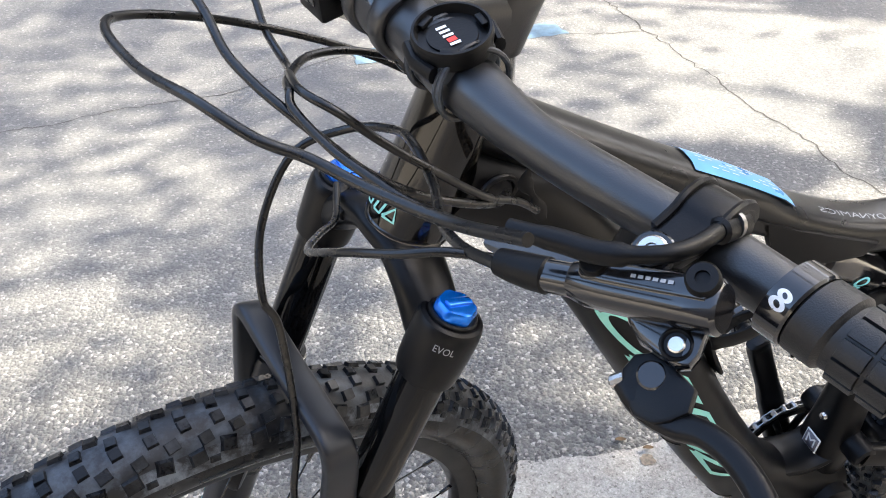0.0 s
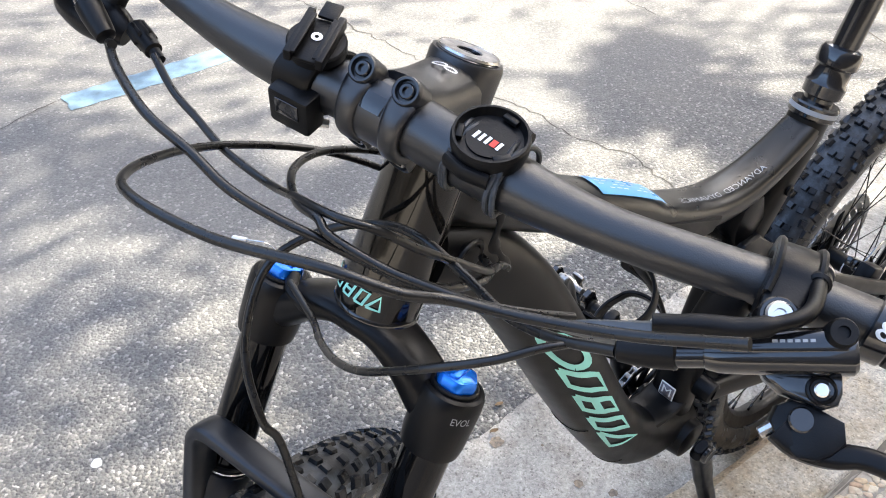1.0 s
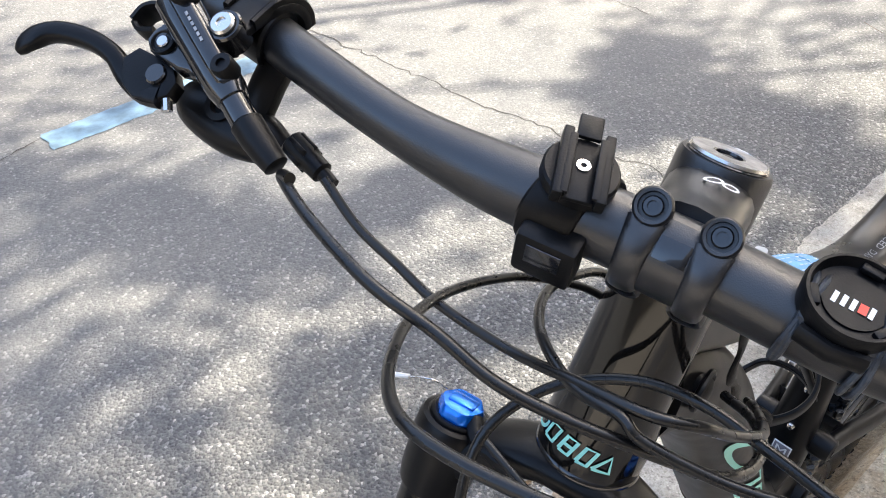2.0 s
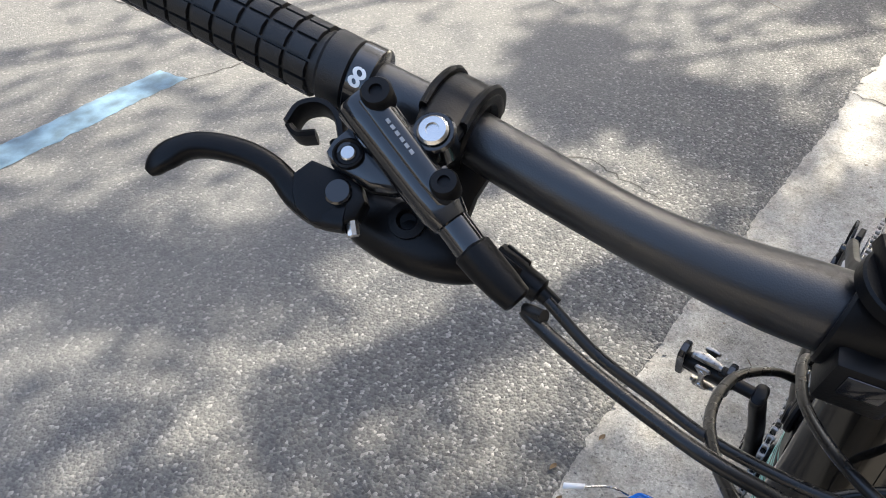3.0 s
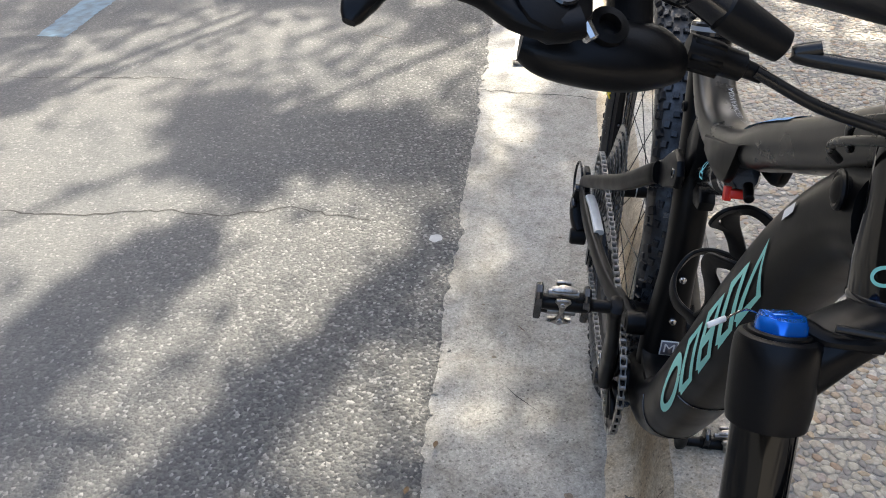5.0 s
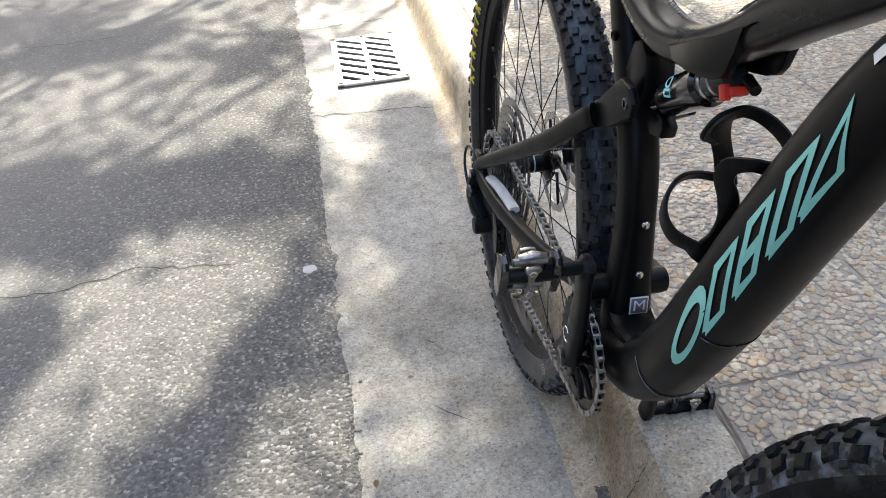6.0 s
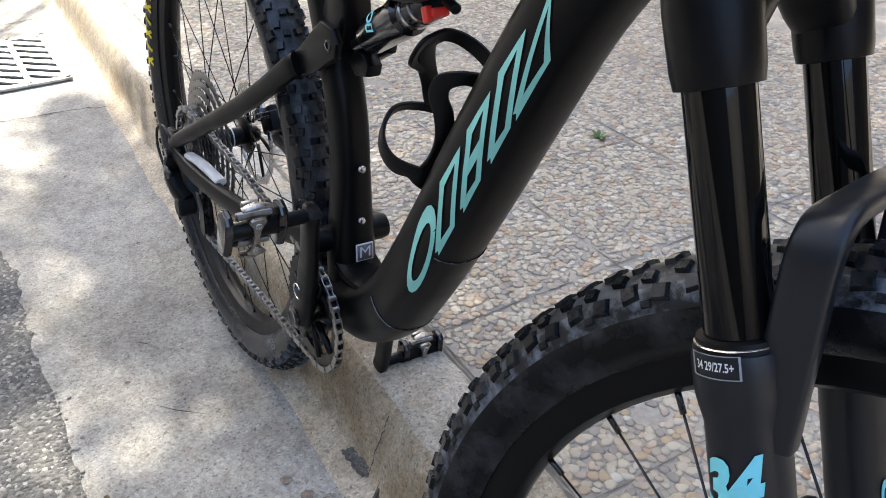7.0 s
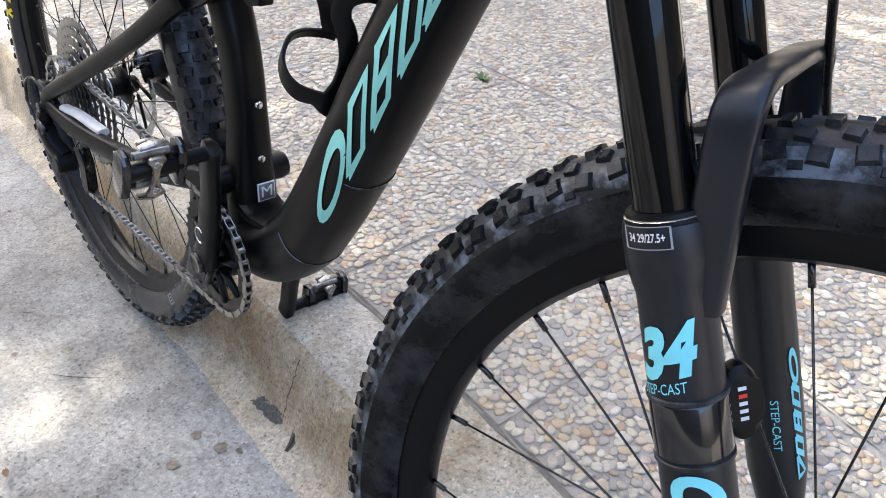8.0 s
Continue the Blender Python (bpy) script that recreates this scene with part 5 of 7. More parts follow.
def from_bar(y, m):
    """The bar's middle and way at y, in the axes that m seats."""
    p, w = bar_at(y)
    back = m.inverted() @ BARM
    return back @ p, (back.to_3x3() @ w).normalized()


def v3(x, y, z):
    return Vector((x, y, z))


for s in (-1, 1):
    lpart = seated(SEAT[s])
    at = v3
    ringc, ringt = from_bar(s * 0.2095, SEAT[s])
    bp = at(0.5120, -0.1956, 0.6590)
    way = (bp - ringc)
    way = (way - ringt * way.dot(ringt)).normalized()
    P_, U_, V_, N_ = Vector((0.5165, -0.2080, 0.6530)), Vector((0.2388, 0.8570, -0.4566)), Vector((-0.5396, 0.4934, 0.6439)), Vector((0.7232, -0.1004, 0.6833))

    def lp(a, b, c, at=at):
        """In the lever's own axes: along the cylinder, across it towards the bar, and out of its face."""
        q = P_ + U_ * a + V_ * b + N_ * c
        return at(q.x, q.y, q.z)

    n_ = (lp(0, 0, 1) - lp(0, 0, 0)).normalized()
    body = sweep([lp(a, 0, 0) for a in (-0.0205, -0.0190, -0.010, 0.0, 0.010, 0.020, 0.028, 0.033, 0.0335, 0.044)], [(0.0076, 0.0076), (0.0090, 0.0086), (0.0090, 0.0088), (0.0088, 0.0088), (0.0086, 0.0086), (0.0084, 0.0086), (0.0080, 0.0082), (0.0066, 0.0072), (0.0060, 0.0060), (0.0060, 0.0060)], 24, side=tuple(n_), power=2.5)
    lever = lpart("brake_lever", body, BLACK_GLOSS, "gloss black hydraulic brake lever with a short curved blade")
    lpart("reservoir_lid", sweep([lp(a, 0.0024, 0.0062) for a in (-0.017, -0.0155, 0.0, 0.020, 0.028, 0.030)], [(0.0026, 0.002), (0.0046, 0.0032), (0.0048, 0.0034), (0.0046, 0.0034), (0.0040, 0.003), (0.0024, 0.002)], 16, side=tuple(n_), power=3), BLACK_GLOSS, "", lever)
    for a, b, r in ((-0.0129, 0.0052, 0.0056), (0.0250, 0.0050, 0.0050)):
        lpart("cap_screw", revolve([(-0.006, r), (0.0012, r), (0.0024, r * 0.86), (0.0024, r * 0.42), (0.001, r * 0.4), (0.001, 0)], lp(a, b, 0.0102), n_, 20), PLASTIC, "", lever)
    bars = ribbons([[(k, 0), (k + 0.7, 0)] for k in range(6)], 0.9)
    lpart("print", decal(bars, lambda x, y: lp(-0.004 + x * 0.0026, 0.0026 + y * 0.0014, 0.0101)), GREY_PRINT, "pale bars of a printed name", lever)
    lpart("hose_boot", sweep([lp(0.043, 0, 0), lp(0.0445, 0, 0), lp(0.052, 0.0004, 0), lp(0.060, 0.0012, 0), lp(0.0665, 0.002, 0), lp(0.0675, 0.0021, 0)], [(0.0058, 0.0058), (0.0070, 0.0070), (0.0068, 0.0068), (0.0062, 0.0062), (0.0054, 0.0054), (0.0036, 0.0036)], 18), PLASTIC, "ribbed rubber hose boot", lever)
    # bracket, pivot and blade
    e1, e2 = (lp(1, 0, 0) - lp(0, 0, 0)).normalized(), (lp(0, 1, 0) - lp(0, 0, 0)).normalized()
    flat = Matrix(((e1.x, e2.x, n_.x, 0), (e1.y, e2.y, n_.y, 0), (e1.z, e2.z, n_.z, 0), (0, 0, 0, 1)))

    def slab(outline, thick, c, bevel):
        return plate(outline, thick, Matrix.Translation(lp(0, 0, c)) @ flat, bevel)

    lpart("bracket", slab([(-0.0165, -0.004), (-0.0160, -0.0150), (-0.0142, -0.0195), (-0.0095, -0.0208), (-0.0033, -0.0176), (0.0050, -0.0150), (0.0105, -0.0095), (0.0140, -0.003)], 0.009, -0.0075, 0.0016), BLACK_GLOSS, "", lever)
    lpart("pivot_ring", revolve([(-0.001, 0.0056), (0.0012, 0.0056), (0.0016, 0.0048), (0.0006, 0.0040)], lp(-0.0083, -0.0142, -0.003), n_, 18), BLACK_ALLOY, "", lever)
    lpart("pivot_bolt", revolve([(-0.004, 0.0029), (0.0012, 0.0029), (0.0016, 0.0024), (0.0016, 0.0)], lp(-0.0083, -0.0142, -0.003), n_, 18), STEEL, "bright pivot bolt", lever)
    blade = sweep(catmull([at(0.5245, -0.2160, 0.6250), at(0.5250, -0.2245, 0.6235), at(0.5235, -0.2360, 0.6250), at(0.5215, -0.2470, 0.6300), at(0.5222, -0.2600, 0.6320), at(0.5265, -0.2750, 0.6305), at(0.5325, -0.2832, 0.6250), at(0.5368, -0.2868, 0.6185)], 4),
                  [(0.0062, 0.0040)] * 6 + [(0.0060 - 0.0003 * i, 0.0040) for i in range(5)] + [(0.0045, 0.0043)] * 12 + [(0.0050, 0.0040), (0.0050, 0.0036), (0.0046, 0.0034), (0.0042, 0.0030), (0.0034, 0.0026), (0.002, 0.0016)], 14, side=tuple(n_), power=3.0)
    bl = lpart("lever_blade", blade, BLACK_ALLOY, "satin black lever blade", lever)
    lpart("lever_hub", slab([(-0.0175, -0.0330), (-0.0120, -0.0375), (-0.0071, -0.0396), (0.0004, -0.0384), (0.0066, -0.0325), (0.0088, -0.0245), (0.0060, -0.0185), (0.0003, -0.0165), (-0.0082, -0.0195), (-0.0175, -0.0250)], 0.0085, -0.0125, 0.0016), BLACK_ALLOY, "", bl)
    lpart("hub_pin", revolve([(-0.004, 0.0050), (0.0008, 0.0050), (0.0014, 0.0043), (0.0014, 0)], lp(-0.0022, -0.0250, -0.0085), n_, 20), BLACK_GLOSS, "", bl)
    lpart("reach_screw", rod(lp(0.0120, -0.0300, -0.013), lp(0.0060, -0.0265, -0.012), 0.0026, 10, bevel=0.0006), STEEL, "", bl)
    # bar clamp
    cl = revolve([(-0.0085, 0.0108), (-0.0085, 0.0132), (-0.0070, 0.0142), (0.0070, 0.0142), (0.0085, 0.0132), (0.0085, 0.0108)], ringc, ringt, 28, closed=True)
    clamp_ = lpart("lever_clamp", cl, BLACK_ALLOY, "satin black hinged bar clamp", lever)
    over = ringt.cross(way).normalized()
    over = over if over.z > 0 else -over
    hood = [bp + way * 0.0010, bp.lerp(ringc + way * 0.0165, 0.5) + over * 0.0035] + [ringc + (way * math.cos(radians(d)) + over * math.sin(radians(d))) * 0.0158 for d in range(38, 171, 19)]
    lpart("clamp_body", sweep(catmull(hood, 3), [(0.0034, 0.0078 + 0.0026 * min(1, i / 9)) for i in range(25)], 16, side=tuple(ringt), power=3.4), BLACK_ALLOY, "", clamp_)
    fw = n_
    lpart("bolt_seat", revolve([(-0.006, 0.0078), (0.0045, 0.0078), (0.0055, 0.0070), (0.0055, 0.0058), (0.003, 0.0056), (0.003, 0)], bp, fw, 22), BLACK_GLOSS, "", clamp_)
    lpart("bolt", revolve([(0.0, 0.0055), (0.0036, 0.0055), (0.0046, 0.0046), (0.0046, 0.0024), (0.0036, 0.0022), (0.0036, 0)], bp + fw * 0.0030, fw, 24), STEEL, "bright steel bolt", clamp_)
    for o in (-1, 1):
        lpart("clamp_flange", sweep([p + ringt * (o * 0.0082) + (p - ringc).normalized() * 0.0022 for p in catmull(hood, 3)[4:]], (0.0030, 0.0016), 8, side=tuple(ringt), power=3), BLACK_ALLOY, "", clamp_)
    link_ = sweep([bp - fw * 0.004, lp(0.004, 0.006, -0.003), lp(0.002, 0.0, -0.002)], (0.0065, 0.0080), 12, power=2.6)
    lpart("clamp_arm", link_, BLACK_ALLOY, "", clamp_)

SHIFT = SEAT[-1] @ Matrix.Translation((-0.001, 0.003, 0.009))
shift_part = seated(SHIFT)
# gear shifter under the right lever
sh = catmull([v3(0.4980, -0.2280, 0.6060), v3(0.5000, -0.2180, 0.6050), v3(0.5025, -0.1980, 0.6045), v3(0.5025, -0.1820, 0.6050), v3(0.5005, -0.1715, 0.6035)], 5)
m = len(sh) - 1
shifter = shift_part("gear_shifter", sweep(sh, [(0.0045 + 0.0088 * math.sin(math.pi * (0.08 + 0.84 * i / m)) ** 0.8, 0.0042 + 0.0052 * math.sin(math.pi * (0.08 + 0.84 * i / m))) for i in range(m + 1)], 20, side=tuple(Vector((0.8, 0, 0.6))), power=2.2), BLACK_ALLOY, "satin black trigger shifter")
shift_part("shifter_screw", revolve([(0.0, 0.0075), (0.0125, 0.0070), (0.013, 0.004), (0.010, 0.003), (0.010, 0)], v3(0.4990, -0.2020, 0.6070), Vector((0.8, 0, 0.6)), 18), PLASTIC, "", shifter)
shift_part("shifter_mount", sweep([v3(0.4985, -0.1900, 0.6120), v3(0.4920, -0.1900, 0.6260), from_bar(-0.195, SHIFT)[0]], (0.006, 0.008), 12, power=2.6), PLASTIC, "", shifter)
loop = [v3(*p) for p in ((0.5041, -0.2549, 0.6299), (0.4991, -0.2534, 0.6355), (0.4970, -0.2464, 0.6388), (0.4992, -0.2385, 0.6375), (0.5040, -0.2330, 0.6320), (0.5065, -0.2375, 0.6275), (0.5040, -0.2440, 0.6300), (0.5058, -0.2500, 0.6282))]
shift_part("release_paddle", sweep(catmull(loop[:5], 4), (0.0018, 0.0062), 10, side=tuple(Vector((0.72, -0.1, 0.68))), power=3.5), PLASTIC, "folded black release paddle", shifter)
shift_part("paddle_edge", sweep(catmull([loop[0], loop[7], loop[6]], 4), (0.0016, 0.0050), 8, side=tuple(Vector((0.72, -0.1, 0.68))), power=3.5), PLASTIC, "", shifter)
shift_part("paddle_arm", sweep(catmull([v3(0.5050, -0.2350, 0.6310), v3(0.5015, -0.2310, 0.6250), v3(0.4975, -0.2250, 0.6150)], 4), (0.0020, 0.0055), 10, side=tuple(Vector((0.4, 0.9, 0))), power=2.6), PLASTIC, "", shifter)
AD = [SHIFT.inverted() @ STEER @ Vector(p) for p in ((0.4925, -0.1770, 0.6185), (0.4968, -0.1640, 0.6172), (0.4990, -0.1560, 0.6160), (0.5012, -0.1480, 0.6142))]
adjuster = shift_part("barrel_adjuster", sweep([AD[0], AD[0].lerp(AD[1], 0.9), AD[1], AD[2], AD[2].lerp(AD[3], 0.1), AD[3]], [(0.0062, 0.0062), (0.0062, 0.0062), (0.0054, 0.0054), (0.0052, 0.0052), (0.0034, 0.0034), (0.0030, 0.0030)], 12), PLASTIC, "slotted black barrel adjuster", shifter)
for k in range(6):
    turn_ = Matrix.Rotation(k * math.pi / 3, 3, AD[1] - AD[0])
    off = turn_ @ ((AD[1] - AD[0]).orthogonal().normalized() * 0.0056)
    shift_part("adjuster_rib", rod(AD[0].lerp(AD[1], 0.1) + off, AD[0].lerp(AD[1], 0.95) + off, 0.0014, 6), PLASTIC, "", adjuster)

REMOTE = SEAT[1] @ Matrix.Translation((0.0190, 0.0085, -0.001)) @ Matrix.Diagonal((1, -1, 1, 1))
remote_part = seated(REMOTE)
# remote lever beside the left brake
wedge = sweep(catmull([v3(0.4870, 0.1270, 0.6030), v3(0.4840, 0.1400, 0.6080), v3(0.4800, 0.1560, 0.6130), v3(0.4760, 0.1720, 0.6180)], 4), [(0.0020 + 0.0005 * i, 0.0040 + 0.0006 * i) for i in range(13)], 12, side=tuple(Vector((0.7, 0, 0.7))), power=3)
remote = remote_part("remote_lever", wedge, plain("grey_plastic", (0.085, 0.09, 0.095), 0.5, 0, 0.15, 60), "grey wedge-shaped remote lever beside the left brake")
remote_part("remote_slot", sweep([v3(0.4870, 0.1420, 0.6125), v3(0.4835, 0.1600, 0.6185)], (0.0012, 0.0022), 8), PLASTIC, "", remote)
remote_part("remote_pivot", revolve([(-0.006, 0.0075), (0.003, 0.0075), (0.005, 0.006), (0.005, 0.003), (0.003, 0)], v3(0.4790, 0.1780, 0.6230), Vector((0.4, 0, 0.9)), 18), PLASTIC, "", remote)
remote_part("remote_bolt", revolve([(0.004, 0.003), (0.006, 0.0028), (0.006, 0)], v3(0.4790, 0.1780, 0.6230), Vector((0.4, 0, 0.9)), 12), STEEL, "", remote)
remote_part("remote_base", sweep([v3(0.4785, 0.1780, 0.6200), v3(0.4720, 0.1830, 0.6270), from_bar(0.192, REMOTE)[0]], (0.008, 0.010), 14, power=2.8), PLASTIC, "", remote)
elbow = catmull([v3(*p) for p in ((0.5245, 0.1674, 0.6502), (0.5177, 0.1842, 0.6564), (0.5136, 0.1961, 0.6604), (0.5081, 0.2050, 0.6650), (0.5001, 0.2121, 0.6695), (0.4894, 0.2134, 0.6718), (0.4768, 0.2115, 0.6737), (0.4653, 0.2097, 0.6744))], 4)
remote_part("cable_elbow", sweep(elbow, [(0.0036, 0.0036)] * 3 + [(0.0042, 0.0042)] * 9 + [(0.0031, 0.0031)] * (len(elbow) - 12), 14), PLASTIC, "rubber-covered cable bend", remote)
remote_part("elbow_barrel", rod(v3(0.4780, 0.2116, 0.6736), v3(0.4610, 0.2096, 0.6725), 0.0048, 16, bevel=0.0012), PLASTIC, "", remote)
remote_part("elbow_ring", rod(v3(0.4700, 0.2105, 0.6740), v3(0.4680, 0.2103, 0.6740), 0.0052, 16), DARK_STEEL, "", remote)

# hoses and cables
CABLES = {
    "lockout_cable": (0.0024, [(0.4978, 0.2432, 0.6728), (0.5097, 0.2069, 0.6542), (0.5300, 0.1718, 0.6480), (0.5477, 0.1493, 0.6503), (0.5657, 0.1392, 0.6567), (0.5849, 0.1174, 0.6644), (0.6074, 0.0675, 0.6582), (0.6169, 0.0127, 0.6543), (0.5798, -0.0291, 0.6313), (0.5291, -0.0539, 0.6033), (0.4741, -0.0589, 0.5753), (0.4340, -0.0477, 0.5520), (0.4156, -0.0342, 0.5370)]),
    "dropper_cable": (0.0024, [(0.4590, 0.1449, 0.5825), (0.4828, 0.1353, 0.5924), (0.5017, 0.1220, 0.5989), (0.5149, 0.1040, 0.6029), (0.5278, 0.0822, 0.6068), (0.5401, 0.0559, 0.6154), (0.5401, 0.0449, 0.6196), (0.5372, 0.0214, 0.6138), (0.5211, -0.0071, 0.6093), (0.4913, -0.0277, 0.5974), (0.4539, -0.0363, 0.5796), (0.4248, -0.0371, 0.5614), (0.4124, -0.0286, 0.5420)]),
    "damper_cable": (0.0022, [(0.5063, -0.0462, 0.4907), (0.5155, -0.0066, 0.4942), (0.5303, 0.0253, 0.5105), (0.5412, 0.0563, 0.5291), (0.5449, 0.0834, 0.5475), (0.5405, 0.1077, 0.5663), (0.5305, 0.1284, 0.5808), (0.5152, 0.1460, 0.5905), (0.4959, 0.1590, 0.5975), (0.4760, 0.1691, 0.5969)]),
    "front_brake_hose": (0.0027, [(0.5580, 0.0717, 0.1802), (0.5609, 0.0758, 0.2477), (0.5758, 0.0685, 0.3073), (0.5654, 0.0555, 0.3709), (0.5637, 0.0284, 0.4409), (0.5704, 0.0195, 0.4630), (0.5624, -0.0073, 0.4977), (0.5362, -0.0205, 0.5381), (0.5028, -0.0100, 0.5564), (0.4821, 0.0178, 0.5696), (0.4787, 0.0506, 0.5797), (0.4790, 0.0879, 0.5787), (0.4865, 0.1238, 0.5848), (0.4876, 0.1564, 0.5960), (0.4822, 0.1858, 0.6091)]),
    "rear_brake_hose": (0.0027, [(0.5650, -0.1124, 0.6506), (0.5640, -0.1196, 0.6472), (0.5718, -0.0923, 0.6465), (0.5774, -0.0494, 0.6440), (0.5707, -0.0191, 0.6348), (0.5655, 0.0061, 0.6252), (0.5545, 0.0304, 0.6173), (0.5421, 0.0499, 0.6105), (0.5272, 0.0643, 0.5992), (0.5095, 0.0756, 0.5841), (0.4845, 0.0803, 0.5681), (0.4548, 0.0749, 0.5517), (0.4311, 0.0609, 0.5369), (0.4181, 0.0405, 0.5263)]),
    "shift_cable": (0.0024, [(0.5383, -0.1245, 0.6307), (0.5406, -0.0996, 0.6198), (0.5392, -0.0760, 0.6127), (0.5382, -0.0490, 0.6061), (0.5331, -0.0131, 0.6027), (0.5361, 0.0217, 0.6154), (0.5347, 0.0523, 0.6226), (0.5207, 0.0683, 0.6176), (0.5008, 0.0731, 0.5996), (0.4736, 0.0758, 0.5772), (0.4439, 0.0701, 0.5504), (0.4171, 0.0557, 0.5301), (0.4002, 0.0474, 0.5129)]),
}
for name, (r, pts) in CABLES.items():
    bpart(name, sweep(catmull(pts, 8), (r, r), 12, side=(0.3, 0.2, 0.9)), HOSE, "black " + name.replace("_", " ") + " in a loose loop ahead of the head tube")
# soft strap hanging at the head tube
strap = catmull([(0.405, 0.012, 0.578), (0.400, 0.030, 0.560), (0.398, 0.034, 0.545), (0.404, 0.036, 0.528), (0.398, 0.038, 0.515), (0.392, 0.040, 0.498)], 5)
bpart("cable_strap", sweep(strap, [(0.0015, 0.0038 + 0.0018 * math.sin(i * 0.9)) for i in range(len(strap))], 8, side=(1, 0, 0)), PLASTIC, "twisted black strap at the head tube")

# cycle computer mount on the bar
mb, mt = bar_at(0.0640)
mw = (BARM.to_3x3() @ mt).normalized()
mup = (BARM.to_3x3() @ Vector((0.18, 0.10, 0.97))).normalized()
mup = (mup - mw * mup.dot(mw) * 0.7).normalized()
mc = BARM @ mb
mount = bpart("computer_mount", revolve([(0.0135, 0.0165), (0.0150, 0.0185), (0.0215, 0.0192), (0.0235, 0.0188), (0.0238, 0.0170), (0.0205, 0.0158), (0.0200, 0.0)], mc, mup, 40), PLASTIC, "round black bicycle computer mount held by rubber bands")
fwd_ = mup.cross(mw).normalized()
fwd_ = fwd_ if fwd_.x > 0 else -fwd_
pad_m = axes(mw, mup, mc)
bpart("mount_base", moved(block((0, 0, 0), (0.030, 0.012, 0.030), None, 0.003), Matrix.Translation(mup * 0.0125) @ pad_m), RUBBER, "", mount)
for s in (-1, 1):
    lug = bpart("band_lug", sweep([mc + fwd_ * (0.0175 * s) + mup * 0.014 - mw * 0.012, mc + fwd_ * (0.0205 * s) + mup * 0.015, mc + fwd_ * (0.0175 * s) + mup * 0.014 + mw * 0.012], (0.0030, 0.0045), 10, side=tuple(mup)), PLASTIC, "", mount)
for k, (o, tw) in enumerate(((-0.0145, 0.002), (-0.0115, -0.003), (0.0120, 0.004), (0.0150, -0.003))):
    loop = []
    for j in range(28):
        a = 2 * math.pi * j / 28
        rr = 0.0178 + 0.0035 * max(0, math.sin(a))
        loop.append(mc + mw * (o + tw * math.cos(a)) + fwd_ * (rr * math.cos(a)) + mup * (rr * math.sin(a) - 0.0004))
    bpart("rubber_band", sweep(loop, (0.0015, 0.0015), 8, closed=True, side=tuple(mw)), RUBBER, "", mount)
bars = ribbons([[(k, -0.5), (k + 0.1, 0.5)] for k in (-2.0, 0.0, 1.0, 2.0)], 0.55)
bpart("mount_mark", decal(bars, lambda x, y: mc + mup * 0.0216 - mw * (x * 0.0033) + fwd_ * (0.002 + y * 0.0052)), WHITE, "white bars of a printed name", mount)
bpart("mount_mark", decal(ribbons([[(-0.45, 0), (0.45, 0)]], 0.9), lambda x, y: mc + mup * 0.0216 + mw * (0.0033 + x * 0.0034) + fwd_ * (0.002 + y * 0.0050)), RED, "", mount)
bpart("mount_boss", revolve([(0.0195, 0.0120), (0.0212, 0.0118), (0.0212, 0.0)], mc, mup, 36), PLASTIC, "", mount)
for k in range(3):
    a = 0.6 + 2.094 * k
    w2 = mw * math.cos(a) + fwd_ * math.sin(a)
    bpart("mount_tab", moved(block((0, 0, 0), (0.0034, 0.0085, 0.0026), None, 0.0006), axes(w2, mup.cross(w2), mc + mup * 0.0226 + w2 * 0.0148)), PLASTIC, "", mount)
bpart("mount_lip", revolve([(0.0236, 0.0188), (0.0250, 0.0184), (0.0250, 0.0172), (0.0236, 0.0168)], mc, mup, 40, closed=True), PLASTIC, "", mount)

# lamp bracket on the bar
lb, lt = bar_at(-0.0435)
lc, lw = BARM @ lb, (BARM.to_3x3() @ lt).normalized()
lup = (BARM.to_3x3() @ Vector((0.14, -0.05, 0.98))).normalized()
lup = (lup - lw * lup.dot(lw)).normalized()
lf = lup.cross(lw).normalized()
lf = lf if lf.x > 0 else -lf
lamp = bpart("lamp_bracket", revolve([(-0.0115, 0.0160), (-0.0115, 0.0190), (-0.010, 0.0203), (0.010, 0.0203), (0.0115, 0.0190), (0.0115, 0.0160)], lc, lw, 32, closed=True), PLASTIC, "black plastic lamp bracket clamped on the bar")
bpart("bracket_block", moved(block((0, 0, 0), (0.026, 0.023, 0.015), None, 0.0025), axes(lw, lup, lc + lf * 0.0195 - lup * 0.006)), PLASTIC, "", lamp)
ahead_ = (BARM.to_3x3() @ Vector((0.93, 0.31, -0.21))).normalized()
dm = (BARM.to_3x3() @ Vector((0.16, 0.12, 0.98))).normalized()
dm = (dm - ahead_ * dm.dot(ahead_)).normalized()
side_ = ahead_.cross(dm).normalized()
dc = lc + lup * 0.0215
disc = bpart("swivel_disc", revolve([(-0.004, 0.0135), (-0.003, 0.0157), (0.002, 0.0157), (0.003, 0.0148), (0.003, 0.0030), (-0.001, 0.0028), (-0.001, 0)], dc, dm, 32), PLASTIC, "", lamp)
for o in (-0.0084, 0.0084):
    bpart("rail", moved(block((0, 0, 0), (0.0042, 0.034, 0.0068), None, 0.0008), axes(side_, ahead_, dc + dm * 0.0055 + side_ * o + ahead_ * 0.002)), PLASTIC, "", disc)
    bpart("rail_lip", moved(block((0, 0, 0), (0.0034, 0.030, 0.0016), None, 0.0005), axes(side_, ahead_, dc + dm * 0.0082 + side_ * (o * 0.74) + ahead_ * 0.003)), PLASTIC, "", disc)
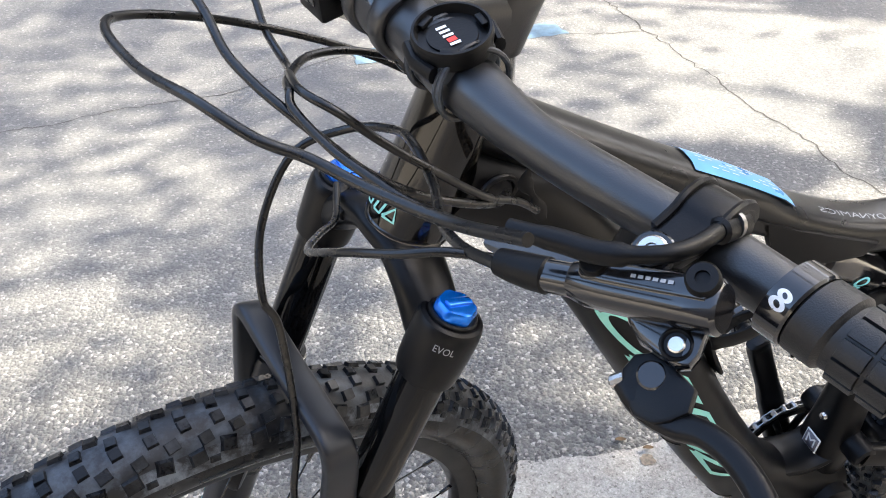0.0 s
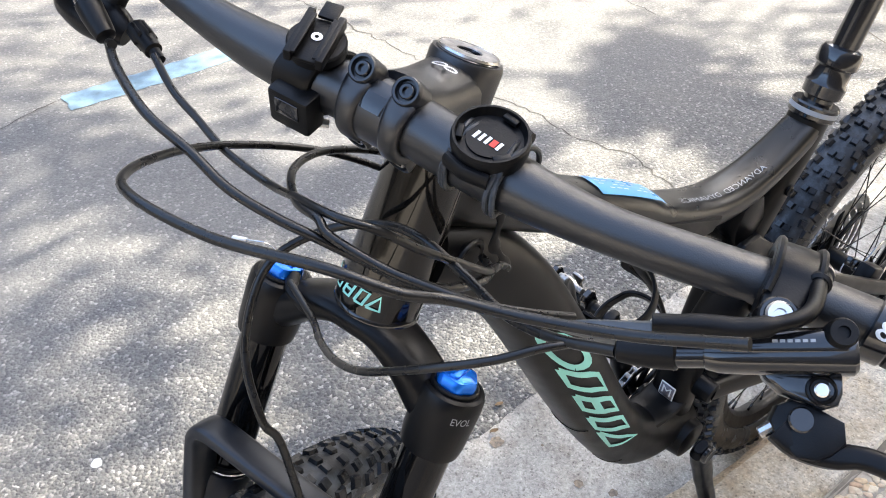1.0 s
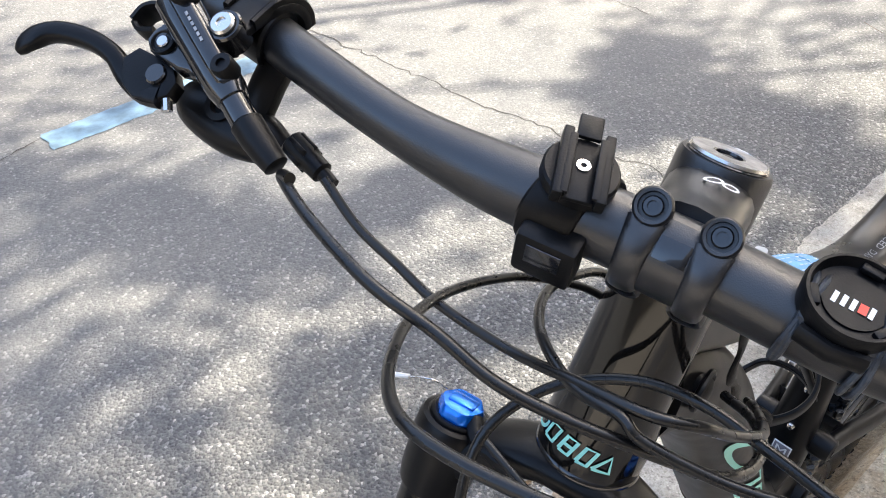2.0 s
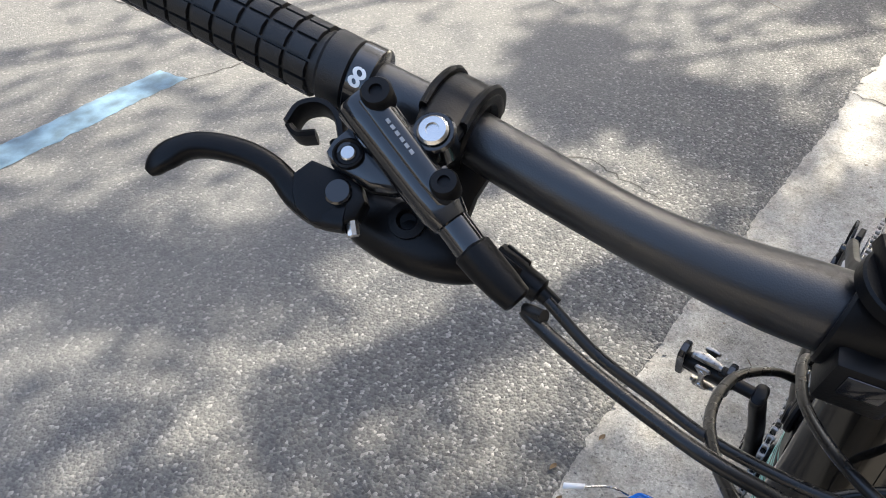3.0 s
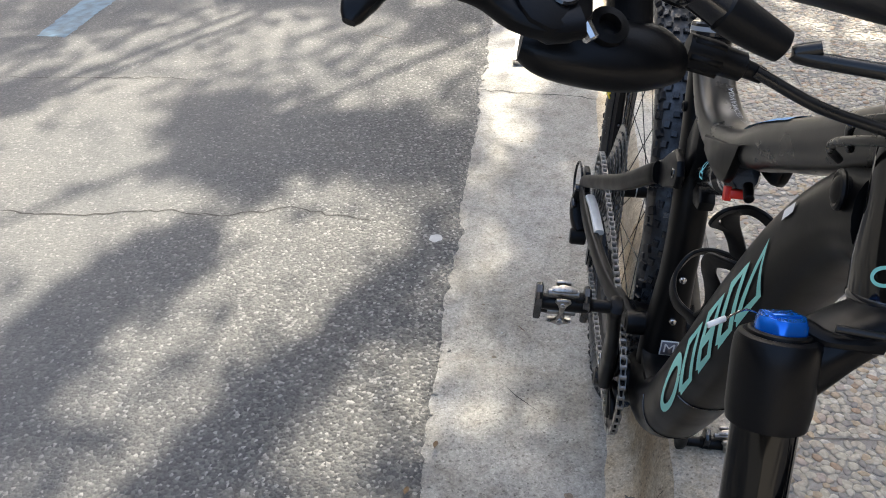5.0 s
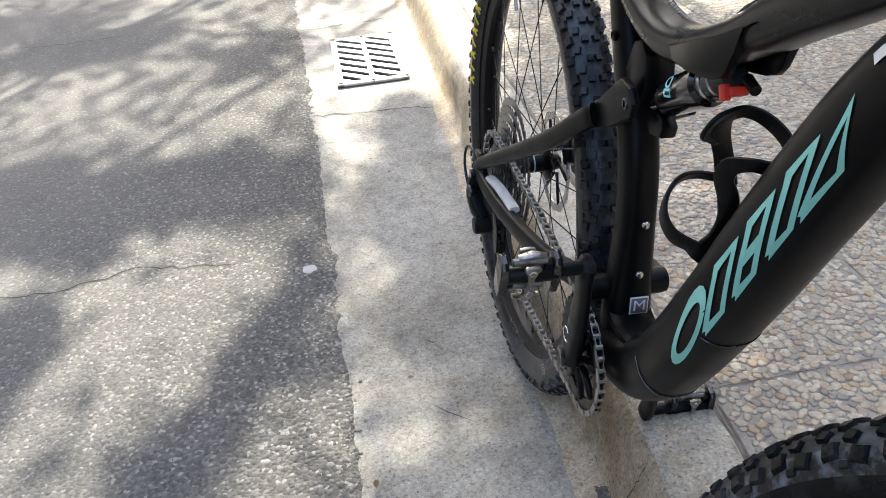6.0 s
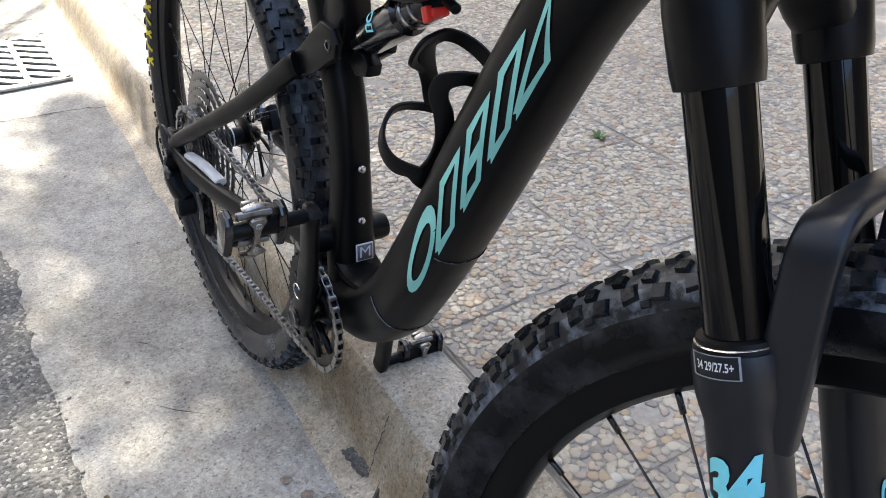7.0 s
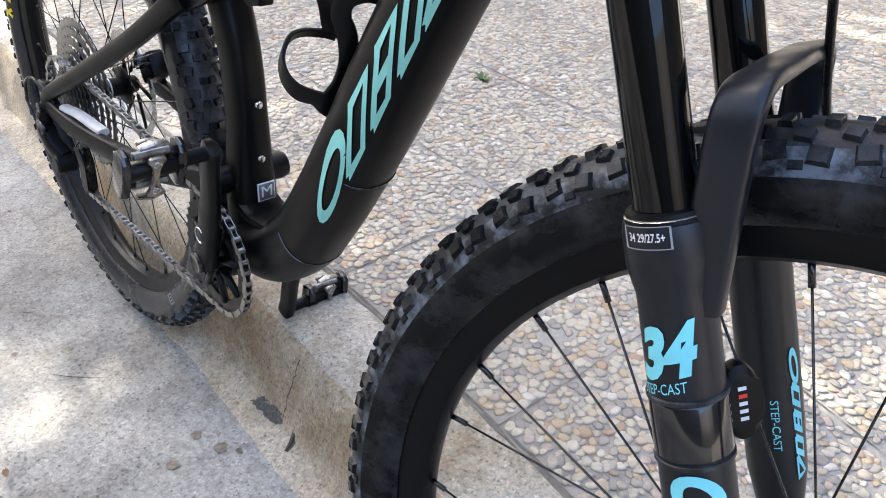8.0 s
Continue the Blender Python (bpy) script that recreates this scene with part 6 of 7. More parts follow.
bpart("bracket_window", moved(block((0, 0, 0), (0.015, 0.010, 0.0012), None, 0.0004), axes(lw, lup, lc + lf * 0.0272 - lup * 0.003)), BLACK_GLOSS, "glossy window", lamp)
bpart("rail_bed", moved(block((0, 0, 0), (0.0140, 0.030, 0.0022), None, 0.0006), axes(side_, ahead_, dc + dm * 0.0034 + ahead_ * 0.002)), PLASTIC, "", disc)
bpart("rail_tongue", moved(block((0, 0, 0), (0.0100, 0.012, 0.0022), None, 0.0006), axes(side_, ahead_, dc + dm * 0.0056 - ahead_ * 0.019)), PLASTIC, "", disc)
bpart("hub_hole", revolve([(0.0, 0.0030), (0.0052, 0.0030), (0.0052, 0.0012), (0.003, 0.001), (0.003, 0)], dc, dm, 14), STEEL, "", disc)
bpart("bracket_lever", sweep(catmull([lc + lf * 0.017 - lup * 0.015 - lw * 0.008, lc + lf * 0.013 - lup * 0.021, lc + lf * 0.006 - lup * 0.024 + lw * 0.010], 4), [(0.0022, 0.0035)] * 9, 10), WHITE, "pale quick-release tab", lamp)
bpart("bracket_screw", rod(lc + lf * 0.020 - lup * 0.013 - lw * 0.004, lc + lf * 0.022 - lup * 0.021 - lw * 0.004, 0.0022, 10), DARK_STEEL, "", lamp)

# bottle cage on the down tube
dd, dn = Vector((0.498, 0, 0.867)), Vector((-0.867, 0, 0.498))
B0 = Vector((0.214, 0, 0.213))
cage = bpart("bottle_cage", sweep([B0 - dd * 0.020 + dn * 0.0362, B0 + dd * 0.01 + dn * 0.0362, B0 + dd * 0.06 + dn * 0.0362, B0 + dd * 0.135 + dn * 0.0362], [(0.0025, 0.007), (0.003, 0.011), (0.003, 0.009), (0.0025, 0.007)], 12, power=3), PLASTIC, "matt black composite bottle cage on the down tube")
BC = B0 + dn * 0.079


def strip(points, widths, thick=0.0021, r=0.0385):
    """A flat band bent round the bottle: points are (metres up the bottle, degrees round it, 180 at the tube), with half widths."""
    flat = catmull([(t, a / 1000, w) for (t, a), w in zip(points, widths)], 6)
    path, out, wide = [], [], []
    for q in flat:
        a = radians(q.y * 1000)
        n = dn * math.cos(a) + Vector((0, math.sin(a), 0))
        path.append(BC + dd * q.x + n * r)
        out.append(n)
        wide.append(q.z)
    bm, rings = bmesh.new(), []
    for i, p in enumerate(path):
        t = (path[min(i + 1, len(path) - 1)] - path[max(i - 1, 0)]).normalized()
        w = out[i].cross(t).normalized()
        rings.append([bm.verts.new(p + w * (wide[i] * u) + out[i] * (thick * v)) for u, v in ((-1, -0.5), (-0.8, -1), (0.8, -1), (1, -0.5), (1, 0.5), (0.8, 1), (-0.8, 1), (-1, 0.5))])
    for a, b in zip(rings, rings[1:]):
        for j in range(8):
            bm.faces.new((a[j], a[(j + 1) % 8], b[(j + 1) % 8], b[j]))
    bm.faces.new(rings[0][::-1])
    bm.faces.new(rings[-1])
    return bm


bpart("upper_arm", strip([(0.070, 168), (0.084, 140), (0.090, 110), (0.090, 85), (0.092, 55), (0.095, 26), (0.094, 8), (0.084, -6), (0.062, 2), (0.036, 20), (0.016, 34), (0.004, 44)], [0.010, 0.009, 0.0085, 0.008, 0.0075, 0.0068, 0.0070, 0.0085, 0.0085, 0.0085, 0.0095, 0.009]), PLASTIC, "", cage)
bpart("arm_lug", strip([(0.094, 4), (0.090, -16), (0.080, -27), (0.070, -26), (0.060, -12), (0.052, 2)], [0.004, 0.0042, 0.0045, 0.0045, 0.0035, 0.003]), PLASTIC, "", cage)
bpart("lower_hoop", strip([(0.006, 44), (0.004, 20), (0.005, 0), (0.008, -36), (0.001, -56), (-0.004, -84), (-0.005, -112), (-0.001, -136), (-0.004, -155), (-0.010, -172)], [0.006, 0.005, 0.0046, 0.0046, 0.0055, 0.0078, 0.0090, 0.0085, 0.012, 0.013]), PLASTIC, "", cage)
bpart("near_arm", strip([(0.126, -182), (0.124, -168), (0.123, -148), (0.112, -130), (0.096, -130), (0.078, -146), (0.052, -158), (0.026, -160), (0.008, -156)], [0.008, 0.0075, 0.0068, 0.0075, 0.0085, 0.0085, 0.0075, 0.0065, 0.007]), PLASTIC, "", cage)
bpart("far_arm", strip([(0.120, 178), (0.112, 160), (0.090, 150), (0.060, 158), (0.020, 165)], [0.007, 0.0065, 0.006, 0.006, 0.007]), PLASTIC, "", cage)

# ---- street details ----
def jagged(points, step=0.02, amp=0.012, seed=0):
    rnd = random.Random(seed)
    out = []
    for (x0, y0), (x1, y1) in zip(points, points[1:]):
        L = math.hypot(x1 - x0, y1 - y0)
        k = max(1, round(L / step))
        for j in range(k):
            f = j / k
            out.append((x0 + (x1 - x0) * f + rnd.gauss(0, amp * 0.35), y0 + (y1 - y0) * f + rnd.gauss(0, amp * 0.2)))
    return [*out, points[-1]]


def road_z(x, y):
    return 0.006 + 0.004 * n3(x * 1.5, y * 1.5) + dip(x)


def crack(name, pts, width, zf, material, seed, parent):
    line = jagged(pts, 0.022, 0.016, seed)
    rnd = random.Random(seed + 50)
    rows = []
    for i, (x, y) in enumerate(line):
        a, b = line[max(0, i - 1)], line[min(len(line) - 1, i + 1)]
        t = Vector((b[0] - a[0], b[1] - a[1])).normalized()
        w = width * rnd.uniform(0.35, 1.0) * (0.25 if i in (0, len(line) - 1) else 1)
        rows.append([(x - t.y * o * w, y + t.x * o * w, zf(x, y) + 0.0008) for o in (-1, 1)])
    ob = new(name, finish(name, sheet(rows), material))
    ob.parent = parent
    return ob


crack("crack", [(-0.62, -2.75), (-0.65, -2.38), (-0.68, -2.18), (-0.700, -1.94), (-0.730, -1.74), (-0.755, -1.57), (-0.766, -1.38), (-0.818, -1.19), (-0.815, -1.01), (-0.866, -0.89), (-0.882, -0.85), (-0.866, -0.77), (-0.842, -0.63)], 0.0032, road_z, CRACK, 1, road)
crack("crack", [(-0.704, -1.942), (-0.556, -1.943), (-0.449, -1.971), (-0.30, -2.03)], 0.0022, road_z, CRACK, 2, road)
crack("crack", [(1.9, -1.60), (1.45, -1.70), (1.254, -1.757), (1.112, -1.774), (0.967, -1.828), (0.765, -1.849), (0.653, -1.861), (0.42, -1.93), (0.27, -1.98)], 0.0024, road_z, CRACK, 3, road)
crack("crack", [(-1.60, -2.6), (-1.605, -2.33), (-1.625, -1.97), (-1.66, -1.75), (-1.675, -1.53), (-1.667, -1.49)], 0.0028, road_z, CRACK, 4, road)
crack("crack", [(-2.9, -2.0), (-2.86, -1.6), (-2.9, -1.3)], 0.0030, road_z, CRACK, 5, road)


def gut_z(x, y):
    return 0.0025 * n3(x * 2, (y - border_y(x)) / (kerb_y(x) - border_y(x)) * 3) + dip(x) + 0.0012


crack("slab_joint", [(-1.715, -0.510), (-1.70, -0.36), (-1.71, -0.24), (-1.675, -0.110)], 0.0030, gut_z, CRACK, 6, gutter)
crack("slab_joint", [(-2.70, -0.60), (-2.73, -0.40), (-2.785, -0.16)], 0.0035, gut_z, CRACK, 7, gutter)
crack("slab_joint", [(0.62, -0.32), (0.615, -0.15), (0.62, 0.0)], 0.0030, gut_z, CRACK, 8, gutter)
crack("hairline", [(-0.305, -0.24), (-0.28, -0.20), (-0.25, -0.17)], 0.0010, gut_z, CRACK, 9, gutter)


def stain(name, cx, cy, r, zf, material, seed, parent, stretch=1.0):
    n = 22
    pts = []
    for k in range(n):
        a = 2 * math.pi * k / n
        rr = r * (1 + 0.35 * n3(math.cos(a) * 1.7, math.sin(a) * 1.7, seed))
        pts.append((cx + rr * stretch * math.cos(a), cy + rr * math.sin(a)))
    bm = bmesh.new()
    c = bm.verts.new((cx, cy, zf(cx, cy) + 0.0006))
    vs = [bm.verts.new((x, y, zf(x, y) + 0.0004)) for x, y in pts]
    for k in range(n):
        bm.faces.new((c, vs[k], vs[(k + 1) % n]))
    ob = new(name, finish(name, bm, material))
    ob.parent = parent
    return ob


OIL = plain("brown_stain", (0.16, 0.128, 0.095), 0.8, 0, 0.5, 160, 0.5, 300)
PATCH = plain("grey_gravel_patch", (0.085, 0.080, 0.068), 0.7, 0, 0.6, 260, 1.0, 500)
PALE = plain("pale_patch", (0.42, 0.42, 0.41), 0.8, 0, 0.15, 60, 0.3, 300)
stain("stain", -0.036, -0.153, 0.0080, gut_z, OIL, 1, gutter)
stain("stain", -0.071, -0.107, 0.0075, gut_z, OIL, 9, gutter)
stain("stain", -0.010, -0.070, 0.0045, gut_z, OIL, 11, gutter, 1.4)
stain("stain", -0.030, -0.088, 0.0090, gut_z, OIL, 2, gutter)
# a broken hole filled with gravel, and a small split, in the fillet
rnd = random.Random(41)
rows = []
for i in range(15):
    f = i / 14
    row = []
    for j in range(10):
        g = j / 9
        x = -0.082 + 0.066 * f + 0.012 * g + 0.004 * n3(i * 0.8, j * 0.8, 1)
        y = -0.021 + 0.008 * f + 0.022 * g + 0.004 * n3(i * 0.9, j * 0.9, 7) + (0.006 * n3(i * 0.7, 5) if j == 0 else 0)
        rim = i in (0, 14) or j in (0, 9)
        row.append((x, y, foot_z(x, y) + (0.0008 if rim else 0.0022 + rnd.uniform(-0.0012, 0.0022))))
    rows.append(row)
ob = new("hole_patch", finish("hole_patch", sheet(rows), PATCH, False))
ob.parent = kerb_foot
SPLIT = plain("brown_split", (0.10, 0.075, 0.05), 0.9, 0, 0.5, 200, 0.6, 400)
for wide, lift, mat in ((0.0065, 0.0025, SPLIT), (0.0022, 0.0034, CRACK)):
    rows = []
    for i in range(9):
        f = i / 8
        x, y = 0.033 - 0.023 * f + 0.002 * math.sin(f * 5), -0.022 + 0.036 * f
        w = wide * (0.35 + 0.65 * math.sin(math.pi * min(1, f * 0.85 + 0.1)))
        rows.append([(x - w * 0.7, y - w * 0.35, foot_z(x, y) + lift - 0.001), (x, y, foot_z(x, y) + lift), (x + w * 0.7, y + w * 0.35, foot_z(x, y) + lift - 0.001)])
    ob = new("crack", finish("crack", sheet(rows), mat))
    ob.parent = kerb_foot


def face_crack(x0, lean, width, seed):
    """A crack that climbs the kerb's face."""
    rnd_ = random.Random(seed)
    rows = []
    for i in range(26):
        f = i / 25 * 4
        k = min(3, int(f))
        (pa, za), (pb, zb) = prof_face[k], prof_face[k + 1]
        py, pz = pa + (pb - pa) * (f - k), za + (zb - za) * (f - k)
        x = x0 + lean * pz + rnd_.gauss(0, 0.0014)
        w = width * rnd_.uniform(0.4, 1.0)
        rows.append([(x + o * w, kerb_y(x) + py - 0.0022 + 0.006 * n3(x * 4, pz * 15, 9) + 0.003 * n3(x * 23, pz * 40, 5), pz + dip(x) + 0.003 * n3(x * 5, py * 15, 2) + 0.001) for o in (-1, 1)])
    ob = new("crack", finish("crack", sheet(rows), CRACK))
    ob.parent = kerb


prof_face = KERB_PROF[3:11]
face_crack(-0.018, 0.20, 0.0011, 3)
face_crack(-1.02, 0.1, 0.0020, 4)
stain("paint_spot", -0.791, -0.465, 0.017, road_z, PALE, 4, road)
stain("paint_spot", 0.599, -0.669, 0.010, road_z, PALE, 5, road)
stain("stain", 0.02, -0.30, 0.012, gut_z, OIL, 7, gutter)
for k in range(14):
    rnd = random.Random(k + 300)
    x = rnd.uniform(-1.6, 0.3)
    stain("grit_spot", x, border_y(x) + rnd.uniform(0.03, 0.30), rnd.uniform(0.0025, 0.005), gut_z, OIL if k % 3 else PALE, 20 + k, gutter)

# painted road dashes
for pts in ([(0.262, -2.000), (0.262, -1.897), (-0.445, -1.975), (-0.425, -2.080)], [(-2.027, -2.306), (-2.028, -2.182), (-2.70, -2.255), (-2.68, -2.42)]):
    (ax0, ay0), (bx0, by0), (cx0, cy0), (dx0, dy0) = pts
    rows = []
    for i in range(41):
        f = i / 40
        row = []
        for j in range(7):
            g = j / 6
            x = (ax0 * (1 - g) + bx0 * g) * (1 - f) + (dx0 * (1 - g) + cx0 * g) * f
            y = (ay0 * (1 - g) + by0 * g) * (1 - f) + (dy0 * (1 - g) + cy0 * g) * f
            e = 1 if i in (0, 40) or j in (0, 6) else 0
            row.append((x + e * 0.010 * n3(x * 30, y * 30, 2), y + e * 0.010 * n3(x * 30, y * 30, 8), road_z(x, y) + 0.0014))
        rows.append(row)
    ob = new("road_marking", finish("road_marking", sheet(rows), ROAD_PAINT))
    ob.parent = road

# drain grate set in the gutter
GALV = plain("galvanised_steel", (0.55, 0.54, 0.52), 0.45, 0.8, 0.15, 25, 0.2, 300)
gx0, gx1, gy0, gy1 = -2.502, -1.956, -0.447, -0.205
grate = tagged(new("drain_grate"), "galvanised steel drain grate with slanted slots in the gutter", "drain")
grate.matrix_basis = Matrix.Translation(((gx0 + gx1) / 2, (gy0 + gy1) / 2, 0.0095)) @ Matrix.Rotation(radians(4.2), 4, "Z")
W_, H_ = gx1 - gx0, gy1 - gy0


def gpart(name, bm, material, label=""):
    ob = new(name, finish(name, bm, material))
    ob.parent = grate
    if label:
        tagged(ob, label)
    return ob


# a black sheet paints the drain's darkness; no shaft is cut below
gpart("pit_shade", block((0, 0, -0.002), (W_ - 0.02, H_ - 0.02, 0.002)), plain("black_pit_shade", (0.006, 0.006, 0.006), 0.9), "black sheet that stands in for the shade of the drain shaft")
for y in (-H_ / 2 + 0.011, 0.0, H_ / 2 - 0.011):
    gpart("frame_bar", block((0, y, 0.004), (W_, 0.022 if y else 0.018, 0.010), None, 0.002), GALV)
for x in (-W_ / 2 + 0.012, W_ / 2 - 0.012):
    gpart("frame_bar", block((x, 0, 0.004), (0.024, H_, 0.010), None, 0.002), GALV)
def clipped(poly, limit, sign):
    """The part of a flat outline on one side of a line across x."""
    out = []
    for (xa, ya), (xb, yb) in zip(poly, poly[1:] + poly[:1]):
        ina, inb = sign * (xa - limit) <= 0, sign * (xb - limit) <= 0
        if ina:
            out.append((xa, ya))
        if ina != inb:
            f = (limit - xa) / (xb - xa)
            out.append((limit, ya + (yb - ya) * f))
    return out


lim = W_ / 2 - 0.021
for ya, yb in ((-H_ / 2 + 0.019, -0.010), (0.010, H_ / 2 - 0.019)):
    lean = 0.88 * (yb - ya)
    for k in range(-2, 8):
        x = -lim + 0.016 + k * 0.074
        poly = clipped(clipped([(x, ya), (x + 0.036, ya), (x + 0.036 + lean, yb), (x + lean, yb)], lim, 1), -lim, -1)
        if len(poly) > 2:
            gpart("grate_bar", plate(poly, 0.008, axes((1, 0, 0), (0, 1, 0), (0, 0, 0.0035)), 0.0008), GALV)

# twig and dry leaf bits
BARK = plain("dry_bark", (0.11, 0.075, 0.05), 0.85, 0, 0.3, 60, 0.4, 300)
LEAF_DRY = plain("dry_leaf", (0.12, 0.08, 0.045), 0.8, 0, 0.3, 60)
for k, pts in enumerate(([(-0.49, -0.235), (-0.478, -0.222)], [(-2.19, -0.99), (-2.15, -0.90)])):
    tagged(new("twig", finish("twig", sweep(catmull([(x, y, gut_z(x, y) + 0.0018 if k < 1 else road_z(x, y) + 0.002) for x, y in pts], 4), (0.0008, 0.0008), 6), BARK)), "thin dry brown twig lying on the street", "twig", "twigs")
for k, (x, y) in enumerate(((-0.035, -0.362), (0.05, -0.345), (-0.14, -0.335), (0.012, -0.318))):
    bm = sheet([[(x + 0.010 * (i - 2) / 2, y + 0.0045 * (j - 1) * (1 - ((i - 2) / 2.2) ** 2), gut_z(x, y) + 0.004 + 0.003 * abs(j - 1) + 0.001 * i) for j in range(3)] for i in range(5)])
    ob = new("dry_leaf", finish("dry_leaf", bm, LEAF_DRY))
    ob.rotation_euler = (0, 0, 0)
    tagged(ob, "small curled dry brown leaf on the gutter", "leaf", "dry leaves")

# small weed in a joint of the pavement
WEED = plain("weed_green", (0.07, 0.13, 0.03), 0.5, 0, 0.3, 40)
weed = tagged(new("weed"), "small green weed growing between the pavement slabs", "weed")
weed.matrix_basis = Matrix.Translation((-0.587, 0.777, KERB_H - 0.006))
rnd = random.Random(8)
for k in range(14):
    a, L, lean = rnd.uniform(0, 6.28), rnd.uniform(0.015, 0.032), rnd.uniform(0.5, 1.2)
    d = Vector((math.cos(a), math.sin(a), 0))
    q = Vector((-d.y, d.x, 0))
    rows = [[d * (L * f * lean) + q * (w * j) + Vector((0, 0, L * f * (1.1 - 0.6 * f))) for j in (-1, 0, 1)] for f, w in ((0, 0.001), (0.4, 0.004), (0.75, 0.0035), (1, 0.0004))]
    ob = new("leaf", finish("leaf", sheet(rows), WEED))
    ob.parent = weed

# ---- trees whose shade falls on the street ----
LEAF = plain("green_leaf", (0.055, 0.085, 0.025), 0.55, 0, 0.35, 9)
TRUNK = plain("tree_bark", (0.13, 0.10, 0.075), 0.9, 0, 0.35, 14, 0.8, 60)
U_SUN = SUN_DIR / SUN_DIR.z


def tree(base, gaps, seed, spread):
    """A street tree: tapered trunk, limbs that reach the clumps, and a crown of many small leaves with gaps."""
    rnd = random.Random(seed)
    top = tagged(new("tree"), "broad street tree with a loose leafy crown", "tree", "street trees")
    top.matrix_basis = Matrix.Translation(base)
    B = Vector(base)
    h = 3.6
    trunk = sweep(catmull([(0, 0, -0.05), (0.02, 0.01, 0.4), (0.08, 0.02, 1.6), (0.05, -0.05, 2.6), (0.1, 0.0, h)], 5), [0.20 - 0.005 * i + (0.06 if i == 0 else 0) for i in range(21)], 14)
    clumps = []
    for (gx, gy, r, dens) in gaps:
        z = rnd.uniform(3.9, 5.9)
        clumps.append((Vector((gx, gy, 0)) + U_SUN * z - B, r, dens))
    for c, r, _ in clumps[:: max(1, len(clumps) // 9)]:
        mid = Vector((c.x * 0.45, c.y * 0.45, h + (c.z - h) * 0.35 + 0.3))
        sweep(catmull([(0.08, 0, h - 0.5), mid, c], 5), [0.036 - 0.003 * i for i in range(11)], 7, bm=trunk)
    ob = new("trunk", finish("trunk", trunk, TRUNK))
    ob.parent = top
    verts, faces = [], []
    for c, r, dens in clumps:
        for _ in range(int(dens)):
            d = Vector((rnd.gauss(0, 1), rnd.gauss(0, 1), rnd.gauss(0, 0.8))) * r * 0.55
            p = c + d
            a = Vector((rnd.gauss(0, 1), rnd.gauss(0, 1), rnd.gauss(0, 0.6))).normalized()
            b = a.orthogonal().normalized()
            b = (Matrix.Rotation(rnd.uniform(0, 6.28), 3, a) @ b)
            L = rnd.uniform(0.035, 0.065)
            n = a.cross(b)
            k = len(verts)
            verts += [p - b * L, p + n * L * 0.42 + a * L * 0.08, p + b * L, p - n * L * 0.42 + a * L * 0.08]
            faces.append((k, k + 1, k + 2, k + 3))
    me = bpy.data.meshes.new("crown")
    me.from_pydata([tuple(v) for v in verts], [], faces)
    me.materials.append(LEAF)
    ob = new("crown", me)
    ob.parent = top
    return top


def clump_field(seed, x0, x1, y0, y1, n, keep, r=(0.14, 0.30), dens=110):
    rnd = random.Random(seed)
    out = []
    for _ in range(n):
        x, y = rnd.uniform(x0, x1), rnd.uniform(y0, y1)
        rr = rnd.uniform(*r)
        if keep(x, y, rr) > rnd.random():
            out.append((x, y, rr, dens * (rr / 0.25) ** 2))
    return out


def near_line(x, y, x0, y0, x1, y1):
    dx, dy = x1 - x0, y1 - y0
    t = max(0, min(1, ((x - x0) * dx + (y - y0) * dy) / max(1e-6, dx * dx + dy * dy)))
    return math.hypot(x - x0 - dx * t, y - y0 - dy * t)


# sunny gaps and shady boughs of the crowns, as lines on the ground with half their width
GAPS = [(-0.90, -0.64, -0.56, -0.68, 0.06), (-0.95, -0.78, -0.60, -0.79, 0.08), (-0.92, -0.92, -0.54, -0.89, 0.05), (-0.54, -0.88, -0.22, -1.00, 0.07), (-0.60, -0.67, -0.20, -0.84, 0.05), (0.06, -0.92, 0.12, -0.94, 0.03), (0.27, -1.12, 0.50, -1.27, 0.06), (0.36, -0.97, 0.42, -0.97, 0.04), (-0.42, -0.45, -0.03, -0.54, 0.03), (-1.34, -1.60, -0.93, -1.72, 0.09), (-0.93, -1.43, -0.40, -1.46, 0.06), (-0.60, -1.58, -0.75, -1.62, 0.05), (-1.68, -2.00, -1.80, -1.98, 0.12), (-1.37, -1.79, -1.45, -1.75, 0.08), (-1.72, -0.95, -2.13, -1.15, 0.12), (-1.72, -0.78, -2.02, -0.66, 0.10), (-1.83, -1.33, -1.92, -1.33, 0.09), (-2.58, -1.12, -3.03, -0.78, 0.2), (-2.56, -1.64, -2.46, -1.55, 0.15), (-1.80, -0.42, -1.42, -0.36, 0.04), (-0.88, -0.29, -0.76, -0.29, 0.05), (-2.90, -0.36, -2.55, -0.37, 0.10)]
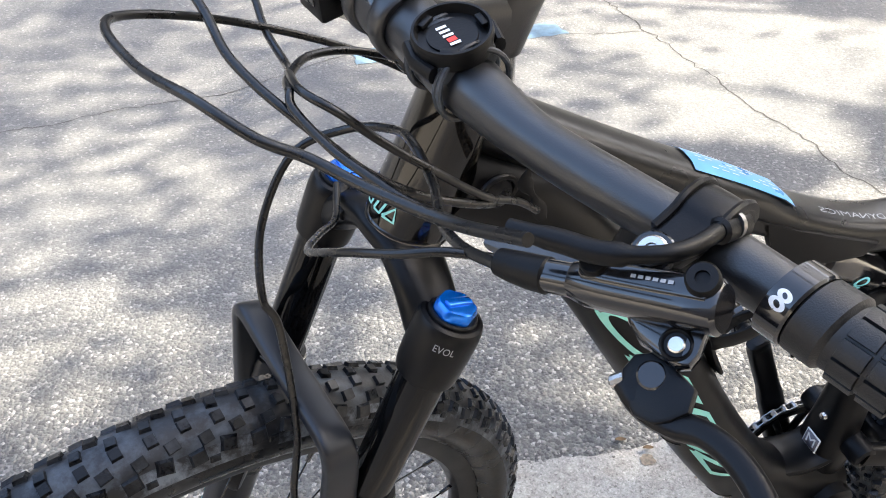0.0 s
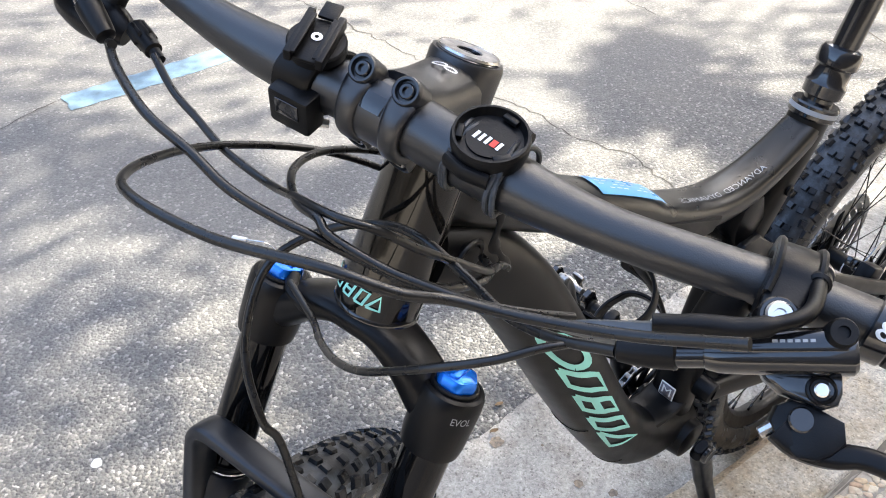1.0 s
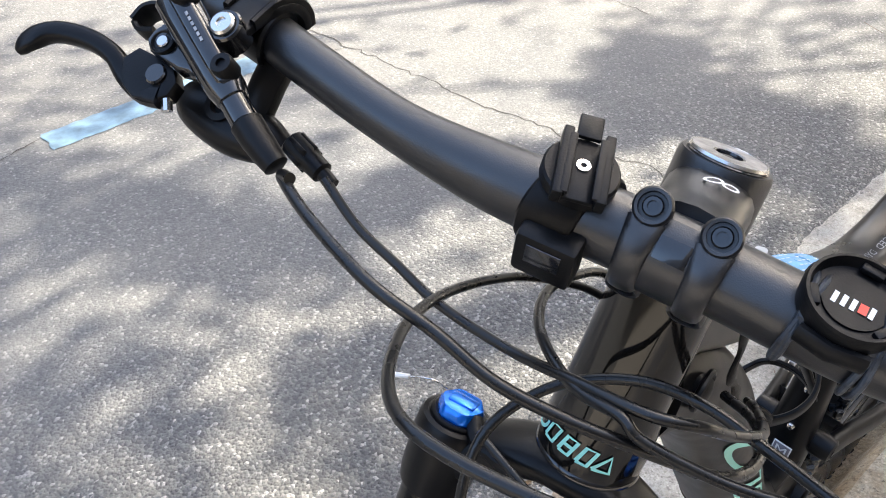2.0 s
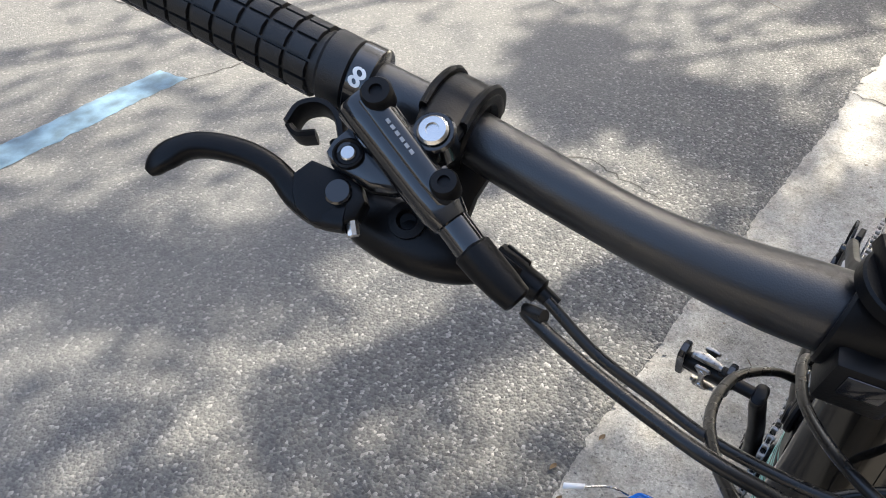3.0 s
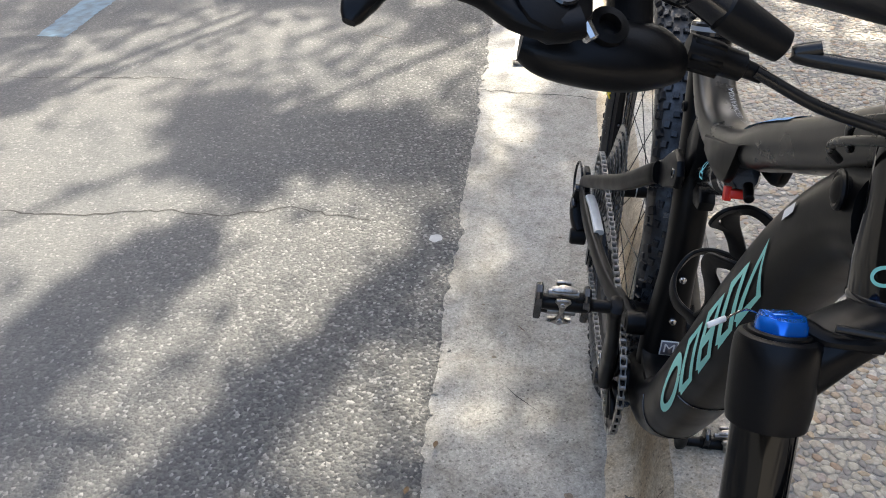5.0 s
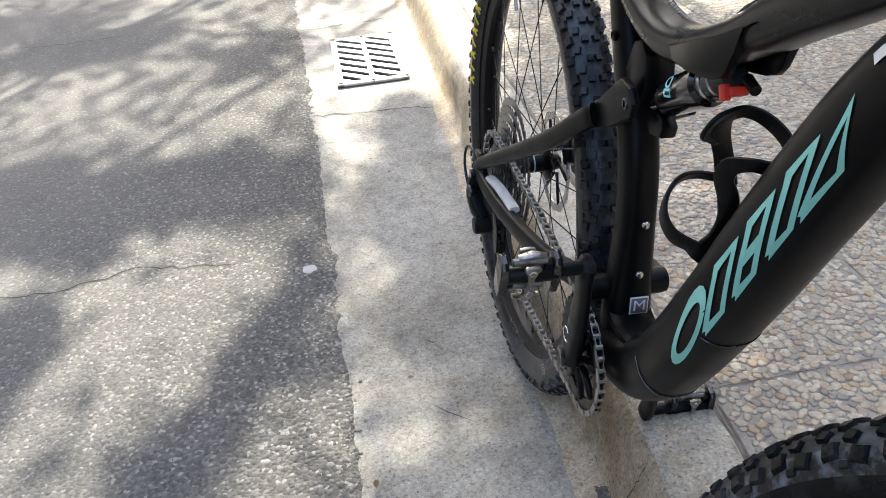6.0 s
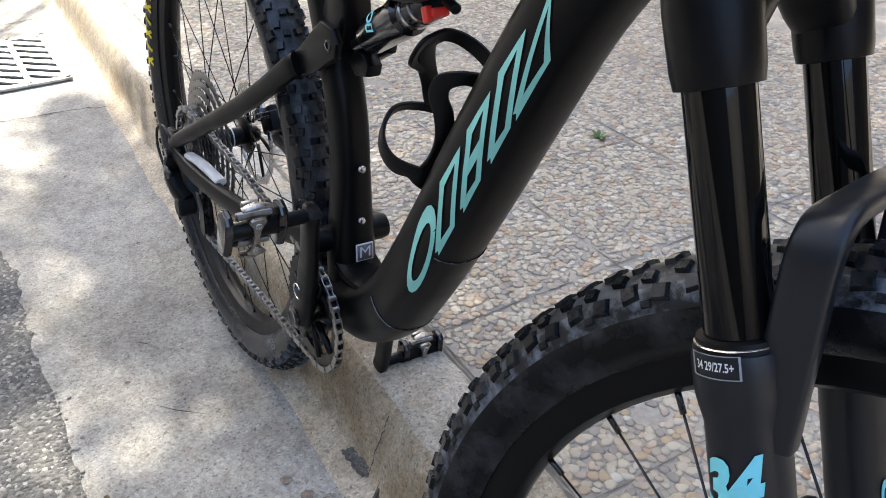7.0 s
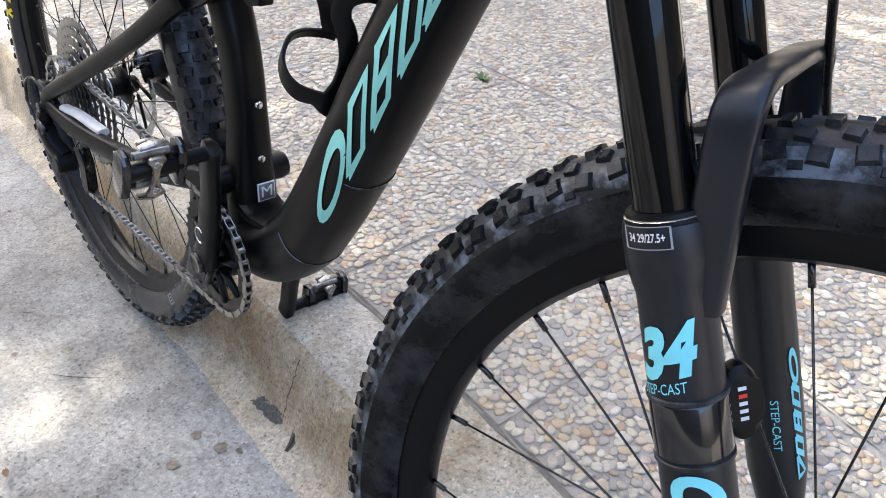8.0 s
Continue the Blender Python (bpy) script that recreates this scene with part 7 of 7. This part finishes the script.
BOUGHS = [(1.10, -0.62, 0.35, -0.82, 0.10), (0.75, -1.02, 0.55, -1.06, 0.06), (0.62, -0.60, 0.30, -0.66, 0.05), (1.05, -0.90, 0.80, -0.95, 0.08), (-0.74, -0.46, -0.50, -0.54, 0.032), (-0.50, -0.54, -0.22, -0.65, 0.034), (-0.22, -0.65, 0.08, -0.75, 0.040), (-0.66, -1.05, -0.40, -1.16, 0.06), (-0.40, -1.16, -0.02, -1.12, 0.06), (-1.10, -1.03, -1.42, -1.29, 0.10), (-1.29, -0.92, -1.19, -0.58, 0.09), (-1.12, -0.28, -1.00, -0.27, 0.06), (-1.72, -0.22, -1.35, -0.20, 0.06), (0.13, -1.22, 0.21, -1.49, 0.07), (-2.68, -1.66, -2.86, -1.27, 0.12), (-1.46, -2.01, -1.40, -2.05, 0.08)]


def shade_at(x, y, r=0.1):
    """How much of the crown hangs up-sun of this place: slanting streaks with gaps."""
    if any(near_line(x, y, *g[:4]) < g[4] + 0.03 + 0.55 * r for g in GAPS):
        return 0.0
    if any(near_line(x, y, *g[:4]) < g[4] for g in BOUGHS):
        return 1.0
    if -1.25 < x < 2.4 and -0.42 < y < (1.4 if x < -0.9 else 2.0):
        return 0.92
    if -1.7 < x < 2.4 and 0.2 < y < 3.0:
        return 0.85
    u, v = -0.956 * x + 0.292 * y, -0.292 * x - 0.956 * y
    n = 0.5 + 0.8 * noise.noise(Vector((u * 0.8 + 4.0, v * 2.6, 0.5)))
    return min(1, max(0, (n - (0.30 if x < -2.1 and y < -0.6 else 0.46)) * 2.6))


field = clump_field(11, -7, 5, -4.5, 3.0, 1150, shade_at) + clump_field(12, -1.7, 2.4, -0.42, 2.8, 320, shade_at) + clump_field(14, -3.4, 0.3, -1.7, -0.4, 800, lambda x, y, q: shade_at(x, y, q) * 0.5, (0.07, 0.14), 120)
field += clump_field(13, -5, 3, -3.2, 3.0, 30, lambda x, y, q: shade_at(x, y, q), (0.4, 0.6), 24)
# thin outer foliage, added to soften sun on lane and farther down the street
field += clump_field(15, -0.5, 4.5, -4.5, -0.95, 75, lambda x, y, q: 0.9, (0.35, 0.6), 38)
field += clump_field(17, 0.05, 2.5, -1.05, -0.45, 12, lambda x, y, q: 0.9, (0.28, 0.45), 36)
field += clump_field(16, -5.0, -1.5, -3.4, -0.60, 60, lambda x, y, q: 0.8, (0.30, 0.5), 34)
for x0, y0, x1, y1, wide in BOUGHS[4:]:
    for k in range(max(2, int(math.hypot(x1 - x0, y1 - y0) / 0.07))):
        f = k / max(1, int(math.hypot(x1 - x0, y1 - y0) / 0.07) - 1)
        field.append((x0 + (x1 - x0) * min(1, f), y0 + (y1 - y0) * min(1, f), wide * 1.3, 130 * wide / 0.06))
third = len(field) // 2
tree((-8.5, 0.75, 0.13), field[:third], 1, 3)
tree((-13.0, 0.9, 0.13), field[third:], 2, 3)

# plain unseen walls on both sides of the street and at its ends, added to darken reflections
WALL_GREY = plain("plain_wall_grey", (0.125, 0.12, 0.118), 0.85, 0, 0.3, 0.8, 0.3, 30)
for name, c, size in (("wall_north", (0, 7.5, 5.0), (60, 0.4, 10.4)), ("wall_south", (0, -13.0, 5.0), (60, 0.4, 10.4)), ("wall_east", (30.2, -2.75, 5.0), (0.4, 20.9, 10.4)), ("wall_west", (-30.2, -2.75, 5.0), (0.4, 20.9, 10.4))):
    tagged(new(name, finish(name, block(c, size), WALL_GREY)), "plain grey unseen wall added to close the street and darken reflections", "wall", kind="structure")

# ---- pebbles of the slabs ----
def pebble_material():
    m, nt, bs = nodes("river_pebbles")
    N, L = nt.nodes, nt.links
    geo, info = N.new("ShaderNodeNewGeometry"), N.new("ShaderNodeObjectInfo")
    add = N.new("ShaderNodeMath")
    add.operation = "ADD"
    L.new(geo.outputs["Random Per Island"], add.inputs[0])
    L.new(info.outputs["Random"], add.inputs[1])
    fr = N.new("ShaderNodeMath")
    fr.operation = "FRACT"
    L.new(add.outputs[0], fr.inputs[0])
    ramp = N.new("ShaderNodeValToRGB")
    ramp.color_ramp.interpolation = "CONSTANT"
    cols = [(p, tuple(c * f for c, f in zip(col, (0.74, 0.705, 0.645)))) for p, col in ((0.0, (0.55, 0.49, 0.40)), (0.13, (0.60, 0.55, 0.46)), (0.26, (0.46, 0.42, 0.36)), (0.36, (0.62, 0.575, 0.49)), (0.50, (0.54, 0.43, 0.30)), (0.58, (0.56, 0.51, 0.43)), (0.68, (0.34, 0.32, 0.30)), (0.77, (0.58, 0.48, 0.38)), (0.86, (0.70, 0.67, 0.61)), (0.91, (0.50, 0.42, 0.37)), (0.96, (0.47, 0.34, 0.24)))]
    e = ramp.color_ramp.elements
    while len(e) < len(cols):
        e.new(0.5)
    for el, (pos, col) in zip(e, cols):
        el.position, el.color = pos, (*col, 1)
    L.new(fr.outputs[0], ramp.inputs["Fac"])
    co, nz_ = N.new("ShaderNodeTexCoord"), N.new("ShaderNodeTexNoise")
    nz_.inputs["Scale"].default_value, nz_.inputs["Detail"].default_value = 160, 5
    L.new(co.outputs["Object"], nz_.inputs["Vector"])
    mr = N.new("ShaderNodeMapRange")
    mr.inputs["From Min"].default_value, mr.inputs["From Max"].default_value, mr.inputs["To Min"].default_value, mr.inputs["To Max"].default_value = 0.3, 0.7, 0.75, 1.2
    L.new(nz_.outputs["Fac"], mr.inputs["Value"])
    sc = N.new("ShaderNodeVectorMath")
    sc.operation = "SCALE"
    L.new(ramp.outputs["Color"], sc.inputs[0])
    L.new(mr.outputs["Result"], sc.inputs["Scale"])
    L.new(sc.outputs["Vector"], bs.inputs["Base Color"])
    bs.inputs["Roughness"].default_value = 0.6
    return m


PEBBLE = pebble_material()
SLAB, JX, JY = 0.372, -0.118, 0.158


def slab_local(x, y):
    """Offsets from the nearest joints, in the slabs' own grid."""
    u = (x - JX + 0.09 * (y - 0.15)) % SLAB
    v = (y - kerb_y(x) - JY) % 0.352
    return min(u, SLAB - u), min(v, 0.352 - v)


def pebbles(x0, x1, y0, y1, step, rnd):
    """Places and sizes of pebbles, close set, with the joints left free."""
    out = []
    ny, nx = int((y1 - y0) / (step * 0.866)), int((x1 - x0) / step)
    for j in range(ny):
        for i in range(nx):
            x = x0 + (i + 0.5 * (j % 2)) * step + rnd.uniform(-0.32, 0.32) * step
            y = y0 + j * step * 0.866 + rnd.uniform(-0.32, 0.32) * step
            if y < kerb_y(x) + 0.158:
                continue
            ju, jv = slab_local(x, y)
            if min(ju, jv) < 0.006 or n3(x * 9, y * 9, 3) > 0.62:
                continue
            out.append((x, y, step * rnd.uniform(0.44, 0.82), rnd.uniform(0.58, 0.95), rnd.uniform(0, 3.14), rnd.uniform(0.55, 1.0)))
    return out


def dome(cx, cy, cz, r, asp, ang, hi, verts, faces, n=7):
    ca, sa_ = math.cos(ang), math.sin(ang)
    k = len(verts)
    for rr, zz in ((1.0, -0.35), (0.97, 0.12), (0.62, 0.52)):
        for j in range(n):
            a = 2 * math.pi * (j + 0.5 * (rr < 0.7)) / n
            w = rr * r * (1 + 0.13 * math.sin(2 * a + ang * 9 + hi * 20) + 0.09 * math.sin(3 * a + ang * 31))
            x, y = w * math.cos(a), w * asp * math.sin(a)
            verts.append((cx + x * ca - y * sa_, cy + x * sa_ + y * ca, cz + zz * r * hi * 0.24))
    verts.append((cx, cy, cz + 0.56 * r * hi * 0.24))
    for q in (0, 1):
        for j in range(n):
            faces.append((k + q * n + j, k + q * n + (j + 1) % n, k + (q + 1) * n + (j + 1) % n, k + (q + 1) * n + j))
    for j in range(n):
        faces.append((k + 2 * n + j, k + 2 * n + (j + 1) % n, k + 3 * n))


rnd = random.Random(77)
near = pebbles(-0.75, 1.1, 0.15, 1.35, 0.0135, rnd)
far = pebbles(-4.2, -0.75, -0.05, 1.7, 0.0150, rnd) + pebbles(-0.75, 1.1, 1.35, 2.6, 0.0150, rnd)
PZ = KERB_H - 0.0095
near.sort(key=lambda p: (p[0] - 0.25) ** 2 + (p[1] - 0.30) ** 2)
shapes = []
for k in range(12):
    v, f = [], []
    q = random.Random(k + 5)
    dome(0, 0, 0, 1.0, q.uniform(0.65, 1.0), 0, q.uniform(0.6, 1.0), v, f)
    me = bpy.data.meshes.new("pebble")
    me.from_pydata(v, [], f)
    me.materials.append(PEBBLE)
    shade(me)
    shapes.append(me)
for k, (x, y, r, asp, ang, hi) in enumerate(near[:300]):
    ob = new("pebble", shapes[k % 12])
    ob.parent = pavement
    ob.matrix_basis = Matrix.Translation((x, y, PZ + dip(x) + 0.0015)) @ Matrix.Rotation(ang, 4, "Z") @ Matrix.Scale(r, 4)
for name, some in (("pebble_bed", near[300:]), ("pebble_bed", far)):
    v, f = [], []
    for x, y, r, asp, ang, hi in some:
        dome(x, y, PZ + dip(x) + 0.0015, r, asp, ang, hi, v, f, 7 if some is not far else 6)
    me = bpy.data.meshes.new(name)
    me.from_pydata(v, [], f)
    me.materials.append(PEBBLE)
    shade(me)
    ob = tagged(new(name, me), kind="stuff")
    ob.parent = pavement

# loose grit where the asphalt breaks off at the gutter
GRIT = plain("loose_road_grit", (0.23, 0.215, 0.19), 0.85, 0, 0.6, 120, 0.5, 500)
rnd = random.Random(91)
v, f = [], []
for k in range(1500):
    x = rnd.uniform(-2.6, 1.2)
    d = rnd.gauss(-0.010, 0.009)
    y = border_y(x) + d + 0.020 * n3(x * 6, 1.3) + 0.013 * n3(x * 21, 4.1)
    r = 0.0016 + 0.0034 * rnd.random() ** 2.5
    dome(x, y, max(gut_z(x, y), road_z(x, y) - 0.003 if d < 0 else -1) + r * 0.15, r, rnd.uniform(0.6, 1.0), rnd.uniform(0, 3.14), rnd.uniform(1.8, 3.2), v, f, 5)
me = bpy.data.meshes.new("grit")
me.from_pydata(v, [], f)
me.materials.append(GRIT)
ob = tagged(new("grit", me), "loose dark grit along the broken asphalt edge", "grit", kind="stuff")

# dark joints between the slabs
JOINT = plain("joint_dirt", (0.16, 0.14, 0.115), 0.9, 0, 0.4, 60, 0.4, 300)


def joint(points, wide=1.0):
    rows = []
    rnd = random.Random(len(points) + int(points[0][0] * 100))
    for (x, y), (x2, y2) in zip(points, points[1:]):
        t = Vector((x2 - x, y2 - y)).normalized()
        w = rnd.uniform(0.0002, 0.0022) * wide
        rows.append([(x - t.y * w, y + t.x * w, KERB_H - 0.0078 + dip(x)), (x + t.y * w, y - t.x * w, KERB_H - 0.0072 + dip(x))])
    ob = new("paving_joint", finish("paving_joint", sheet(rows), JOINT))
    ob.parent = pavement


for k in range(-10, 4):
    joint([(JX + k * SLAB - 0.09 * (y - 0.15) + 0.002 * n3(y * 9, k), y) for y in [kerb_y(JX + k * SLAB) + 0.155 + 0.03 * i for i in range(76)]])
for k in range(0, 6):
    joint([(x, kerb_y(x) + JY + k * 0.352 + 0.002 * n3(x * 9, k + 30)) for x in [-4.0 + 0.03 * i for i in range(171)]], 1.0)
joint([(x, kerb_y(x) + 0.152 + 0.002 * n3(x * 14, 77)) for x in [-4.0 + 0.02 * i for i in range(256)]], 3.2)
